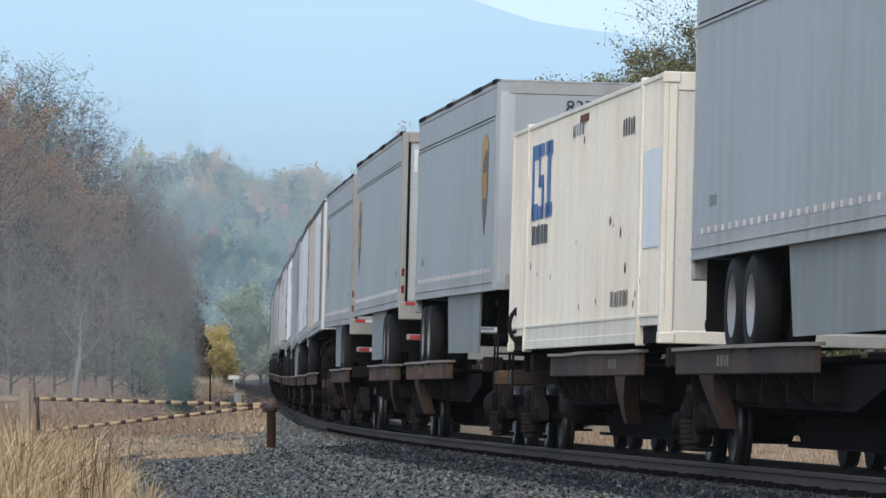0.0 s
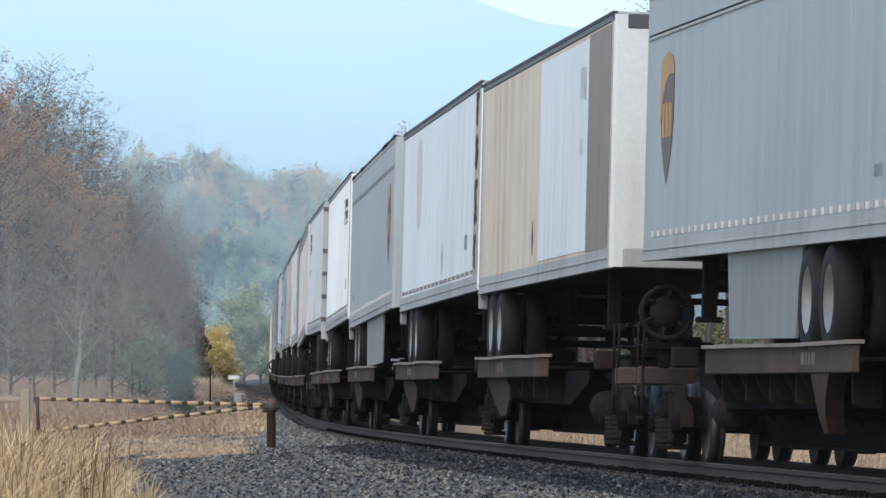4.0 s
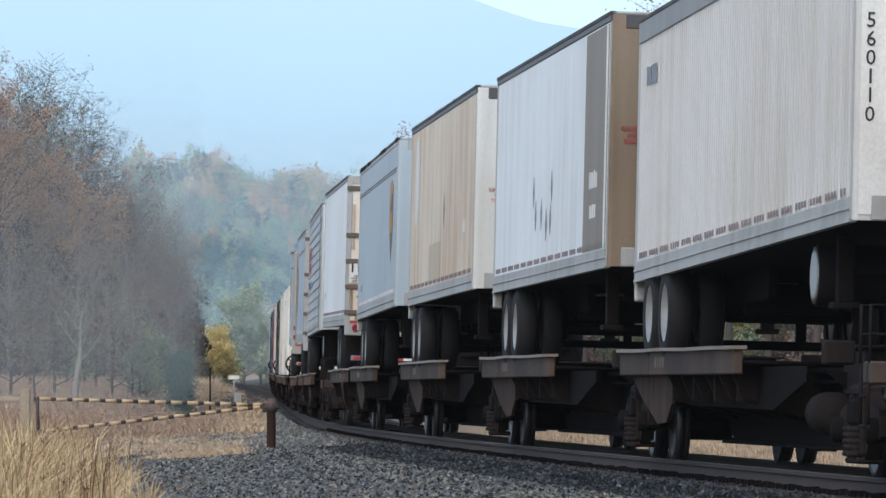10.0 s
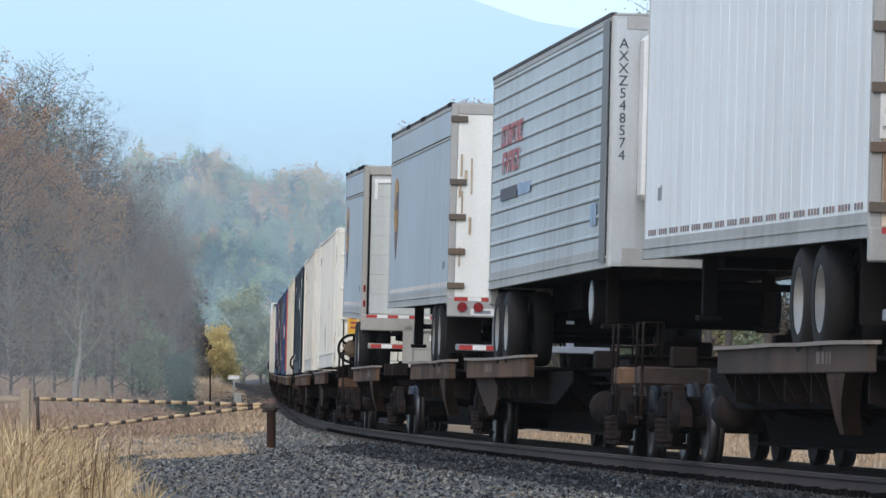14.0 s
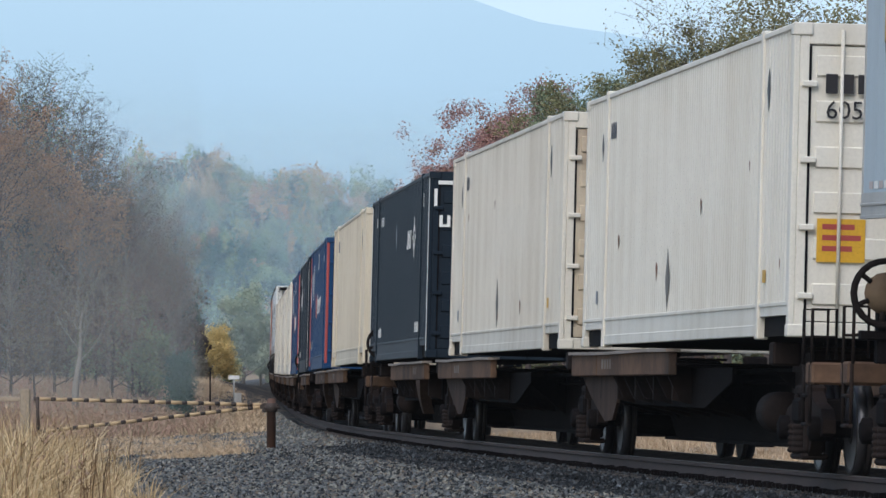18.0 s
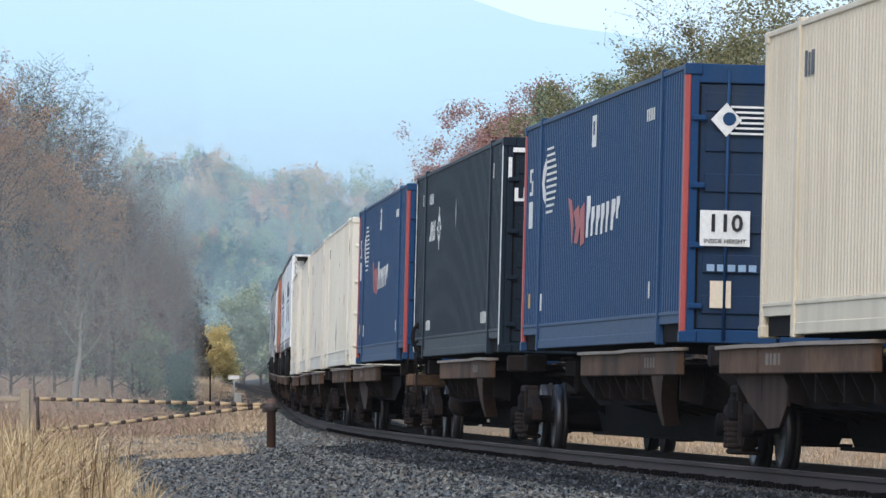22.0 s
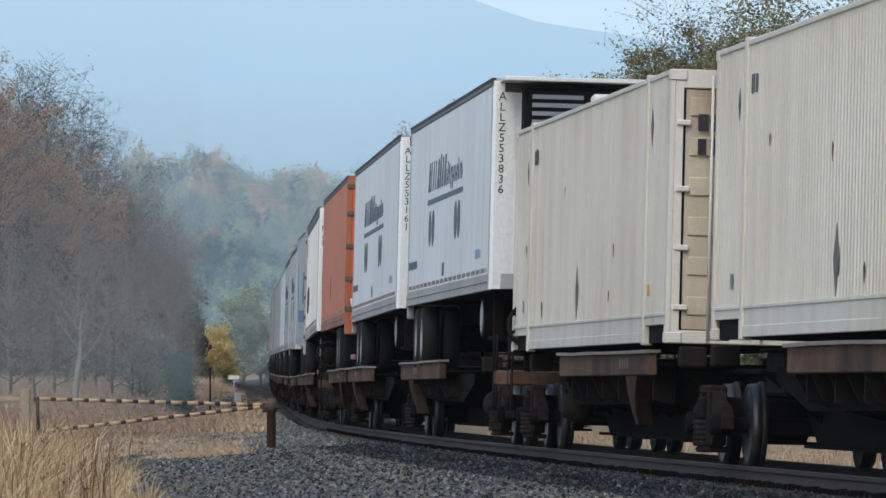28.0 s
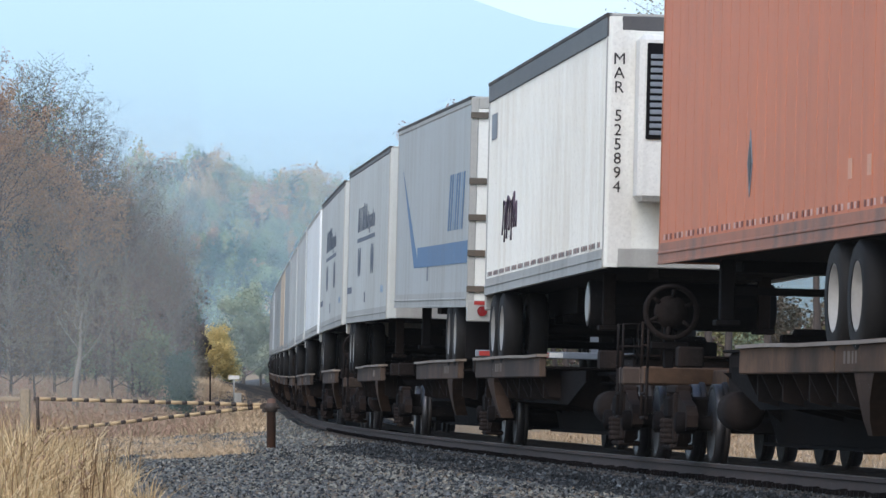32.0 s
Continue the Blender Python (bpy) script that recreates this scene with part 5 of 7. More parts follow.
def trailer(u, L, paint, d=1, style="seam", zn=2.1, zf=2.1, hgt=2.9, label="", rail=None, nose=None, doors="swing", skirt=None, reefer="", tandem=2.4, rims=None, door_paint=None, tape=None, near=True, top_band=False, corner=0.05, top=None, tank=False, hinges=(0.2, 0.71, 1.22, 1.74, 2.68)):
    """A semi-trailer. d = 1: its nose leads; d = -1: its rear doors lead. zn, zf: floor height at the leading and trailing end."""
    t = thing("semi_trailer", label, "trailer", "trailers on the train")
    h = L / 2
    W = 1.295
    rail = rail or alu_dull
    nose = nose or paint
    rims = rims or rim_steel
    z0, z1 = 0.0, hgt
    body = Matrix.Translation((0, 0, (zn + zf) / 2)) @ Matrix.Rotation(-math.atan((zn - zf) / L), 4, "Y")
    made = []

    def P(name, m, material, label=""):
        ob = part(name, m, material, t, label)
        ob.matrix_local = body
        made.append(ob)
        return ob

    xb, xf = -d * h, d * h
    lo, hi = -h + 0.16, h - corner
    if d < 0:
        lo, hi = -h + corner, h - 0.16
    for sy in (-1, 1):
        y = sy * W
        if style == "rib":
            m = corrugated(lo, hi, 0.19, hgt - 0.1, y, 0.025, 0.16, sy)
        elif style == "post":
            m = seams(lo, hi, 0.19, hgt - 0.1, y, 0.02, 0.61, sy)
        elif style == "lying":
            m = lying_ribs(lo, hi, 0.19, hgt - 0.1, y, 0.02, 0.21, sy)
        else:
            m = seams(lo, hi, 0.19, hgt - (0.52 if top_band else 0.1), y, 0.008, 0.61 if top_band else 1.22, sy, 0.012)
            if top_band:
                m.box(lo, hi, y - sy * 0.02, y + sy * 0.004, hgt - 0.47, hgt - 0.1)
        P("side_panel", m, paint)
        if top_band:
            P("belt_rail", M().box(-h + 0.1, h - 0.1, y - sy * 0.02, y + sy * 0.016, hgt - 0.53, hgt - 0.495, 0.005), rail)
            # black strip stands in for the shadow line at the belt rail
            P("belt_groove", M().box(-h + 0.1, h - 0.1, y - sy * 0.02, y + sy * 0.001, hgt - 0.495, hgt - 0.475), black_frame, "black strip for the shade line along the belt rail")
        prof = [(-0.05, -0.015), (0.02, -0.015), (0.02, 0.012), (0.008, 0.016), (0.008, 0.09), (0.022, 0.097), (0.022, 0.113), (0.008, 0.12), (0.008, 0.205), (-0.05, 0.21)]
        rings = [[(x, y + sy * q, z) for q, z in prof] for x in (-h + 0.05, h - 0.05)]
        m = M().rings(rings, True)
        P("bottom_rail", m, rail, "metal lower rail")
        m = M().box(-h + 0.02, h - 0.02, y - sy * 0.06, y + sy * 0.012, hgt - (0.26 if top and reefer == "unit" else 0.1), hgt, 0.012)
        if near:
            P("roof_edge", M().box(-h + 0.02, h - 0.02, y - sy * 0.05, y + sy * 0.022, hgt - 0.03, hgt + 0.018, 0.006), roof_dark, "dark roof edge strip")
        P("top_rail", m, top or rail, "metal upper rail")
        if top_band and sy < 0:
            rs = random.Random(int(L * 100) + int(abs(u)))
            m = M()
            for x in (-h + 0.3, rs.uniform(-h * 0.6, -h * 0.2), rs.uniform(0, h * 0.5), h - 0.6):
                m.box(x, min(x + rs.uniform(0.5, 2.2), h), y + sy * 0.018, y + sy * 0.026, hgt - 0.045, hgt + 0.022)
            P("roof_seal", m, black_frame, "torn black roof seal")["kind"] = "stuff"
    if tape:
        for ob in dashes(t, -h + 0.4, h - 0.4, 0.235, -W - 0.003, -1, *((0.24, 0.17, 0.065) if top_band else (0.17, 0.10, 0.06)), tape[0], tape[1], skip=0 if top_band else 5):
            ob.matrix_local = body
    P("roof", M().box(-h + 0.02, h - 0.02, -W + 0.01, W - 0.01, hgt - 0.02, hgt + 0.015, 0.01), rail, "flat metal roof")
    P("floor", M().box(-h + 0.05, h - 0.05, -W + 0.03, W - 0.03, 0.02, 0.12), black_frame)
    # nose with rounded corners
    rings = []
    for z in (0.0, hgt - 0.02):
        ring = []
        for i in range(7):
            a = math.pi / 2 * i / 6
            ring.append((xf - d * corner + d * corner * math.sin(a), -W + corner - corner * math.cos(a), z))
        for i in range(7):
            a = math.pi / 2 * i / 6
            ring.append((xf - d * corner + d * corner * math.cos(a), W - corner + corner * math.sin(a), z))
        rings.append(ring)
    P("front_wall", M().rings(rings, True), nose, "")
    if near:
        m = M().box(xf - d * corner - d * 0.03, xf - d * corner + d * 0.02, -W - 0.008, -W + 0.02, 0.0, hgt, 0.004)
        P("corner_seam", m, rail)
        P("nose_rail", M().box(xf - d * 0.05, xf + d * 0.012, -W + 0.16, W - 0.16, 0.0, 0.22, 0.01), rail)
        P("nose_rail", M().box(xf - d * 0.05, xf + d * 0.014, -W + 0.16, W - 0.16, hgt - 0.18, hgt - 0.02, 0.01), top or rail)
    # rear frame and doors
    m = M().box(xb, xb + d * 0.12, -W - 0.005, -W + 0.1, -0.05, hgt, 0.01).box(xb, xb + d * 0.12, W + 0.005, W - 0.1, -0.05, hgt, 0.01)
    m.box(xb, xb + d * 0.12, -W + 0.1, W - 0.1, hgt - 0.16, hgt, 0.01).box(xb - d * 0.02, xb + d * 0.12, -W, W, -0.22, 0.08, 0.015)
    P("rear_frame", m, alu_worn if doors == "roll" else rail)
    dp = door_paint or paint
    if doors == "swing":
        for e in (-1, 1):
            dr = P("rear_door", M().box(xb + d * 0.01, xb + d * 0.06, e * 0.01, e * (W - 0.1), 0.08, hgt - 0.16, 0.008), dp)
            if d < 0 and near:
                for z in hinges:
                    ob = part("hinge", M().box(xb - d * 0.035, xb + d * 0.015, e * (W - 0.24), e * (W + 0.012), z, z + 0.09, 0.006), hinge_steel, dr, "dark hinge strap")
                for y in (0.2, 0.62):
                    part("lock_rod", M().tube([(xb - d * 0.03, e * y, -0.05), (xb - d * 0.03, e * y, hgt - 0.1)], 0.018, 8), alu_dull, dr, "upright lock rod")
                part("door_latch", M().box(xb - d * 0.06, xb, e * 0.2, e * 0.55, 0.55, 0.6, 0.008), hinge_steel, dr)
    else:
        dr = P("roll_door", M().box(xb + d * 0.03, xb + d * 0.06, -W + 0.1, W - 0.1, 0.08, hgt - 0.16), alu_dull, "pale slatted roll-up door")
        for e in (-1, 1):
            P("door_seal", M().box(xb - d * 0.004, xb + d * 0.03, e * (W - 0.1), e * (W - 0.135), 0.08, hgt - 0.16), black_frame, "black rubber door seal")
        for i in range(7):
            z = 0.1 + i * (hgt - 0.3) / 7
            part("door_slat", M().box(xb + d * 0.02, xb + d * 0.03, -W + 0.14, W - 0.14, z, z + (hgt - 0.3) / 7 - 0.006, 0.003), mat("door_slat", rgb("bfc2be"), 0.5, 0.1, rgb("989690"), 0.5, True, 0.08), dr)
    if d < 0 and near:
        for e in (-1, 1) if doors == "swing" else ():
            for i in range(2):
                P("tail_lamp", M().lathe((xb - d * 0.02, e * (W - 0.22 - i * 0.24), -0.07), [(0, 0.075), (0.03 * 1, 0.07)], 14, "x"), red_plastic, "round red tail lamp")
        if doors == "roll":
            for e in (-1, 1):
                for z in (0.22, 0.5):
                    P("side_lamp", M().box(xb - d * 0.015, xb + d * 0.04, e * (W - 0.075), e * (W - 0.03), z, z + 0.13, 0.012), red_plastic, "oval red lamp")
        dashes_y = -W + 0.1
        a, b = M(), M()
        i = 0
        while dashes_y < W - 0.2:
            (a if i % 2 else b).box(xb - d * 0.028, xb - d * 0.024, dashes_y, dashes_y + 0.2, 0.02, 0.075)
            dashes_y += 0.2
            i += 1
        P("marker_tape", a, white_paint)["kind"] = "stuff"
        P("marker_tape", b, red_paint)["kind"] = "stuff"
    # under-run bumper
    if doors == "roll":
        m = M().box(xb + d * 0.02, xb + d * 0.12, -1.15, 1.15, -0.56, -0.46, 0.012)
        for e in (-0.4, 0.75):
            m.box(xb - d * 0.02, xb + d * 0.10, e - 0.1, e + 0.1, -0.9, -0.1, 0.015)
        m.box(xb + d * 0.03, xb + d * 0.08, -0.3, 0.65, -0.85, -0.2)
    else:
        m = M().box(xb + d * 0.02, xb + d * 0.12, -1.15, 1.15, -0.72, -0.62, 0.012)
        for e in (-0.55, 0.55):
            m.box(xb + d * 0.04, xb + d * 0.10, e - 0.06, e + 0.06, -0.66, -0.1, 0.01)
    P("bumper", m, alu_worn if doors == "roll" else grey_paint if d < 0 else black_frame)
    if d < 0 and near:
        a, b = M(), M()
        for i in range(6):
            zb = -0.545 if doors == "roll" else -0.705
            if doors == "roll" and i > 2:
                continue
            (a if i % 2 else b).box(xb + d * 0.014, xb + d * 0.018, -1.1 + i * 0.2, -0.9 + i * 0.2, zb, zb + 0.07)
        P("bumper_tape", a, white_paint)["kind"] = "stuff"
        P("bumper_tape", b, red_paint)["kind"] = "stuff"
        py = 0.95 if doors == "roll" else 0.0
        pz = -0.2 if doors == "roll" else 0.0
        P("plate", M().box(xb - d * 0.024, xb - d * 0.019, -0.95 + py, -0.6 + py, -0.19 + pz, -0.09 + pz), white_paint, "small number plate")
        P("plate_mark", M().box(xb - d * 0.029, xb - d * 0.0245, -0.9 + py, -0.65 + py, -0.165 + pz, -0.115 + pz), grey_paint, "plain bar on the plate")
    # running gear
    for k in range(2):
        wheels(t, xb + d * (tandem - 0.62 + 1.24 * k), 1.16, rims)
    m = M()
    for e in (-0.45, 0.45):
        m.box(xb + d * 0.8, xb + d * 4.6, e - 0.05, e + 0.05, -0.32, 0.02, 0.01)
    for k in (tandem - 1.1, tandem, tandem + 1.1):
        m.box(xb + d * (k - 0.06), xb + d * (k + 0.06), -0.5, 0.5, -0.42, -0.1, 0.01)
    P("bogie_frame", m, black_frame)
    for e in (-1, 1):
        P("mud_flap", M().box(xb + d * 0.75, xb + d * 0.765, e * 0.72, e * 1.24, -0.75, -0.02), black_frame)
    # landing legs
    for e in (-1, 1):
        m = M().box(xf - d * 2.65, xf - d * 2.50, e * 0.85, e * 1.0, -0.62, 0.0, 0.012).box(xf - d * 2.72, xf - d * 2.43, e * 0.80, e * 1.05, -0.68, -0.62, 0.01)
        P("landing_leg", m, black_frame if d < 0 or skirt else steel_brown)
    P("leg_brace", M().box(xf - d * 2.6, xf - d * 2.55, -0.9, 0.9, -0.36, -0.28), black_frame)
    P("coupler_plate", M().box(xf - d * 1.4, xf - d * 0.4, -0.6, 0.6, -0.10, 0.02, 0.01), black_frame)
    if skirt:
        for e in (-1, 1):
            xs, xe = xb + d * skirt[0], xb + d * skirt[1]
            m = M().prism([(xs, 0.0), (xe, 0.0), (xe - d * 0.25, -0.86), (xs + d * 0.35, -0.86)][::d], e * 1.2, e * 1.23) if e < 0 else M().box(xs + d * 0.2, xe - d * 0.2, 1.2, 1.23, -0.86, 0.0)
            P("side_skirt", m, mat("skirt_grey", rgb("8c9290"), 0.6, 0.1, rgb("66645e"), 0.5), "pale grey side skirt panel")
    if reefer == "unit":
        un = P("cooling_unit", M().box(xf, xf + d * 0.5, -0.98, 0.98, 0.75, hgt - 0.25, 0.06), white_paint, "white cooling unit on the nose")
        part("grille", M().box(xf + d * 0.5, xf + d * 0.53, -0.9, 0.9, 1.45, hgt - 0.35, 0.01), black_frame, un, "black louvred grille")
        for i in range(12):
            z = 1.5 + i * (hgt - 1.95) / 12
            part("louvre", M().box(xf + d * 0.53, xf + d * 0.555, -0.86, 0.86, z, z + 0.05, 0.004), grey_paint, un)
    elif reefer == "box":
        un = P("cooling_unit", M().box(xf, xf + d * 0.55, -0.9, 0.9, 1.6, hgt - 0.12, 0.05), black_frame, "black cooling unit under the roof overhang")
        for i in range(9):
            z = 1.68 + i * (hgt - 1.85) / 9
            part("louvre", M().box(xf + d * 0.55, xf + d * 0.575, -0.8, -0.1, z, z + 0.06, 0.004), grey_paint, un)
        part("cowl", M().box(xf + d * 0.5, xf + d * 0.7, 0.0, 0.8, 1.9, hgt - 0.2, 0.05), white_paint, un, "white cowl")
        P("roof_hood", M().box(xf - d * 0.05, xf + d * 0.75, -1.2, 1.2, hgt - 0.05, hgt + 0.01, 0.01), white_paint)
    if tank or reefer:
        ft = P("fuel_tank", M().lathe((xf - d * 3.1, 0, -0.36), [(-1.12, 0.27), (-1.1, 0.29), (1.1, 0.29), (1.12, 0.27)], 20, "y"), black_frame, "dark round fuel tank across the frame")
        part("tank_end", M().lathe((xf - d * 3.1, -1.122, -0.36), [(-0.012, 0.2), (0.0, 0.265)], 20, "y"), mat("tank_grey", rgb("a4a6a4"), 0.4, 0.4, rgb("6c6862"), 0.5, False), ft, "pale round tank end")
    ride(t, u, max(h - 2.0, 2.0))
    return t, body, P


def container(u, paint, label, doors=True, post=None, bottom=None, door_paint=None, hinge=None, pitch=0.17, L=16.15, doors_ribbed=True, rod=None, roofm=None, deep=0.014):
    """A 53-foot domestic container; its doors or its plain end lead."""
    t = thing("container", label, "container", "containers on the train")
    h, W, z0, z1 = L / 2, 1.295, 1.255, 4.15
    post, bottom = post or paint, bottom or paint
    for e in (-1, 1):
        y = e * W
        for xa, xb_ in ((-h + 0.14, -6.16), (-6.0, 6.0), (6.16, h - 0.14)):
            m = corrugated(xa, xb_, z0 + 0.32, z1 - 0.05, y - e * 0.012, deep, pitch, e, 0.55)
            part("side_panel", m, paint, t)
            m = M().box(xa, xb_, y - e * 0.06, y - e * 0.012, z0 + (0.12 if abs(xa) < 6.1 and abs(xb_) < 6.1 else 0.2), z0 + 0.30, 0.006)
            m.box(xa, xb_, y - e * 0.06, y + e * 0.0, z0 + 0.29, z0 + 0.33, 0.006)
            if xa == -6.0:
                m.box(xa, xb_, y - e * 0.06, y - e * 0.002, z0 + 0.02, z0 + 0.13, 0.006)
            part("bottom_rail", m, bottom, t)
        for x in (-h + 0.075, h - 0.075):
            part("corner_post", M().box(x - 0.075, x + 0.075, y - e * 0.055, y + e * 0.004, z0, z1, 0.012), post, t)
            part("post_web", M().box(x - 0.07, x + 0.07, y - e * 0.14, y - e * 0.055, z0, z1, 0.006), paint, t)
            for z in (z0, z1 - 0.12):
                part("corner_casting", M().box(x - 0.09, x + 0.09, y - e * 0.17, y + e * 0.012, z, z + 0.12, 0.012), paint, t)
        for x in (-6.08, 6.08):
            part("lift_post", M().box(x - 0.08, x + 0.08, y - e * 0.1, y + e * 0.014, z0 - 0.01, z1 + 0.03, 0.012), paint, t)
        part("top_rail", M().box(-h, h, y - e * 0.07, y + e * 0.002, z1 - 0.06, z1, 0.01), roofm or paint, t)
    m = M().box(-h + 0.05, h - 0.05, -W + 0.03, W - 0.03, z1 - 0.035, z1 - 0.01)
    for i in range(26):
        x = -h + 0.5 + i * (L - 1) / 25
        m.box(x - 0.1, x + 0.1, -W + 0.1, W - 0.1, z1 - 0.01, z1 + 0.008, 0.004)
    part("roof", m, paint, t)
    part("floor", M().box(-h + 0.12, h - 0.12, -W + 0.062, W - 0.062, z0 + 0.015, z0 + 0.2), black_frame, t, "dark underside of cross-members")
    part("rear_wall", M().box(-h + 0.02, -h + 0.07, -W + 0.1, W - 0.1, z0 + 0.1, z1 - 0.05), paint, t)
    dp = door_paint or paint
    part("end_header", M().box(h - 0.1, h - 0.01, -W + 0.05, W - 0.05, z1 - 0.2, z1, 0.01), paint, t)
    part("end_sill", M().box(h - 0.1, h - 0.01, -W + 0.05, W - 0.05, z0, z0 + 0.14, 0.01), paint, t)
    if not doors:
        part("front_wall", M().box(h - 0.07, h - 0.03, -W + 0.13, W - 0.13, z0 + 0.12, z1 - 0.18), dp, t, "rust-streaked plain end wall")
        m = corrugated(-W + 0.15, W - 0.15, z0 + 0.14, z1 - 0.2, 0, 0.03, 0.3, -1)
        m.v = [(h - 0.028 - y, x, z) for x, y, z in m.v]
        part("end_ribs", m, dp, t)
    else:
        for e in (-1, 1):
            a, b = e * 0.008, e * (W - 0.13)
            dr = part("door", M().box(h - 0.07, h - 0.035, a, b, z0 + 0.15, z1 - 0.21, 0.006), dp, t)
            if doors_ribbed:
                for i in range(6):
                    z = z0 + 0.3 + i * 0.42
                    part("door_panel", M().box(h - 0.04, h - 0.012, a + e * 0.12, b - e * 0.08, z, z + 0.2, 0.012), dp, dr)
            for y in (0.28, 0.85):
                part("lock_rod", M().tube([(h + 0.01, e * y, z0 + 0.03), (h + 0.01, e * y, z1 - 0.06)], 0.017, 8), rod or paint, dr)
            for z in (z0 + 0.35, z0 + 0.98, z0 + 1.6, z0 + 2.3):
                part("hinge", M().box(h - 0.02, h + 0.03, e * (W - 0.22), e * (W - 0.07), z, z + 0.06, 0.012), hinge or paint, dr, "hinge block")
            part("gasket", M().box(h - 0.035, h - 0.02, e * (W - 0.06), e * (W - 0.165), z0 + 0.15, z1 - 0.21), black_frame, t, "black door gasket")
    ride(t, u, h - 1.5)
    return t

# ---- the train, from its leading end backwards ----
def paint(key, hexcol, dirt="6b5f50", amount=0.3, rough=0.5, metal=0.0, **kw):
    return mat("paint_" + key, rgb(hexcol), rough, metal, rgb(dirt), amount, True, 0.06, 30, 0.06, chips=kw.pop("chips", 0.5), **kw)


GREY_ALU = paint("grey_alu", "a9b0b2", "8b8f8c", 0.45, 0.5, 0.1)
BLUE_ALU = paint("blue_alu", "aebcc5", "929da2", 0.45, 0.5, 0.1)
WHITE = paint("white", "e8eae6", "c0b8a8", 0.4)
WHITE_BLUE = paint("cool_white", "ecf1f2", "c6c7c0", 0.4)
TAN = paint("stained_tan", "decfb8", "b4926a", 0.75)
CREAM = paint("cream", "e4e0d4", "b4a890", 0.4)
CREAM2 = paint("aged_cream", "dcd6c8", "ac9e86", 0.5)
CREAM_RUST = paint("rusty_cream", "cabca4", "6e4a2c", 1.0)
NAVY = paint("dark_navy", "1a2530", "333c43", 0.3, spec=0.15)
NAVY_LOW = paint("navy_rail", "222c35", "40464a", 0.4, spec=0.15)
BLUE = paint("blue", "1e3f66", "33475e", 0.5, spec=0.15)
BLUE_LOW = paint("blue_rail", "2a466a", "3e4e62", 0.5, spec=0.15)
BLUE_END = paint("dull_blue_end", "22354e", "3a3e44", 0.6, spec=0.15)
BEIGE = paint("beige_cream", "e2dccc", "b0a288", 0.45)
YELLOW_CREAM = paint("yellow_cream", "d8cdb6", "a8967a", 0.45)
RED_POST = paint("faded_red", "a84a44", "7a3a34", 0.4)
ORANGE = paint("orange", "d27442", "ac6440", 0.4)
ORANGE_DOOR = paint("orange_door", "d8602c", "9a4a2c", 0.3)
SILVER = paint("silver", "bfc4c6", "8a8a84", 0.5, 0.4, 0.4)
# white greyed down: hazy, edge-on shade of the far trailers put into the paint
DIM_WHITE = paint("distance_dimmed_white", "c2c6c4", "98968e", 0.5)
GREY_TR = paint("plain_grey", "b2b7b8", "8f8b82", 0.45)
DARK_TOP = paint("dark_top", "4a4a4e", "6a665f", 0.4)
MID_TOP = paint("mid_top", "8d8f90", "6a665f", 0.4)
NOSE = paint("bright_nose", "d6d8d4", "a49a88", 0.5)
BROWN_END = paint("brown_end", "8a7a66", "5e4c38", 0.7)
BROWN_STRIPE = paint("brown_stain", "85786a", "6a5842", 0.5)

# centre, length, kind, deck end, car ends (leading, trailing), orange frame
TRAIN = [
    (-285.2, 14.63, "F"), (-267.4, 16.15, "N"), (-249.45, 14.8, "F"), (-229.7, 16.15, "N"), (-211.75, 16.15, "N"),
    (-192.44, 16.15, "F"), (-176.0, 16.15, "F"), (-157.4, 16.15, "F"), (-141.3, 13.72, "F"), (-122.3, 16.15, "N"),
    (-103.7, 14.63, "F"), (-86.9, 13.72, "F"), (-70.1, 13.3, "F"), (-53.0, 13.3, "F"), (-32.75, 14.8, "N"),
    (-14.83, 14.4, "F"), (6.8, 14.5, "N"), (28.3, 8.8, "N"), (44.6, 16.15, "F"), (63.25, 16.15, "F"), (84.2, 16.15, "N"),
    (103.2, 16.15, "F"), (124.86, 16.15, "N"), (144.0, 16.15, "N"), (162.7, 16.15, "F"), (182.2, 16.15, "N"), (199.3, 16.15, "N"),
    (217.0, 16.15, "N"), (236.6, 16.15, "N"), (256.4, 16.15, "F"), (275.6, 16.15, "F"), (295.6, 16.15, "N"), (316.0, 14.63, "F"),
    (334.3, 16.15, "N"), (352.9, 16.15, "N"),
]
while len(TRAIN) < 52:
    TRAIN.append((TRAIN[-1][0] + 18.7, 16.15, "FNN"[len(TRAIN) % 3]))
CAR_END_AFTER = {1, 4, 9, 14, 17, 20, 23, 28, 31, 34, 37, 42, 45, 50}
ORANGE_UNITS = set(range(15, 32)) | {2, 3}
bounds = [TRAIN[0][0] - 9.4]
for (ca, la, _), (cb, lb, _) in zip(TRAIN, TRAIN[1:]):
    bounds.append((ca + la / 2 + cb - lb / 2) / 2)
bounds[17] = 15.2
bounds.append(TRAIN[-1][0] + 9.4)
for i in range(len(TRAIN)):
    en, ef = (i - 1) in CAR_END_AFTER, i in CAR_END_AFTER
    a = bounds[i] + (2.3 if en else 0)
    b = bounds[i + 1] - (2.3 if ef else 0)
    spine_unit(a, b, TRAIN[i][2], en, ef, i in ORANGE_UNITS, 100 + i, i > 37)
    if en or i == 0:
        truck(a)
    truck(b)


def at(i):
    return TRAIN[i][0], TRAIN[i][1]


def tr(i, *a, **kw):
    u, L = at(i)
    return trailer(u, L, *a, **kw)


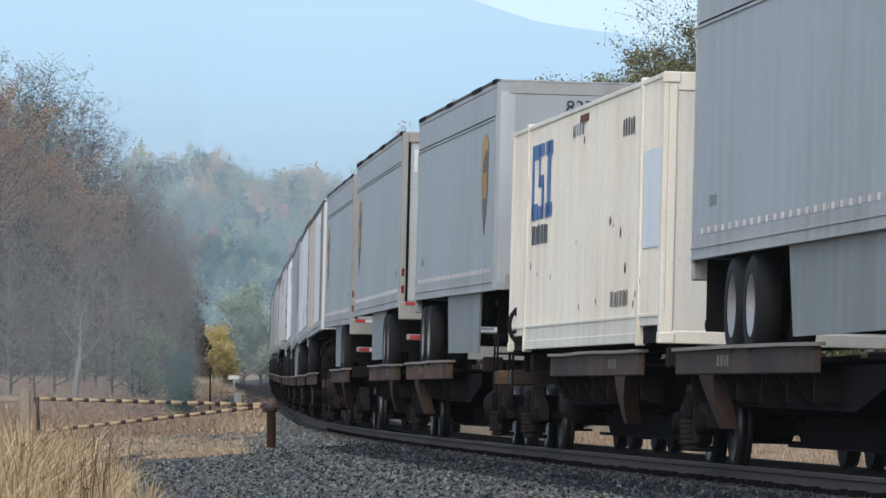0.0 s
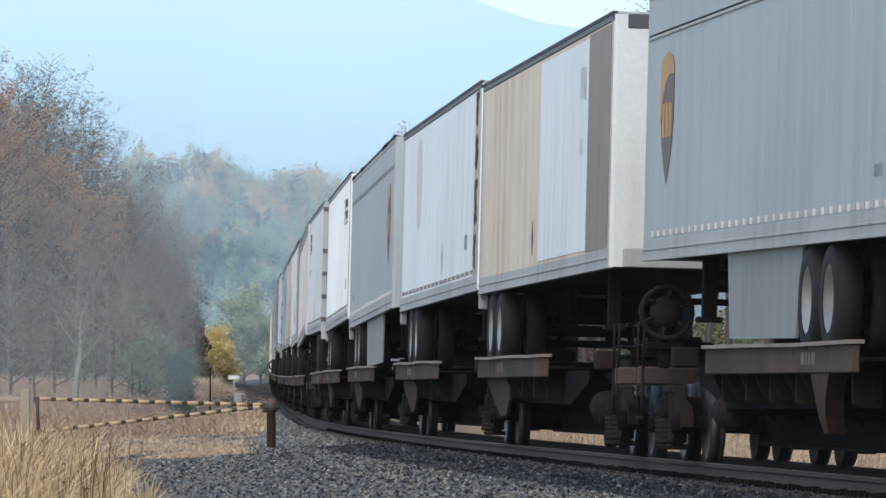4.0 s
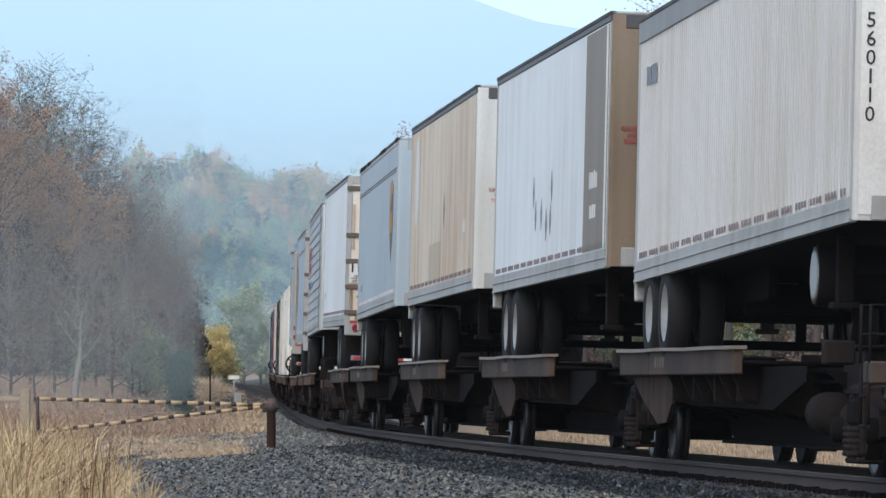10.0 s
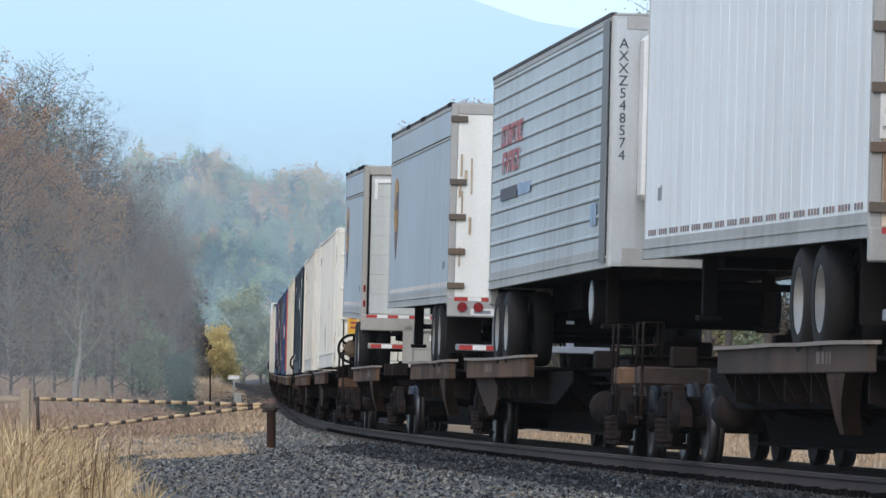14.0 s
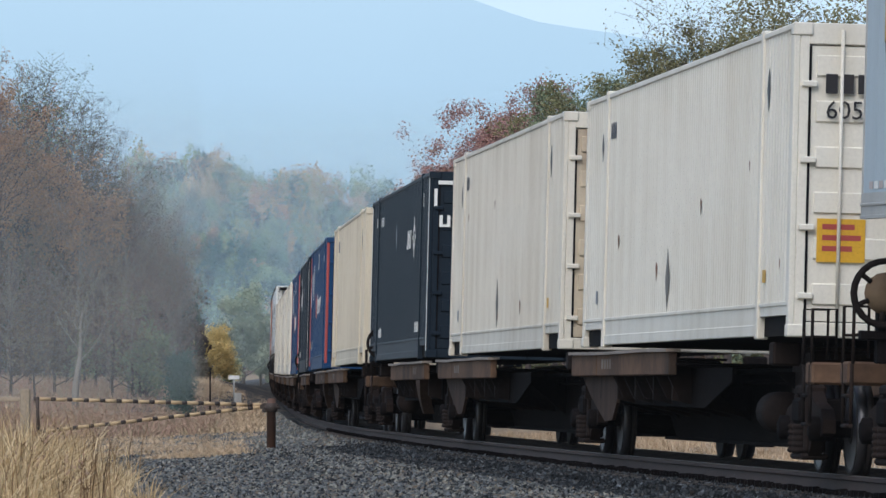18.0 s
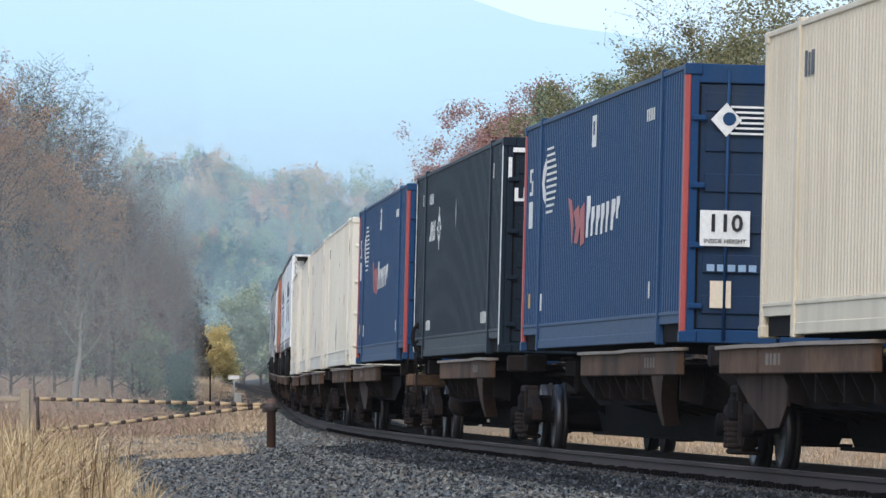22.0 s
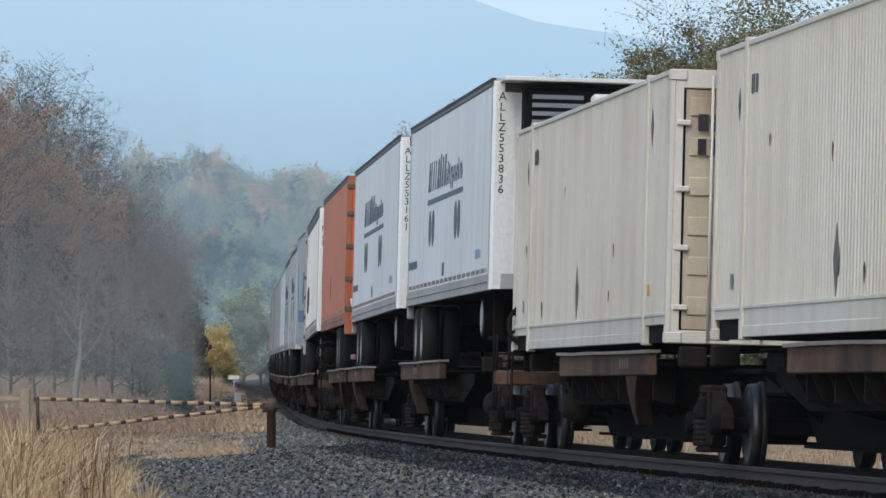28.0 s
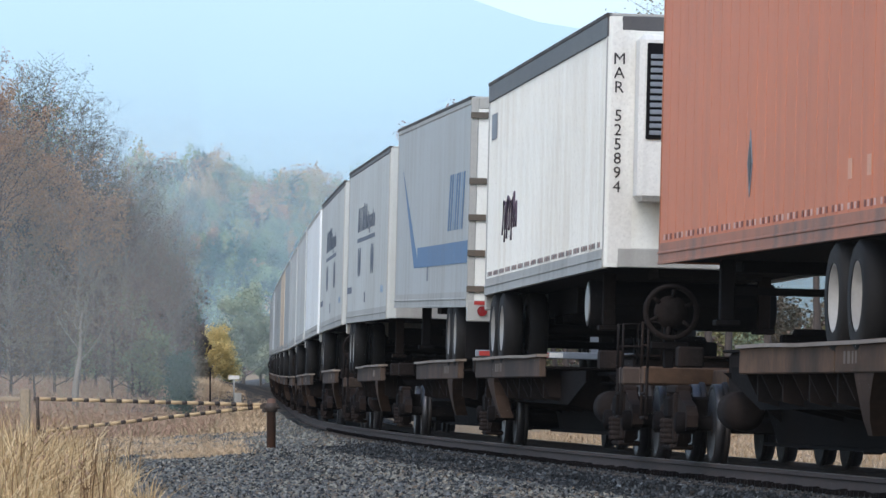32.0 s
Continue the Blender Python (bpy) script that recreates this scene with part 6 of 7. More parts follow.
RW = (mat("pink_dash", rgb("b8aaa6"), 0.5), white_paint)
WD = (mat("dark_dash", rgb("7c787a"), 0.6), mat("red_dash", rgb("8e7470"), 0.6))
SHIELD_L = "pale grey aluminium trailer with a gold and brown shield"
B0 = tr(0, GREY_ALU, 1, zn=2.15, zf=2.1, hgt=2.88, label=SHIELD_L, skirt=(6.0, 12.0), top_band=True, tape=RW, tandem=3.4)
B1 = container(at(1)[0], paint("warm_cream", "f4ecda", "c2ae90", 0.4), "weathered cream container with large blue lettering shapes", doors=False, door_paint=CREAM)
B2 = tr(2, GREY_ALU, 1, zn=2.12, zf=2.2, hgt=2.85, label=SHIELD_L, skirt=(6.0, 12.0), top_band=True, tape=RW, tandem=2.3)
B3 = tr(3, GREY_ALU, -1, zn=2.15, zf=2.18, hgt=2.9, label="pale grey aluminium trailer with a shield, slatted roll door leading", skirt=(5.4, 10.2), top_band=True, doors="roll", tape=RW, tandem=4.1)
B4 = tr(4, GREY_ALU, -1, zn=2.07, zf=2.17, hgt=2.9, label="pale grey aluminium trailer with a shield, slatted roll door leading", skirt=(5.4, 10.2), top_band=True, doors="roll", tape=RW, tandem=4.2)
B5 = tr(5, TAN, 1, zn=2.16, zf=2.1, hgt=2.9, label="stained tan and white box trailer with a bright nose", nose=NOSE, tandem=2.4, top=DARK_TOP)
B6 = tr(6, WHITE_BLUE, 1, zn=2.16, zf=2.06, hgt=2.92, label="white box trailer with a rust-peeled front corner", tape=WD, tandem=3.1, top=DARK_TOP)
B7 = tr(7, GREY_ALU, 1, zn=2.16, zf=1.97, hgt=2.92, label=SHIELD_L, skirt=(6.0, 12.0), top_band=True, tape=RW, tandem=3.3)
B8 = tr(8, WHITE_BLUE, 1, zn=2.18, zf=2.06, hgt=2.88, label="clean white box trailer with a small black and red logo", style="rib", tape=WD, tandem=2.6)
B9 = tr(9, WHITE, -1, zn=2.15, zf=2.18, hgt=2.88, label="white panelled trailer, stained rear doors leading", style="post", tape=WD, door_paint=CREAM2, tandem=3.6, top=MID_TOP)
B10 = tr(10, paint("ivory", "cacac8", "a89e8e", 0.5), 1, zn=2.24, zf=1.95, hgt=2.86, label="white ribbed refrigerated trailer, upright letters on its front corner", style="rib", reefer="unit", corner=0.05, tape=WD, tandem=1.8, top=MID_TOP)
B11 = tr(11, WHITE_BLUE, 1, zn=2.17, zf=2.08, hgt=2.9, label="white box trailer with a brown stained front band", nose=BROWN_END, tape=WD, tandem=2.4, top=DARK_TOP)
B12 = tr(12, TAN, 1, zn=2.19, zf=2.13, hgt=2.86, label="tan stained box trailer with a white nose", style="post", nose=NOSE, tape=WD, tandem=1.9, top=DARK_TOP)
B13 = tr(13, BLUE_ALU, 1, zn=2.18, zf=2.1, hgt=2.82, label="pale blue-grey trailer with a gold and brown shield", top_band=True, corner=0.05, tape=RW, tandem=2.6)
B14 = tr(14, WHITE_BLUE, -1, zn=2.08, zf=2.19, hgt=2.96, label="white panelled trailer, marked rear doors leading", style="post", door_paint=paint("stained_door", "ece8de", "b48c58", 0.7), tape=WD, tandem=3.3, top=MID_TOP)
B15 = tr(15, SILVER, 1, zn=2.17, zf=2.14, hgt=2.88, label="silver trailer with lying ribs and red lettering shapes", style="lying", reefer="unit", corner=0.05, tandem=1.8)
B16 = tr(16, BLUE_ALU, -1, zn=2.06, zf=2.17, hgt=2.95, label="pale blue-grey trailer with rust-streaked swing doors leading", top_band=True, door_paint=WHITE, tape=RW, tandem=2.4)
B17 = tr(17, BLUE_ALU, -1, zn=2.1, zf=2.25, hgt=2.86, label="short pale blue-grey trailer, roll door leading", top_band=True, doors="roll", tape=RW, tandem=1.8)
CON = "cream-white ribbed container on a spine car"
B18 = container(at(18)[0], CREAM, CON + ", ribbed doors leading")
B19 = container(at(19)[0], CREAM2, CON + ", rust-stained doors leading", door_paint=CREAM_RUST)
B20 = container(at(20)[0], NAVY, "dark navy container with white corner posts and a white emblem", post=NAVY, bottom=NAVY_LOW, pitch=0.2, deep=0.015)
B21 = container(at(21)[0], YELLOW_CREAM, "cream container, rust-streaked plain end leading", doors=False, door_paint=CREAM_RUST)
B22 = container(at(22)[0], BLUE, "blue container with red corner posts and white lettering shapes", post=RED_POST, bottom=BLUE_LOW, door_paint=BLUE_END, pitch=0.2, deep=0.015)
B23 = container(at(23)[0], NAVY, "dark navy container with white corner posts and a white emblem", post=NAVY, bottom=NAVY_LOW, pitch=0.2, deep=0.015)
B24 = container(at(24)[0], BLUE, "blue container with red corner posts and white lettering shapes", post=RED_POST, bottom=BLUE_LOW, door_paint=BLUE_END, pitch=0.2, deep=0.015)
CREAM_BOXES = {18: B18, 19: B19}
for i in (25, 26, 27, 28):
    CREAM_BOXES[i] = container(at(i)[0], BEIGE if i % 2 else CREAM2, CON + ", rust-stained doors leading", door_paint=CREAM_RUST)
AL = "white trailer with dark lettering shapes and paired ovals on its side"
B29 = tr(29, WHITE_BLUE, 1, zn=2.14, zf=2.13, hgt=2.88, label=AL, reefer="box", corner=0.05, tape=WD, tandem=2.6, top=DARK_TOP)
B30 = tr(30, WHITE_BLUE, 1, zn=2.13, zf=2.08, hgt=2.9, label=AL, tank=True, corner=0.05, tape=WD, tandem=3.0, top=DARK_TOP)
B31 = tr(31, ORANGE, -1, zn=2.10, zf=2.11, hgt=2.94, label="faded orange panelled trailer, bright orange doors leading", style="post", door_paint=ORANGE_DOOR, rail=paint("dull_orange_rail", "a8623e", "5a4438", 0.8), top=DARK_TOP, rims=rim_white, tandem=4.0, hinges=(0.25, 0.85, 1.5, 2.15, 2.7), tape=(mat("pink_tape", rgb("d8b0a4"), 0.6), mat("rust_tape", rgb("7c3c2c"), 0.6)))
B32 = tr(32, WHITE, 1, zn=2.17, zf=2.07, hgt=2.9, label="white ribbed refrigerated trailer, upright letters on its front corner", style="rib", reefer="unit", corner=0.05, tape=WD, tandem=1.8, top=DARK_TOP)
B33 = tr(33, GREY_TR, -1, zn=1.95, zf=2.15, hgt=2.98, label="pale grey trailer with a blue angled stripe", door_paint=WHITE, tandem=3.0)
B34 = tr(34, DIM_WHITE, 1, zn=2.0, zf=2.1, hgt=2.95, label=AL, tandem=2.6, top=DARK_TOP)
B35 = tr(35, DIM_WHITE, 1, zn=2.1, zf=2.1, hgt=2.9, label=AL, tandem=2.6, top=DARK_TOP)
FAR = [(GREY_TR, "plain pale grey trailer"), (TAN, "stained tan trailer"), (DIM_WHITE, "white trailer in paint dimmed for distance"), (WHITE_BLUE, "plain white trailer"), (GREY_ALU, "pale grey aluminium trailer"), (GREY_ALU, "pale grey aluminium trailer"), (DIM_WHITE, "white trailer in paint dimmed for distance")]
for i in range(36, len(TRAIN)):
    p, l = FAR[(i * 3) % 7]
    tr(i, p, 1, label=l + " far back on the train", near=False)

# ---- markings ----
def put(b, name, m, material, label=""):
    """A marking on a trailer (with its slope) or on a container."""
    if isinstance(b, tuple):
        return b[2](name, m, material, label)
    return part(name, m, material, b, label)


def slab(x0, x1, z0, z1, y=-1.298, t=0.004):
    return M().box(x0, x1, y - t, y, z0, z1)


def outline_slab(poly, y=-1.298, t=0.004):
    return M().prism(poly, y - t, y)


def end_slab(x, y0, y1, z0, z1, t=0.005):
    return M().box(x, x + t, y0, y1, z0, z1)


def words(b, name, text, size, material, m, **kw):
    t = b[0] if isinstance(b, tuple) else b
    ob = letters(name, text, size, material, t, m, **kw)
    if isinstance(b, tuple):
        ob.matrix_local = b[1]
    return ob


def bars(b, x0, z0, n, w, gap, hgt, material, name="lettering_bar", y=-1.298, seed=1, label="plain bar where small print stands"):
    r = random.Random(seed)
    x = x0
    for i in range(n):
        ww = w * r.uniform(0.6, 1.25)
        put(b, name, slab(x, x + ww, z0, z0 + hgt * r.uniform(0.85, 1), y), material, label if i == 0 else "")
        x += ww + gap


def placard(b, x, z, s, material, y=-1.298):
    put(b, "placard", outline_slab([(x - s * 0.5, z), (x, z - s), (x + s * 0.5, z), (x, z + s)], y), material, "slim diamond placard holder")


def shield(b, x, z):
    w, h = 0.5, 0.72
    sh = [(-w, 0.74), (-0.34, 0.88), (0, 0.95), (0.34, 0.88), (w, 0.74), (w, -0.05), (w * 0.8, -0.4), (w * 0.45, -0.72), (0, -1.0), (-w * 0.45, -0.72), (-w * 0.8, -0.4), (-w, -0.05)]
    put(b, "emblem", outline_slab([(x + a, z + c * h) for a, c in sh][::-1]), brown_paint, "brown shield emblem with faded gold top")
    top = [(-w, 0.74), (-0.34, 0.88), (0, 0.95), (0.34, 0.88), (w, 0.74), (w, 0.6), (0.2, 0.62), (-0.12, 0.5), (-0.34, 0.25), (-0.42, 0.0), (-w, -0.05)]
    put(b, "emblem_sweep", outline_slab([(x + a, z + c * h) for a, c in top][::-1], -1.303), gold_paint, "faded gold sweep of the emblem")
    for a in (-0.34, -0.08, 0.18):
        put(b, "emblem_bar", slab(x + a, x + a + 0.17, z - 0.22, z + 0.14, -1.303), gold_paint)


def strokes(b, x, z, cell, hgt, glyphs, material, y=-1.298, slant=0.0, name="logo_bar", label="bar of large lettering"):
    """A row of plain letter-like shapes; each glyph is a list of boxes in its unit cell."""
    for g in glyphs:
        wide = max(q[1] for q in g)
        for a, c, lo, hi in g:
            put(b, name, outline_slab([(x + a * cell + slant * lo, z + lo * hgt), (x + c * cell + slant * lo, z + lo * hgt), (x + c * cell + slant * hi, z + hi * hgt), (x + a * cell + slant * hi, z + hi * hgt)], y), material, label)
        x += (wide + 0.16) * cell


for b, i, d in ((B0, 0, 1), (B2, 2, 1), (B3, 3, -1), (B4, 4, -1), (B7, 7, 1), (B13, 13, 1), (B16, 16, -1), (B17, 17, -1)):
    shield(b, d * (at(i)[1] / 2 - (1.7 if i != 17 else 1.5)), 1.5)
    bars(b, -d * (at(i)[1] / 2 - 1.2), 0.5, 3, 0.12, 0.06, 0.12, grey_paint, seed=i)

# roof numbers on a nose
words(B2, "number", "8372", 0.26, black_paint, on_end(at(2)[1] / 2 + 0.008, -0.1, 2.5), label="black fleet number")
put(B2, "nose_band", end_slab(at(2)[1] / 2 + 0.003, -1.245, -1.05, 0.1, 2.7), alu, "bright nose corner post")

# blue block letters as plain shapes, and small print
hx = -8.075
for x0, parts in ((2.5, ((0, 0.74, 0, 0.2), (0, 0.26, 0, 0.95), (0, 0.74, 0.76, 0.95))), (3.3, ((0, 0.6, 0, 0.16), (0.4, 0.6, 0, 0.5), (0, 0.6, 0.4, 0.55), (0, 0.2, 0.4, 0.95), (0, 0.6, 0.79, 0.95))), (4.1, ((0, 0.82, 0, 0.18), (0.22, 0.6, 0, 0.95), (0, 0.82, 0.78, 0.95)))):
    for a, c, e, f in parts:
        put(B1, "logo_bar", slab(hx + x0 + a, hx + x0 + c, 2.92 + e, 2.92 + f, -1.286), blue_paint, "blue bar of a large logo")
bars(B1, hx + 2.6, 2.6, 8, 0.16, 0.10, 0.26, mat("slate_print", rgb("4a4e58"), 0.6, 0, GRIME, 0.3), seed=3, y=-1.286)
bars(B1, -0.9, 3.8, 5, 0.12, 0.14, 0.16, grey_paint, seed=4, y=-1.286)
bars(B1, 4.3, 3.6, 5, 0.10, 0.14, 0.2, black_paint, seed=5, y=-1.286)
bars(B1, 3.4, 1.7, 6, 0.2, 0.12, 0.18, BROWN_STRIPE, seed=6, y=-1.286)
r_ = random.Random(9)
for i in range(16):
    x, z, w = r_.uniform(-7, 7.5), r_.uniform(1.7, 3.9), r_.uniform(0.015, 0.05)
    put(B1, "rust_spot", outline_slab([(x - w, z), (x - w * 0.3, z - w * 1.6), (x + w * 0.8, z - w * 0.4), (x + w * 0.6, z + w), (x - w * 0.4, z + w * 0.8)], -1.286), mat("rust_spot", RUST, 0.8), "small rust spot")
put(B1, "repair_patch", slab(6.3, 7.8, 2.3, 3.36, -1.286), WHITE_BLUE, "white repair patch")
put(B1, "repair_patch", M().box(-0.1, 0.8, -1.292, -1.288, 3.94, 4.03), mat("rust_spot", RUST, 0.8), "brown scrape under the roof")

# stained trailer: pale band, print, brown front band
put(B5, "pale_band", slab(0.0, 5.6, 0.25, 2.75), WHITE_BLUE, "pale repainted band")
put(B5, "brown_band", slab(5.6, 7.9, 0.22, 2.78), BROWN_STRIPE, "brown stained band")
bars(B5, 4.7, 2.05, 3, 0.18, 0.06, 0.42, grey_paint, seed=11)
bars(B5, 4.8, 1.4, 2, 0.14, 0.06, 0.2, grey_paint, seed=12)
placard(B5, -0.7, 0.57, 0.22, black_paint)
# rust-peeled corner
put(B6, "peeled_band", slab(7.2, 8.0, 0.1, 2.8), CREAM_RUST, "cream band with peeling paint")
r_ = random.Random(5)
for i in range(16):
    z = 0.35 + i * 0.155
    pts = [(7.25 + r_.uniform(0, 0.15), z), (7.6 + r_.uniform(-0.1, 0.1), z - 0.06), (7.9 - r_.uniform(0, 0.3), z + 0.02), (7.85 - r_.uniform(0, 0.25), z + 0.14), (7.5, z + 0.1 + r_.uniform(0, 0.05)), (7.28 + r_.uniform(0, 0.15), z + 0.13)]
    if i not in (3, 8, 12):
        put(B6, "peeled_patch", outline_slab(pts, -1.303), mat("bare_rust", rgb("2f2420"), 0.8), "dark patch of peeled paint")
bars(B6, 5.6, 0.62, 2, 0.22, 0.06, 0.22, grey_paint, seed=13)
placard(B6, 1.2, 0.62, 0.24, pale_blue)
put(B6, "stain", outline_slab([(-4.15 + 0.55 * math.cos(a * 0.3927), 1.95 + 0.75 * math.sin(a * 0.3927)) for a in range(16)]), mat("pale_stain", rgb("d8d2c4"), 0.6), "faint tan stain")
# small logos
for b, x, z in ((B8, 3.8, 2.0), (B9, -6.6, 2.02)):
    put(b, "logo_bar", slab(x, x + 0.5, z + 0.14, z + 0.46), red_paint, "red logo block")
    put(b, "logo_bar", slab(x + 0.14, x + 0.36, z + 0.2, z + 0.4, -1.303), white_paint)
    put(b, "logo_bar", slab(x + 0.04, x + 0.3, z - 0.06, z + 0.1), red_paint, "red foot of the logo")
    for row, n in ((0.27, 6), (0.04, 6)):
        bars(b, x + 0.66, z + row, n, 0.14, 0.06, 0.17, black_paint, seed=14 + n)
    put(b, "logo_bar", slab(x + 0.6, x + 1.8, z - 0.05, z - 0.02), black_paint)
bars(B8, 5.2, 0.62, 3, 0.14, 0.05, 0.2, grey_paint, seed=16)
bars(B9, -6.6, 1.42, 5, 0.09, 0.05, 0.2, grey_paint, seed=17)
placard(B9, -0.2, 0.55, 0.24, grey_paint)
h9 = at(9)[1] / 2
put(B9, "door_sign", end_slab(h9 + 0.004, -0.62, -0.18, 2.1, 2.65), red_paint, "red square sign with a white disc")
put(B9, "door_sign_disc", M().lathe((h9 + 0.009, -0.36, 2.4), [(0, 0.2), (0.004, 0.2)], 20, "x"), white_paint, "white disc")
bars(B10, -6.6, 2.1, 4, 0.2, 0.05, 0.22, grey_paint, seed=18)
for b, i, txt in ((B10, 10, "MAR 560110"), (B32, 32, "MAR 525894"), (B15, 15, "AXXZ548574"), (B29, 29, "ALLZ553836"), (B30, 30, "ALLZ553161")):
    h_ = at(i)[1] / 2
    put(b, "corner_plate", end_slab(h_ + 0.003, -1.245, -0.98, 0.05, 2.82), white_paint if i != 15 else alu, "pale corner plate")
    z_ = 1.65 if i in (10, 32) else (1.9 if i == 15 else 2.0)
    words(b, "unit_number", txt, 0.19 if i in (10, 32) else 0.165, black_paint if i != 15 else mat("slate_print", rgb("4a4e58")), on_end(h_ + 0.012, -1.16, z_), label="upright row of black letters and figures", upright=True)
# brown band and diamonds
put(B11, "brown_band", slab(4.3, 6.65, 0.22, 2.78), BROWN_STRIPE, "brown stained band")
put(B11, "pale_strip", slab(6.45, 6.62, 0.22, 2.78, -1.303), white_paint)
for x, z in ((-1.6, 1.15), (-1.3, 0.85), (-0.6, 0.85), (0.6, 1.15), (0.5, 0.75), (0.0, 0.7)):
    placard(B11, x, z, 0.2, grey_paint)
bars(B11, 4.9, 0.95, 4, 0.18, 0.06, 0.2, white_paint, seed=19, y=-1.303)
bars(B11, 5.0, 0.6, 3, 0.16, 0.06, 0.16, white_paint, seed=20, y=-1.303)
h12 = at(12)[1] / 2
words(B12, "caution_text", "CAUTION\nHIGH\nTRAILER", 0.075, red_paint, on_end(h12 + 0.012, -0.93, 1.32), label="small red caution print")
for b, h_ in ((B11, at(11)[1] / 2),):
    words(b, "caution_text", "CAUTION\nHIGH\nTRAILER", 0.075, red_paint, on_end(h_ + 0.012, -1.0, 1.5), label="small red caution print")
put(B12, "pale_stain", outline_slab([(-5.15 + 0.42 * math.cos(a * 0.3927), 1.95 + 0.72 * math.sin(a * 0.3927)) for a in range(16)]), white_paint, "white scraped patch")
bars(B12, 4.6, 0.85, 3, 0.14, 0.05, 0.2, white_paint, seed=21)
placard(B12, 0.8, 1.3, 0.25, BROWN_STRIPE)
put(B12, "repair_patch", slab(-2.2, 0.2, 0.28, 0.85), paint("tan_patch", "c2b196", "a08a68", 0.5), "tan repair panel")
# rear doors with the height notice
h14 = at(14)[1] / 2
put(B14, "height_sign", end_slab(h14 + 0.01, -1.23, -0.85, 0.83, 1.24), white_paint, "white notice with a large number")
words(B14, "height_number", "110", 0.25, black_paint, on_end(h14 + 0.02, -1.04, 1.12), bold=0.006)
words(B14, "height_text", "INCHES\nINSIDE HEIGHT\nAND DOOR", 0.05, black_paint, on_end(h14 + 0.02, -1.04, 0.92))
tri = [(-0.08, 0.0), (0.08, 0.0), (0.0, 0.14)]
m = M().rings([[(h14 + 0.01, -1.0 + a, 0.54 + c) for a, c in tri], [(h14 + 0.016, -1.0 + a, 0.54 + c) for a, c in tri]])
put(B14, "green_triangle", m, green_paint, "green triangle sign")
for y, z, w, hh in ((-1.19, 0.3, 0.05, 0.5), (-0.75, 0.12, 0.08, 0.3), (-0.42, 0.3, 0.06, 0.5), (-1.19, 1.5, 0.06, 0.9), (-1.1, 0.1, 0.2, 0.12)):
    put(B14, "rust_stain", end_slab(h14 + 0.0065, y, y + w, z, z + hh, 0.002), CREAM_RUST, "rusty stain on the door")
bars(B14, -6.3, 0.6, 2, 0.12, 0.06, 0.16, grey_paint, seed=22)
# red lettering shapes on lying ribs
FADED = mat("faded_red_print", rgb("b0686c"), 0.6, 0, GRIME, 0.3)
LOOP = [(0, 0.28, 0, 1), (0.28, 0.8, 0.8, 1), (0.28, 0.8, 0, 0.2)]
STEM = [(0, 0.24, 0, 1)]
TENT = [(0, 0.24, 0, 1), (0.24, 0.62, 0.76, 1), (0.62, 0.86, 0, 1)]
FLAG = [(0, 0.24, 0, 1), (0.24, 0.78, 0.78, 1), (0.24, 0.62, 0.4, 0.58)]
strokes(B15, -5.7, 1.86, 0.56, 0.28, [LOOP, TENT, STEM, FLAG, TENT, LOOP], FADED, -1.318, 0.12, label="faded red logo bar")
strokes(B15, -5.5, 1.5, 0.62, 0.28, [FLAG, STEM, TENT, LOOP, STEM], FADED, -1.318, 0.12, label="faded red logo bar")
put(B15, "logo_band", slab(-5.6, -3.4, 1.14, 1.3, -1.318), mat("slate_print", rgb("4a4e58")), "slate blue band")
bars(B15, -3.2, 1.15, 4, 0.32, 0.06, 0.16, pale_blue, seed=23, y=-1.318)
put(B15, "corner_band", slab(6.5, 7.14, 0.05, 2.82, -1.32), mat("slate_band", rgb("6f7072"), 0.5, 0.1, GRIME, 0.4), "dull grey front corner band")
bars(B15, 5.5, 0.5, 2, 0.3, 0.06, 0.26, pale_blue, seed=24, y=-1.318)
# rusty swing doors
h16 = at(16)[1] / 2
r_ = random.Random(6)
for i in range(8):
    y, z, hh = r_.uniform(-1.17, -0.95), r_.uniform(0.1, 2.3), r_.uniform(0.08, 0.4)
    put(B16, "rust_stain", end_slab(h16 + 0.0065, y, y + r_.uniform(0.015, 0.05), z, z + hh, 0.002), CREAM_RUST, "rusty streak on the door")
h17 = at(17)[1] / 2
for b, h_ in ((B17, h17), (B3, at(3)[1] / 2), (B4, at(4)[1] / 2)):
    put(b, "corner_mark", end_slab(h_ + 0.002, -1.1, -1.04, 2.25, 2.62), white_paint, "white corner mark")
    put(b, "corner_mark", end_slab(h_ + 0.002, -1.04, -0.72, 2.55, 2.62), white_paint)

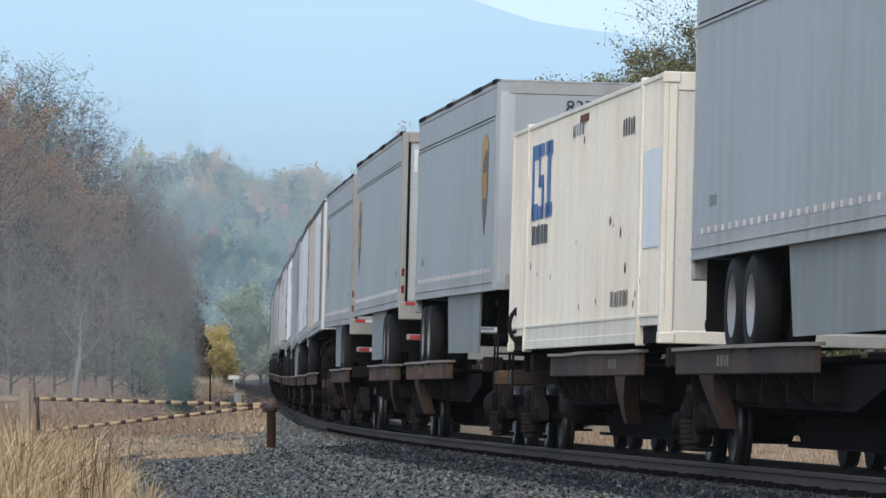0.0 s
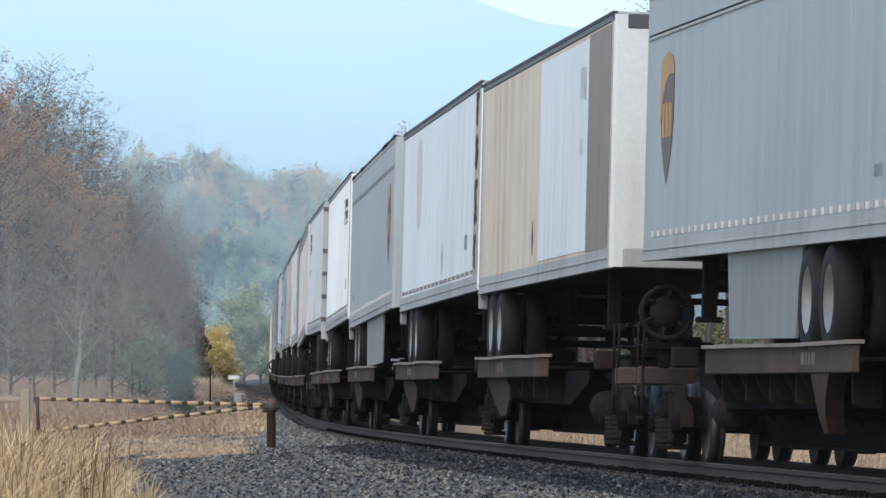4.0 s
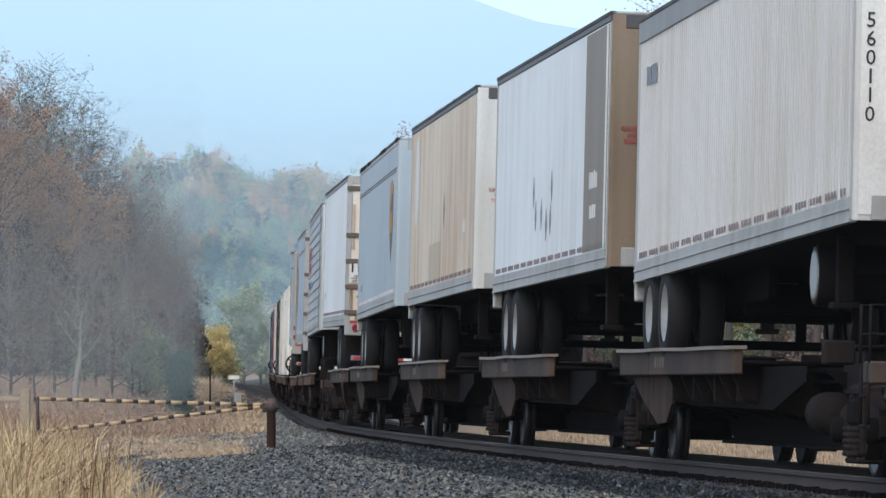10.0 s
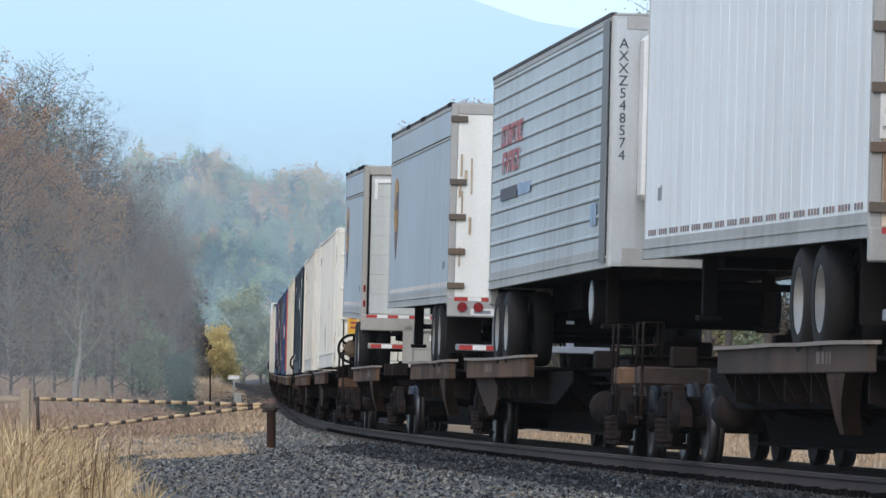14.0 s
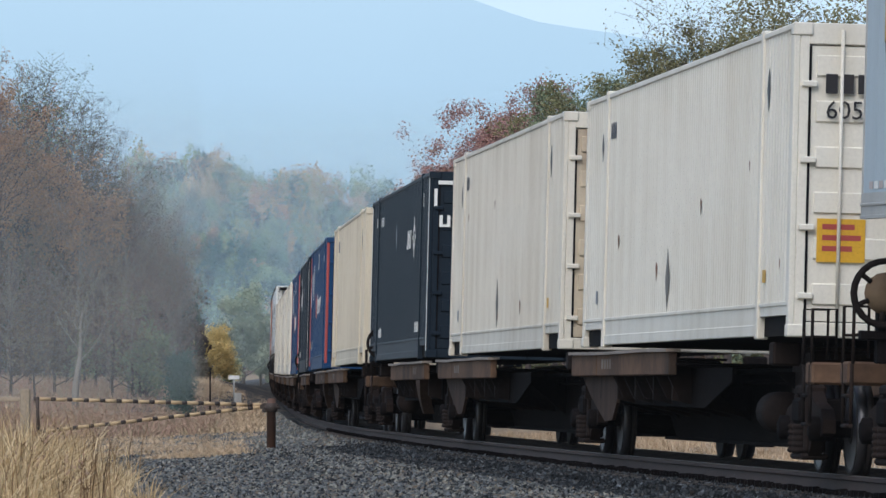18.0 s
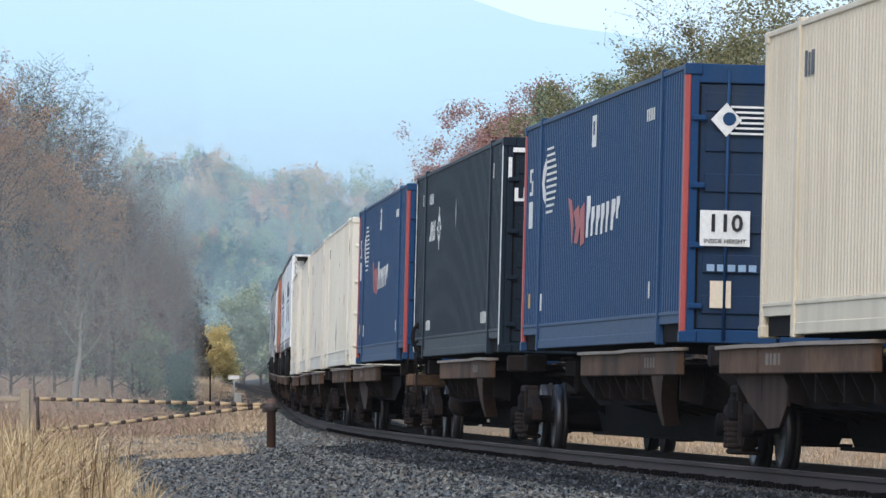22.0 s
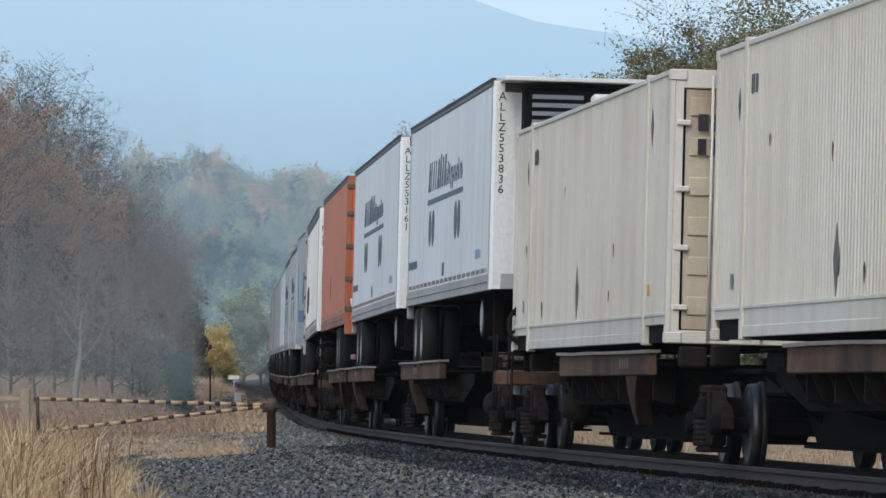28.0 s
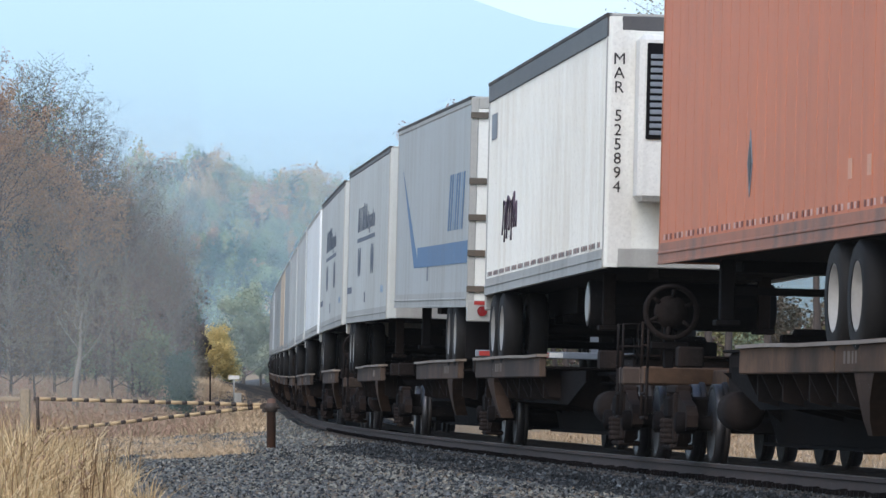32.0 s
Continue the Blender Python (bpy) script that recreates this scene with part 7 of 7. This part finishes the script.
# cream containers
NUM = {18: "60518", 19: "60220", 25: "60511", 26: "60204", 27: "60377", 28: "60190"}
for i, b in CREAM_BOXES.items():
    for k in range(4):
        put(b, "owner_bar", M().box(8.085, 8.09, -1.0 + k * 0.15, -0.89 + k * 0.15, 3.5, 3.68), black_paint, "black bar of an owner's mark")
    if i in (18, 19):
        words(b, "unit_number", NUM[i][:5] if i == 18 else "602", 0.24, black_paint, on_end(8.09, -0.7 if i == 18 else -0.82, 3.34))
    else:
        for k in range(5):
            put(b, "number_bar", M().box(8.085, 8.09, -1.0 + k * 0.13, -0.91 + k * 0.13, 3.25, 3.42), black_paint, "plain figure bar")
    placard(b, -0.6, 1.92, 0.33, mat("placard_grey", rgb("66625c"), 0.6, 0, GRIME, 0.4), -1.285)
    bars(b, -6.3 + 0.5, 3.62, 3, 0.1, 0.07, 0.2, mat("slate_print", rgb("4a4e58")), seed=30 + i, y=-1.285)
    placard(b, -6.55, 3.55, 0.16, black_paint, -1.285)
    placard(b, 6.45, 3.6, 0.2, black_paint, -1.285)
    put(b, "yellow_tag", slab(6.3, 6.5, 1.78, 1.9, -1.285), yellow_paint, "small yellow tag")
    put(b, "black_tag", slab(-6.9, -6.75, 1.75, 1.9, -1.285), grey_paint)
    r_ = random.Random(70 + i)
    for k in range(5):
        x, z, w = r_.uniform(-7.5, 7.5), r_.uniform(1.75, 3.5), r_.uniform(0.02, 0.05)
        put(b, "rust_spot", outline_slab([(x - w, z), (x, z - w * 3), (x + w, z), (x, z + w)], -1.285), mat("rust_spot", RUST, 0.8), "small rust spot")
put(B18, "caution_sign", M().box(8.062, 8.068, -1.05, -0.6, 1.95, 2.35), yellow_paint, "yellow caution sign")
bars_z = [(2.25, 0.3), (2.15, 0.36), (2.05, 0.28)]
for z, w in bars_z:
    put(B18, "caution_line", M().box(8.068, 8.071, -1.0, -1.0 + w, z, z + 0.05), RED_POST)
bars(B21, -6.3 + 0.5, 3.62, 3, 0.14, 0.08, 0.24, mat("slate_print", rgb("4a4e58")), seed=40, y=-1.285)
placard(B21, 6.45, 3.6, 0.2, black_paint, -1.285)

# dark containers
for b in (B20, B23):
    put(b, "white_strip", slab(7.93, 8.06, 1.3, 4.1, -1.3), white_paint, "white corner strip")
    put(b, "white_strip", slab(-8.06, -7.95, 1.3, 4.1, -1.3), white_paint)
    x, z = (2.2, 3.06) if b is B20 else (-5.3, 3.06)
    strokes(b, x, z, 0.5, 0.3, [[(0.3, 0.5, 0, 1), (0, 0.3, 0, 0.22)], [(0, 0.2, 0, 1), (0.2, 0.42, 0.5, 0.95), (0.42, 0.62, 0, 0.8)], [(0, 0.2, 0, 1), (0.2, 0.5, 0, 0.22), (0.5, 0.7, 0, 1)]], white_paint, -1.286, 0.1, label="white logo bar")
    sx_, sz_ = x + 1.95, z + 0.16
    for a in range(4):
        ca, sa = math.cos(a * math.pi / 2), math.sin(a * math.pi / 2)
        arm = [(0.14, -0.10), (0.22, -0.05), (0.46, -0.05), (0.5, 0.0), (0.46, 0.05), (0.22, 0.05), (0.14, 0.10), (0.2, 0.0)]
        put(b, "emblem", outline_slab([(sx_ + (p * ca - q * sa) * 0.85, sz_ + (p * sa + q * ca) * 0.66) for p, q in arm], -1.286), white_paint, "white arm of a star emblem")
    for a in range(4):
        ca, sa = math.cos((a + 0.5) * math.pi / 2), math.sin((a + 0.5) * math.pi / 2)
        put(b, "emblem", outline_slab([(sx_ + p, sz_ + q) for p, q in ((0.26 * ca - 0.1 * sa, 0.2 * sa + 0.08 * ca), (0.26 * ca + 0.1 * sa, 0.2 * sa - 0.08 * ca), (0.2 * ca + 0.1 * sa, 0.14 * sa - 0.08 * ca), (0.2 * ca - 0.1 * sa, 0.14 * sa + 0.08 * ca))][::-1], -1.2865), white_paint)
    bars(b, -5.4, 3.63, 5, 0.06, 0.12, 0.17, mat("slate_white", rgb("c4c9cc")), seed=41, y=-1.286)
    bars(b, -5.6, 1.68, 4, 0.12, 0.1, 0.17, white_paint, seed=42, y=-1.286)
    bars(b, 4.8, 1.68, 5, 0.12, 0.1, 0.17, white_paint, seed=43, y=-1.286)
    bars(b, 6.4, 3.65, 1, 0.10, 0.1, 0.22, white_paint, seed=44, y=-1.286)
    bars(b, -6.75, 3.65, 1, 0.10, 0.1, 0.18, white_paint, seed=45, y=-1.286)
    placard(b, -0.75 if b is B20 else -0.1, 3.35, 0.22, grey_paint, -1.286)
    for k in range(6):
        y0 = -1.14 + k * 0.12
        put(b, "logo_bar", M().box(8.085, 8.09, y0, y0 + 0.05, 3.29, 3.47), white_paint, "white bar of a logo")
        if k % 2 == 0:
            put(b, "logo_bar", M().box(8.085, 8.09, y0 + 0.05, y0 + 0.12, 3.29 + 0.14 * (k > 0), 3.33 + 0.14 * (k > 0)), white_paint)
    put(b, "white_mark", M().box(8.085, 8.09, -1.23, -1.18, 3.6, 3.88), white_paint, "white corner mark")
    put(b, "white_mark", M().box(8.085, 8.09, -1.17, -0.86, 3.95, 4.01), white_paint)
# blue containers
for b in (B22, B24):
    x, z = -0.95, 2.56
    for k, (w, lo, hi) in enumerate(((0.42, -0.02, 1.04), (0.36, 0.0, 0.74), (0.4, 0.0, 0.74), (0.36, 0.0, 0.76), (0.3, 0.02, 0.78), (0.42, 0.04, 0.8), (0.34, 0.3, 0.84))):
        x0 = x + 0.5 * k
        put(b, "logo_bar", outline_slab([(x0, z + lo * 0.46), (x0 + w * 0.5, z + lo * 0.46), (x0 + w * 0.62, z + (lo * 0.6 + hi * 0.4) * 0.46), (x0 + w, z + (lo * 0.4 + hi * 0.6) * 0.46), (x0 + w, z + hi * 0.46), (x0 + w * 0.2, z + hi * 0.46)], -1.286), white_paint, "white bar of a large logo")
    for q in ([(-2.9, 3.08), (-2.5, 3.04), (-2.25, 2.72), (-2.45, 2.5), (-2.6, 2.78)], [(-2.3, 2.9), (-1.75, 2.96), (-1.55, 2.72), (-1.8, 2.5), (-2.2, 2.52), (-2.0, 2.7)], [(-1.6, 2.9), (-1.15, 2.98), (-1.1, 2.5), (-1.5, 2.46)]):
        put(b, "logo_bar", outline_slab(q[::-1], -1.286), RED_POST, "faded red bar of lettering")
    for k in range(11):
        zz = 2.96 + k * 0.079
        lean = 0.45 * math.sin((k + 0.5) / 11 * math.pi)
        put(b, "globe_stripe", slab(-5.45, -4.75 + lean, zz, zz + 0.03, -1.286), white_paint, "white stripe of a globe sign")
    put(b, "globe_disc", outline_slab([(-5.5, 3.08), (-5.46, 3.2), (-5.7, 3.34), (-5.46, 3.5), (-5.5, 3.66), (-5.8, 3.56), (-5.98, 3.36), (-5.8, 3.16)], -1.287), white_paint, "white crescent of a globe sign")
    put(b, "tall_bar", slab(-0.5, -0.08, 3.6, 3.97, -1.286), white_paint, "white upright panel")
    put(b, "tall_bar_mark", slab(-0.36, -0.22, 3.74, 3.9, -1.291), BLUE, "blue mark on the panel")
    put(b, "tall_bar", slab(-7.5, -7.05, 2.82, 3.16, -1.286), white_paint, "white upright panel")
    strokes(b, -7.45, 3.24, 0.5, 0.34, [[(0, 0.3, 0.5, 1), (0.3, 0.7, 0.86, 1), (0.45, 0.75, 0.0, 0.55), (0.0, 0.5, 0.0, 0.14)]], white_paint, -1.286, name="figure_bar", label="white figure-like bar")
    bars(b, 4.75, 3.68, 4, 0.09, 0.09, 0.15, white_paint, seed=48, y=-1.286)
    bars(b, 5.2, 1.75, 1, 0.18, 0.1, 0.2, white_paint, seed=49, y=-1.286)
    bars(b, -5.9, 1.75, 1, 0.18, 0.1, 0.24, white_paint, seed=50, y=-1.286)
    put(b, "yellow_tag", slab(-7.3, -7.15, 1.8, 1.98, -1.286), yellow_paint)
    put(b, "height_sign", M().box(8.085, 8.106, -1.12, -0.6, 2.26, 2.63), white_paint, "white notice with a large number")
    words(b, "height_number", "110", 0.25, black_paint, on_end(8.112, -0.86, 2.49), bold=0.006)
    words(b, "height_text", "INSIDE HEIGHT", 0.065, black_paint, on_end(8.112, -0.86, 2.31))
    dm = [(-0.2, 0), (0, -0.22), (0.2, 0), (0, 0.22)]
    put(b, "diamond_sign", M().rings([[(8.085, -0.87 + a * 0.8, 3.57 + c * 0.8) for a, c in dm], [(8.106, -0.87 + a * 0.8, 3.57 + c * 0.8) for a, c in dm]]), white_paint, "white diamond sign with a blue globe")
    put(b, "diamond_globe", M().lathe((8.107, -0.84, 3.58), [(0, 0.07), (0.004, 0.07)], 18, "x"), BLUE)
    for k in range(6):
        put(b, "sign_stripe", M().box(8.085, 8.106, -0.70 - abs(k - 2.5) * 0.05, -0.46, 3.42 + k * 0.055, 3.442 + k * 0.055), white_paint)
    for k in range(6):
        put(b, "hazard_dash", M().box(7.995, 8.0, -0.95 + k * 0.09, -0.90 + k * 0.09, 4.04, 4.075), yellow_paint, "yellow dash on the header")
    bars_x = -1.04
    for k in range(5):
        put(b, "print_bar", M().box(8.085, 8.09, bars_x + k * 0.11, bars_x + k * 0.11 + 0.08, 2.0, 2.07), pale_blue)
    put(b, "worn_sticker", M().box(8.085, 8.09, -1.0, -0.78, 1.62, 1.9), TAN, "worn tan sticker")

# lettered white trailers: bars, underline, paired ovals
INK = mat("ink_blue", rgb("4d586c"), 0.5, 0, GRIME, 0.2)
for b in (B29, B30, B34, B35):
    for k, (w, tall, gap) in enumerate(((0.34, 1.0, 0.1), (0.16, 1.0, 0.14), (0.16, 1.0, 0.14), (0.16, 1.0, 0.12), (0.34, 1.0, 0.1), (0.3, 1.12, 0.1), (0.26, 1.0, 0.12), (0.34, 1.05, 0.3))):
        x0 = -3.85 + 0.46 * k
        put(b, "logo_bar", outline_slab([(x0, 1.7), (x0 + w, 1.7), (x0 + w * 0.7 + 0.26, 1.7 + 0.45 * tall), (x0 + 0.26, 1.7 + 0.45 * tall)]), INK, "dark slanting bar of a large logo")
    for k, (lo, hi) in enumerate(((0, 0.24), (0, 0.34), (0, 0.3), (-0.09, 0.24), (-0.09, 0.24), (0, 0.24), (0, 0.24), (0, 0.24), (0, 0.32), (0, 0.24), (0, 0.24))):
        x0 = -0.1 + 0.29 * k
        put(b, "logo_bar", slab(x0, x0 + 0.11, 1.7 + lo, 1.7 + hi), INK, "dark bar of a logo")
        if k % 3 != 2:
            put(b, "logo_bar", slab(x0 + 0.11, x0 + 0.22, 1.76 + (k % 2) * 0.1, 1.82 + (k % 2) * 0.1), INK)
    put(b, "underline", slab(-3.9, 3.15, 1.5, 1.575), INK, "dark underline")
    for ox in (-3.3, -2.65, 1.86, 2.48):
        put(b, "oval", outline_slab([(ox + 0.27 * math.cos(a * 0.3927), 1.12 + 0.28 * math.sin(a * 0.3927)) for a in range(16)]), INK, "dark upright oval")
    bars(b, -7.8, 0.56, 10, 0.14, 0.05, 0.13, INK, seed=51)
    bars(b, -0.6, 0.34, 2, 0.14, 0.05, 0.22, INK, seed=52)
    bars(b, 5.7, 0.46, 5, 0.13, 0.05, 0.13, pale_blue, seed=53)
# orange trailer
h31 = at(31)[1] / 2
words(B31, "unit_number", "TYNE540", 0.24, mat("navy_print", rgb("2c3040")), on_end(h31 + 0.012, -0.88, 2.05), label="upright row of dark letters and figures", upright=True)
for k in range(4):
    put(B31, "hazard_stripe", M().rings([[(h31 + 0.006, -1.15 + k * 0.2, 0.25), (h31 + 0.006, -1.05 + k * 0.2, 0.25), (h31 + 0.006, -1.15 + k * 0.2, 0.5), (h31 + 0.006, -1.25 + k * 0.2 if k else -1.2, 0.5)], [(h31 + 0.01, -1.15 + k * 0.2, 0.25), (h31 + 0.01, -1.05 + k * 0.2, 0.25), (h31 + 0.01, -1.15 + k * 0.2, 0.5), (h31 + 0.01, -1.25 + k * 0.2 if k else -1.2, 0.5)]]), black_paint if k % 2 else white_paint, "hazard stripe")
put(B31, "door_plate", end_slab(h31 + 0.006, -1.1, -0.98, 0.78, 0.92), white_paint, "small white plate")
put(B31, "door_plate", end_slab(h31 + 0.006, -0.95, -0.6, 0.75, 1.25), ORANGE, "faded patch on the door")
placard(B31, -1.6, 0.84, 0.33, grey_paint)
placard(B31, -1.6, 0.84, 0.22, black_paint, -1.303)
for x in (4.2, 5.2, 6.3):
    put(B31, "pale_patch", slab(x, x + 0.22, 0.5, 0.68), mat("pale_orange", rgb("d8a084"), 0.6), "small pale patch")
# scribble and square on the second refrigerated trailer
r_ = random.Random(12)
for k in range(6):
    x = -4.9 + k * 0.3
    pts = [(x, -1.305, 0.6 + r_.uniform(0, 0.3)), (x + 0.15, -1.305, 1.1 + r_.uniform(-0.1, 0.2)), (x + 0.4, -1.305, 1.3 - r_.uniform(0, 0.2)), (x + 0.35, -1.305, 0.8)]
    put(B32, "scribble", M().tube(pts, 0.014, 5), mat("dark_violet", rgb("5a4a5c")), "dark scribbled stroke")
put(B32, "logo_bar", slab(-6.8, -6.0, 2.1, 2.45), grey_paint, "small grey logo block")
# blue angled stripe
L33 = at(33)[1] / 2
NAVYP = mat("stripe_blue", rgb("4672a0"), 0.5, 0, GRIME, 0.2)
put(B33, "stripe", outline_slab([(-6.6, 2.25), (-3.4, 0.62), (-2.3, 0.62), (-3.2, 0.95)][::-1]), NAVYP, "blue tapering stripe")
put(B33, "stripe", slab(-2.6, L33 - 0.12, 0.62, 0.94, -1.3005), NAVYP, "blue lower stripe")
for k in range(7):
    put(B33, "logo_bar", outline_slab([(3.9 + k * 0.45, 1.12), (4.15 + k * 0.45, 1.12), (4.5 + k * 0.45, 1.95), (4.25 + k * 0.45, 1.95)]), pale_blue if k % 3 == 2 else NAVYP, "blue logo bar")
bars(B33, -0.4, 0.4, 2, 0.16, 0.06, 0.3, grey_paint, seed=60)


# ---- all that rolls ----
motions()
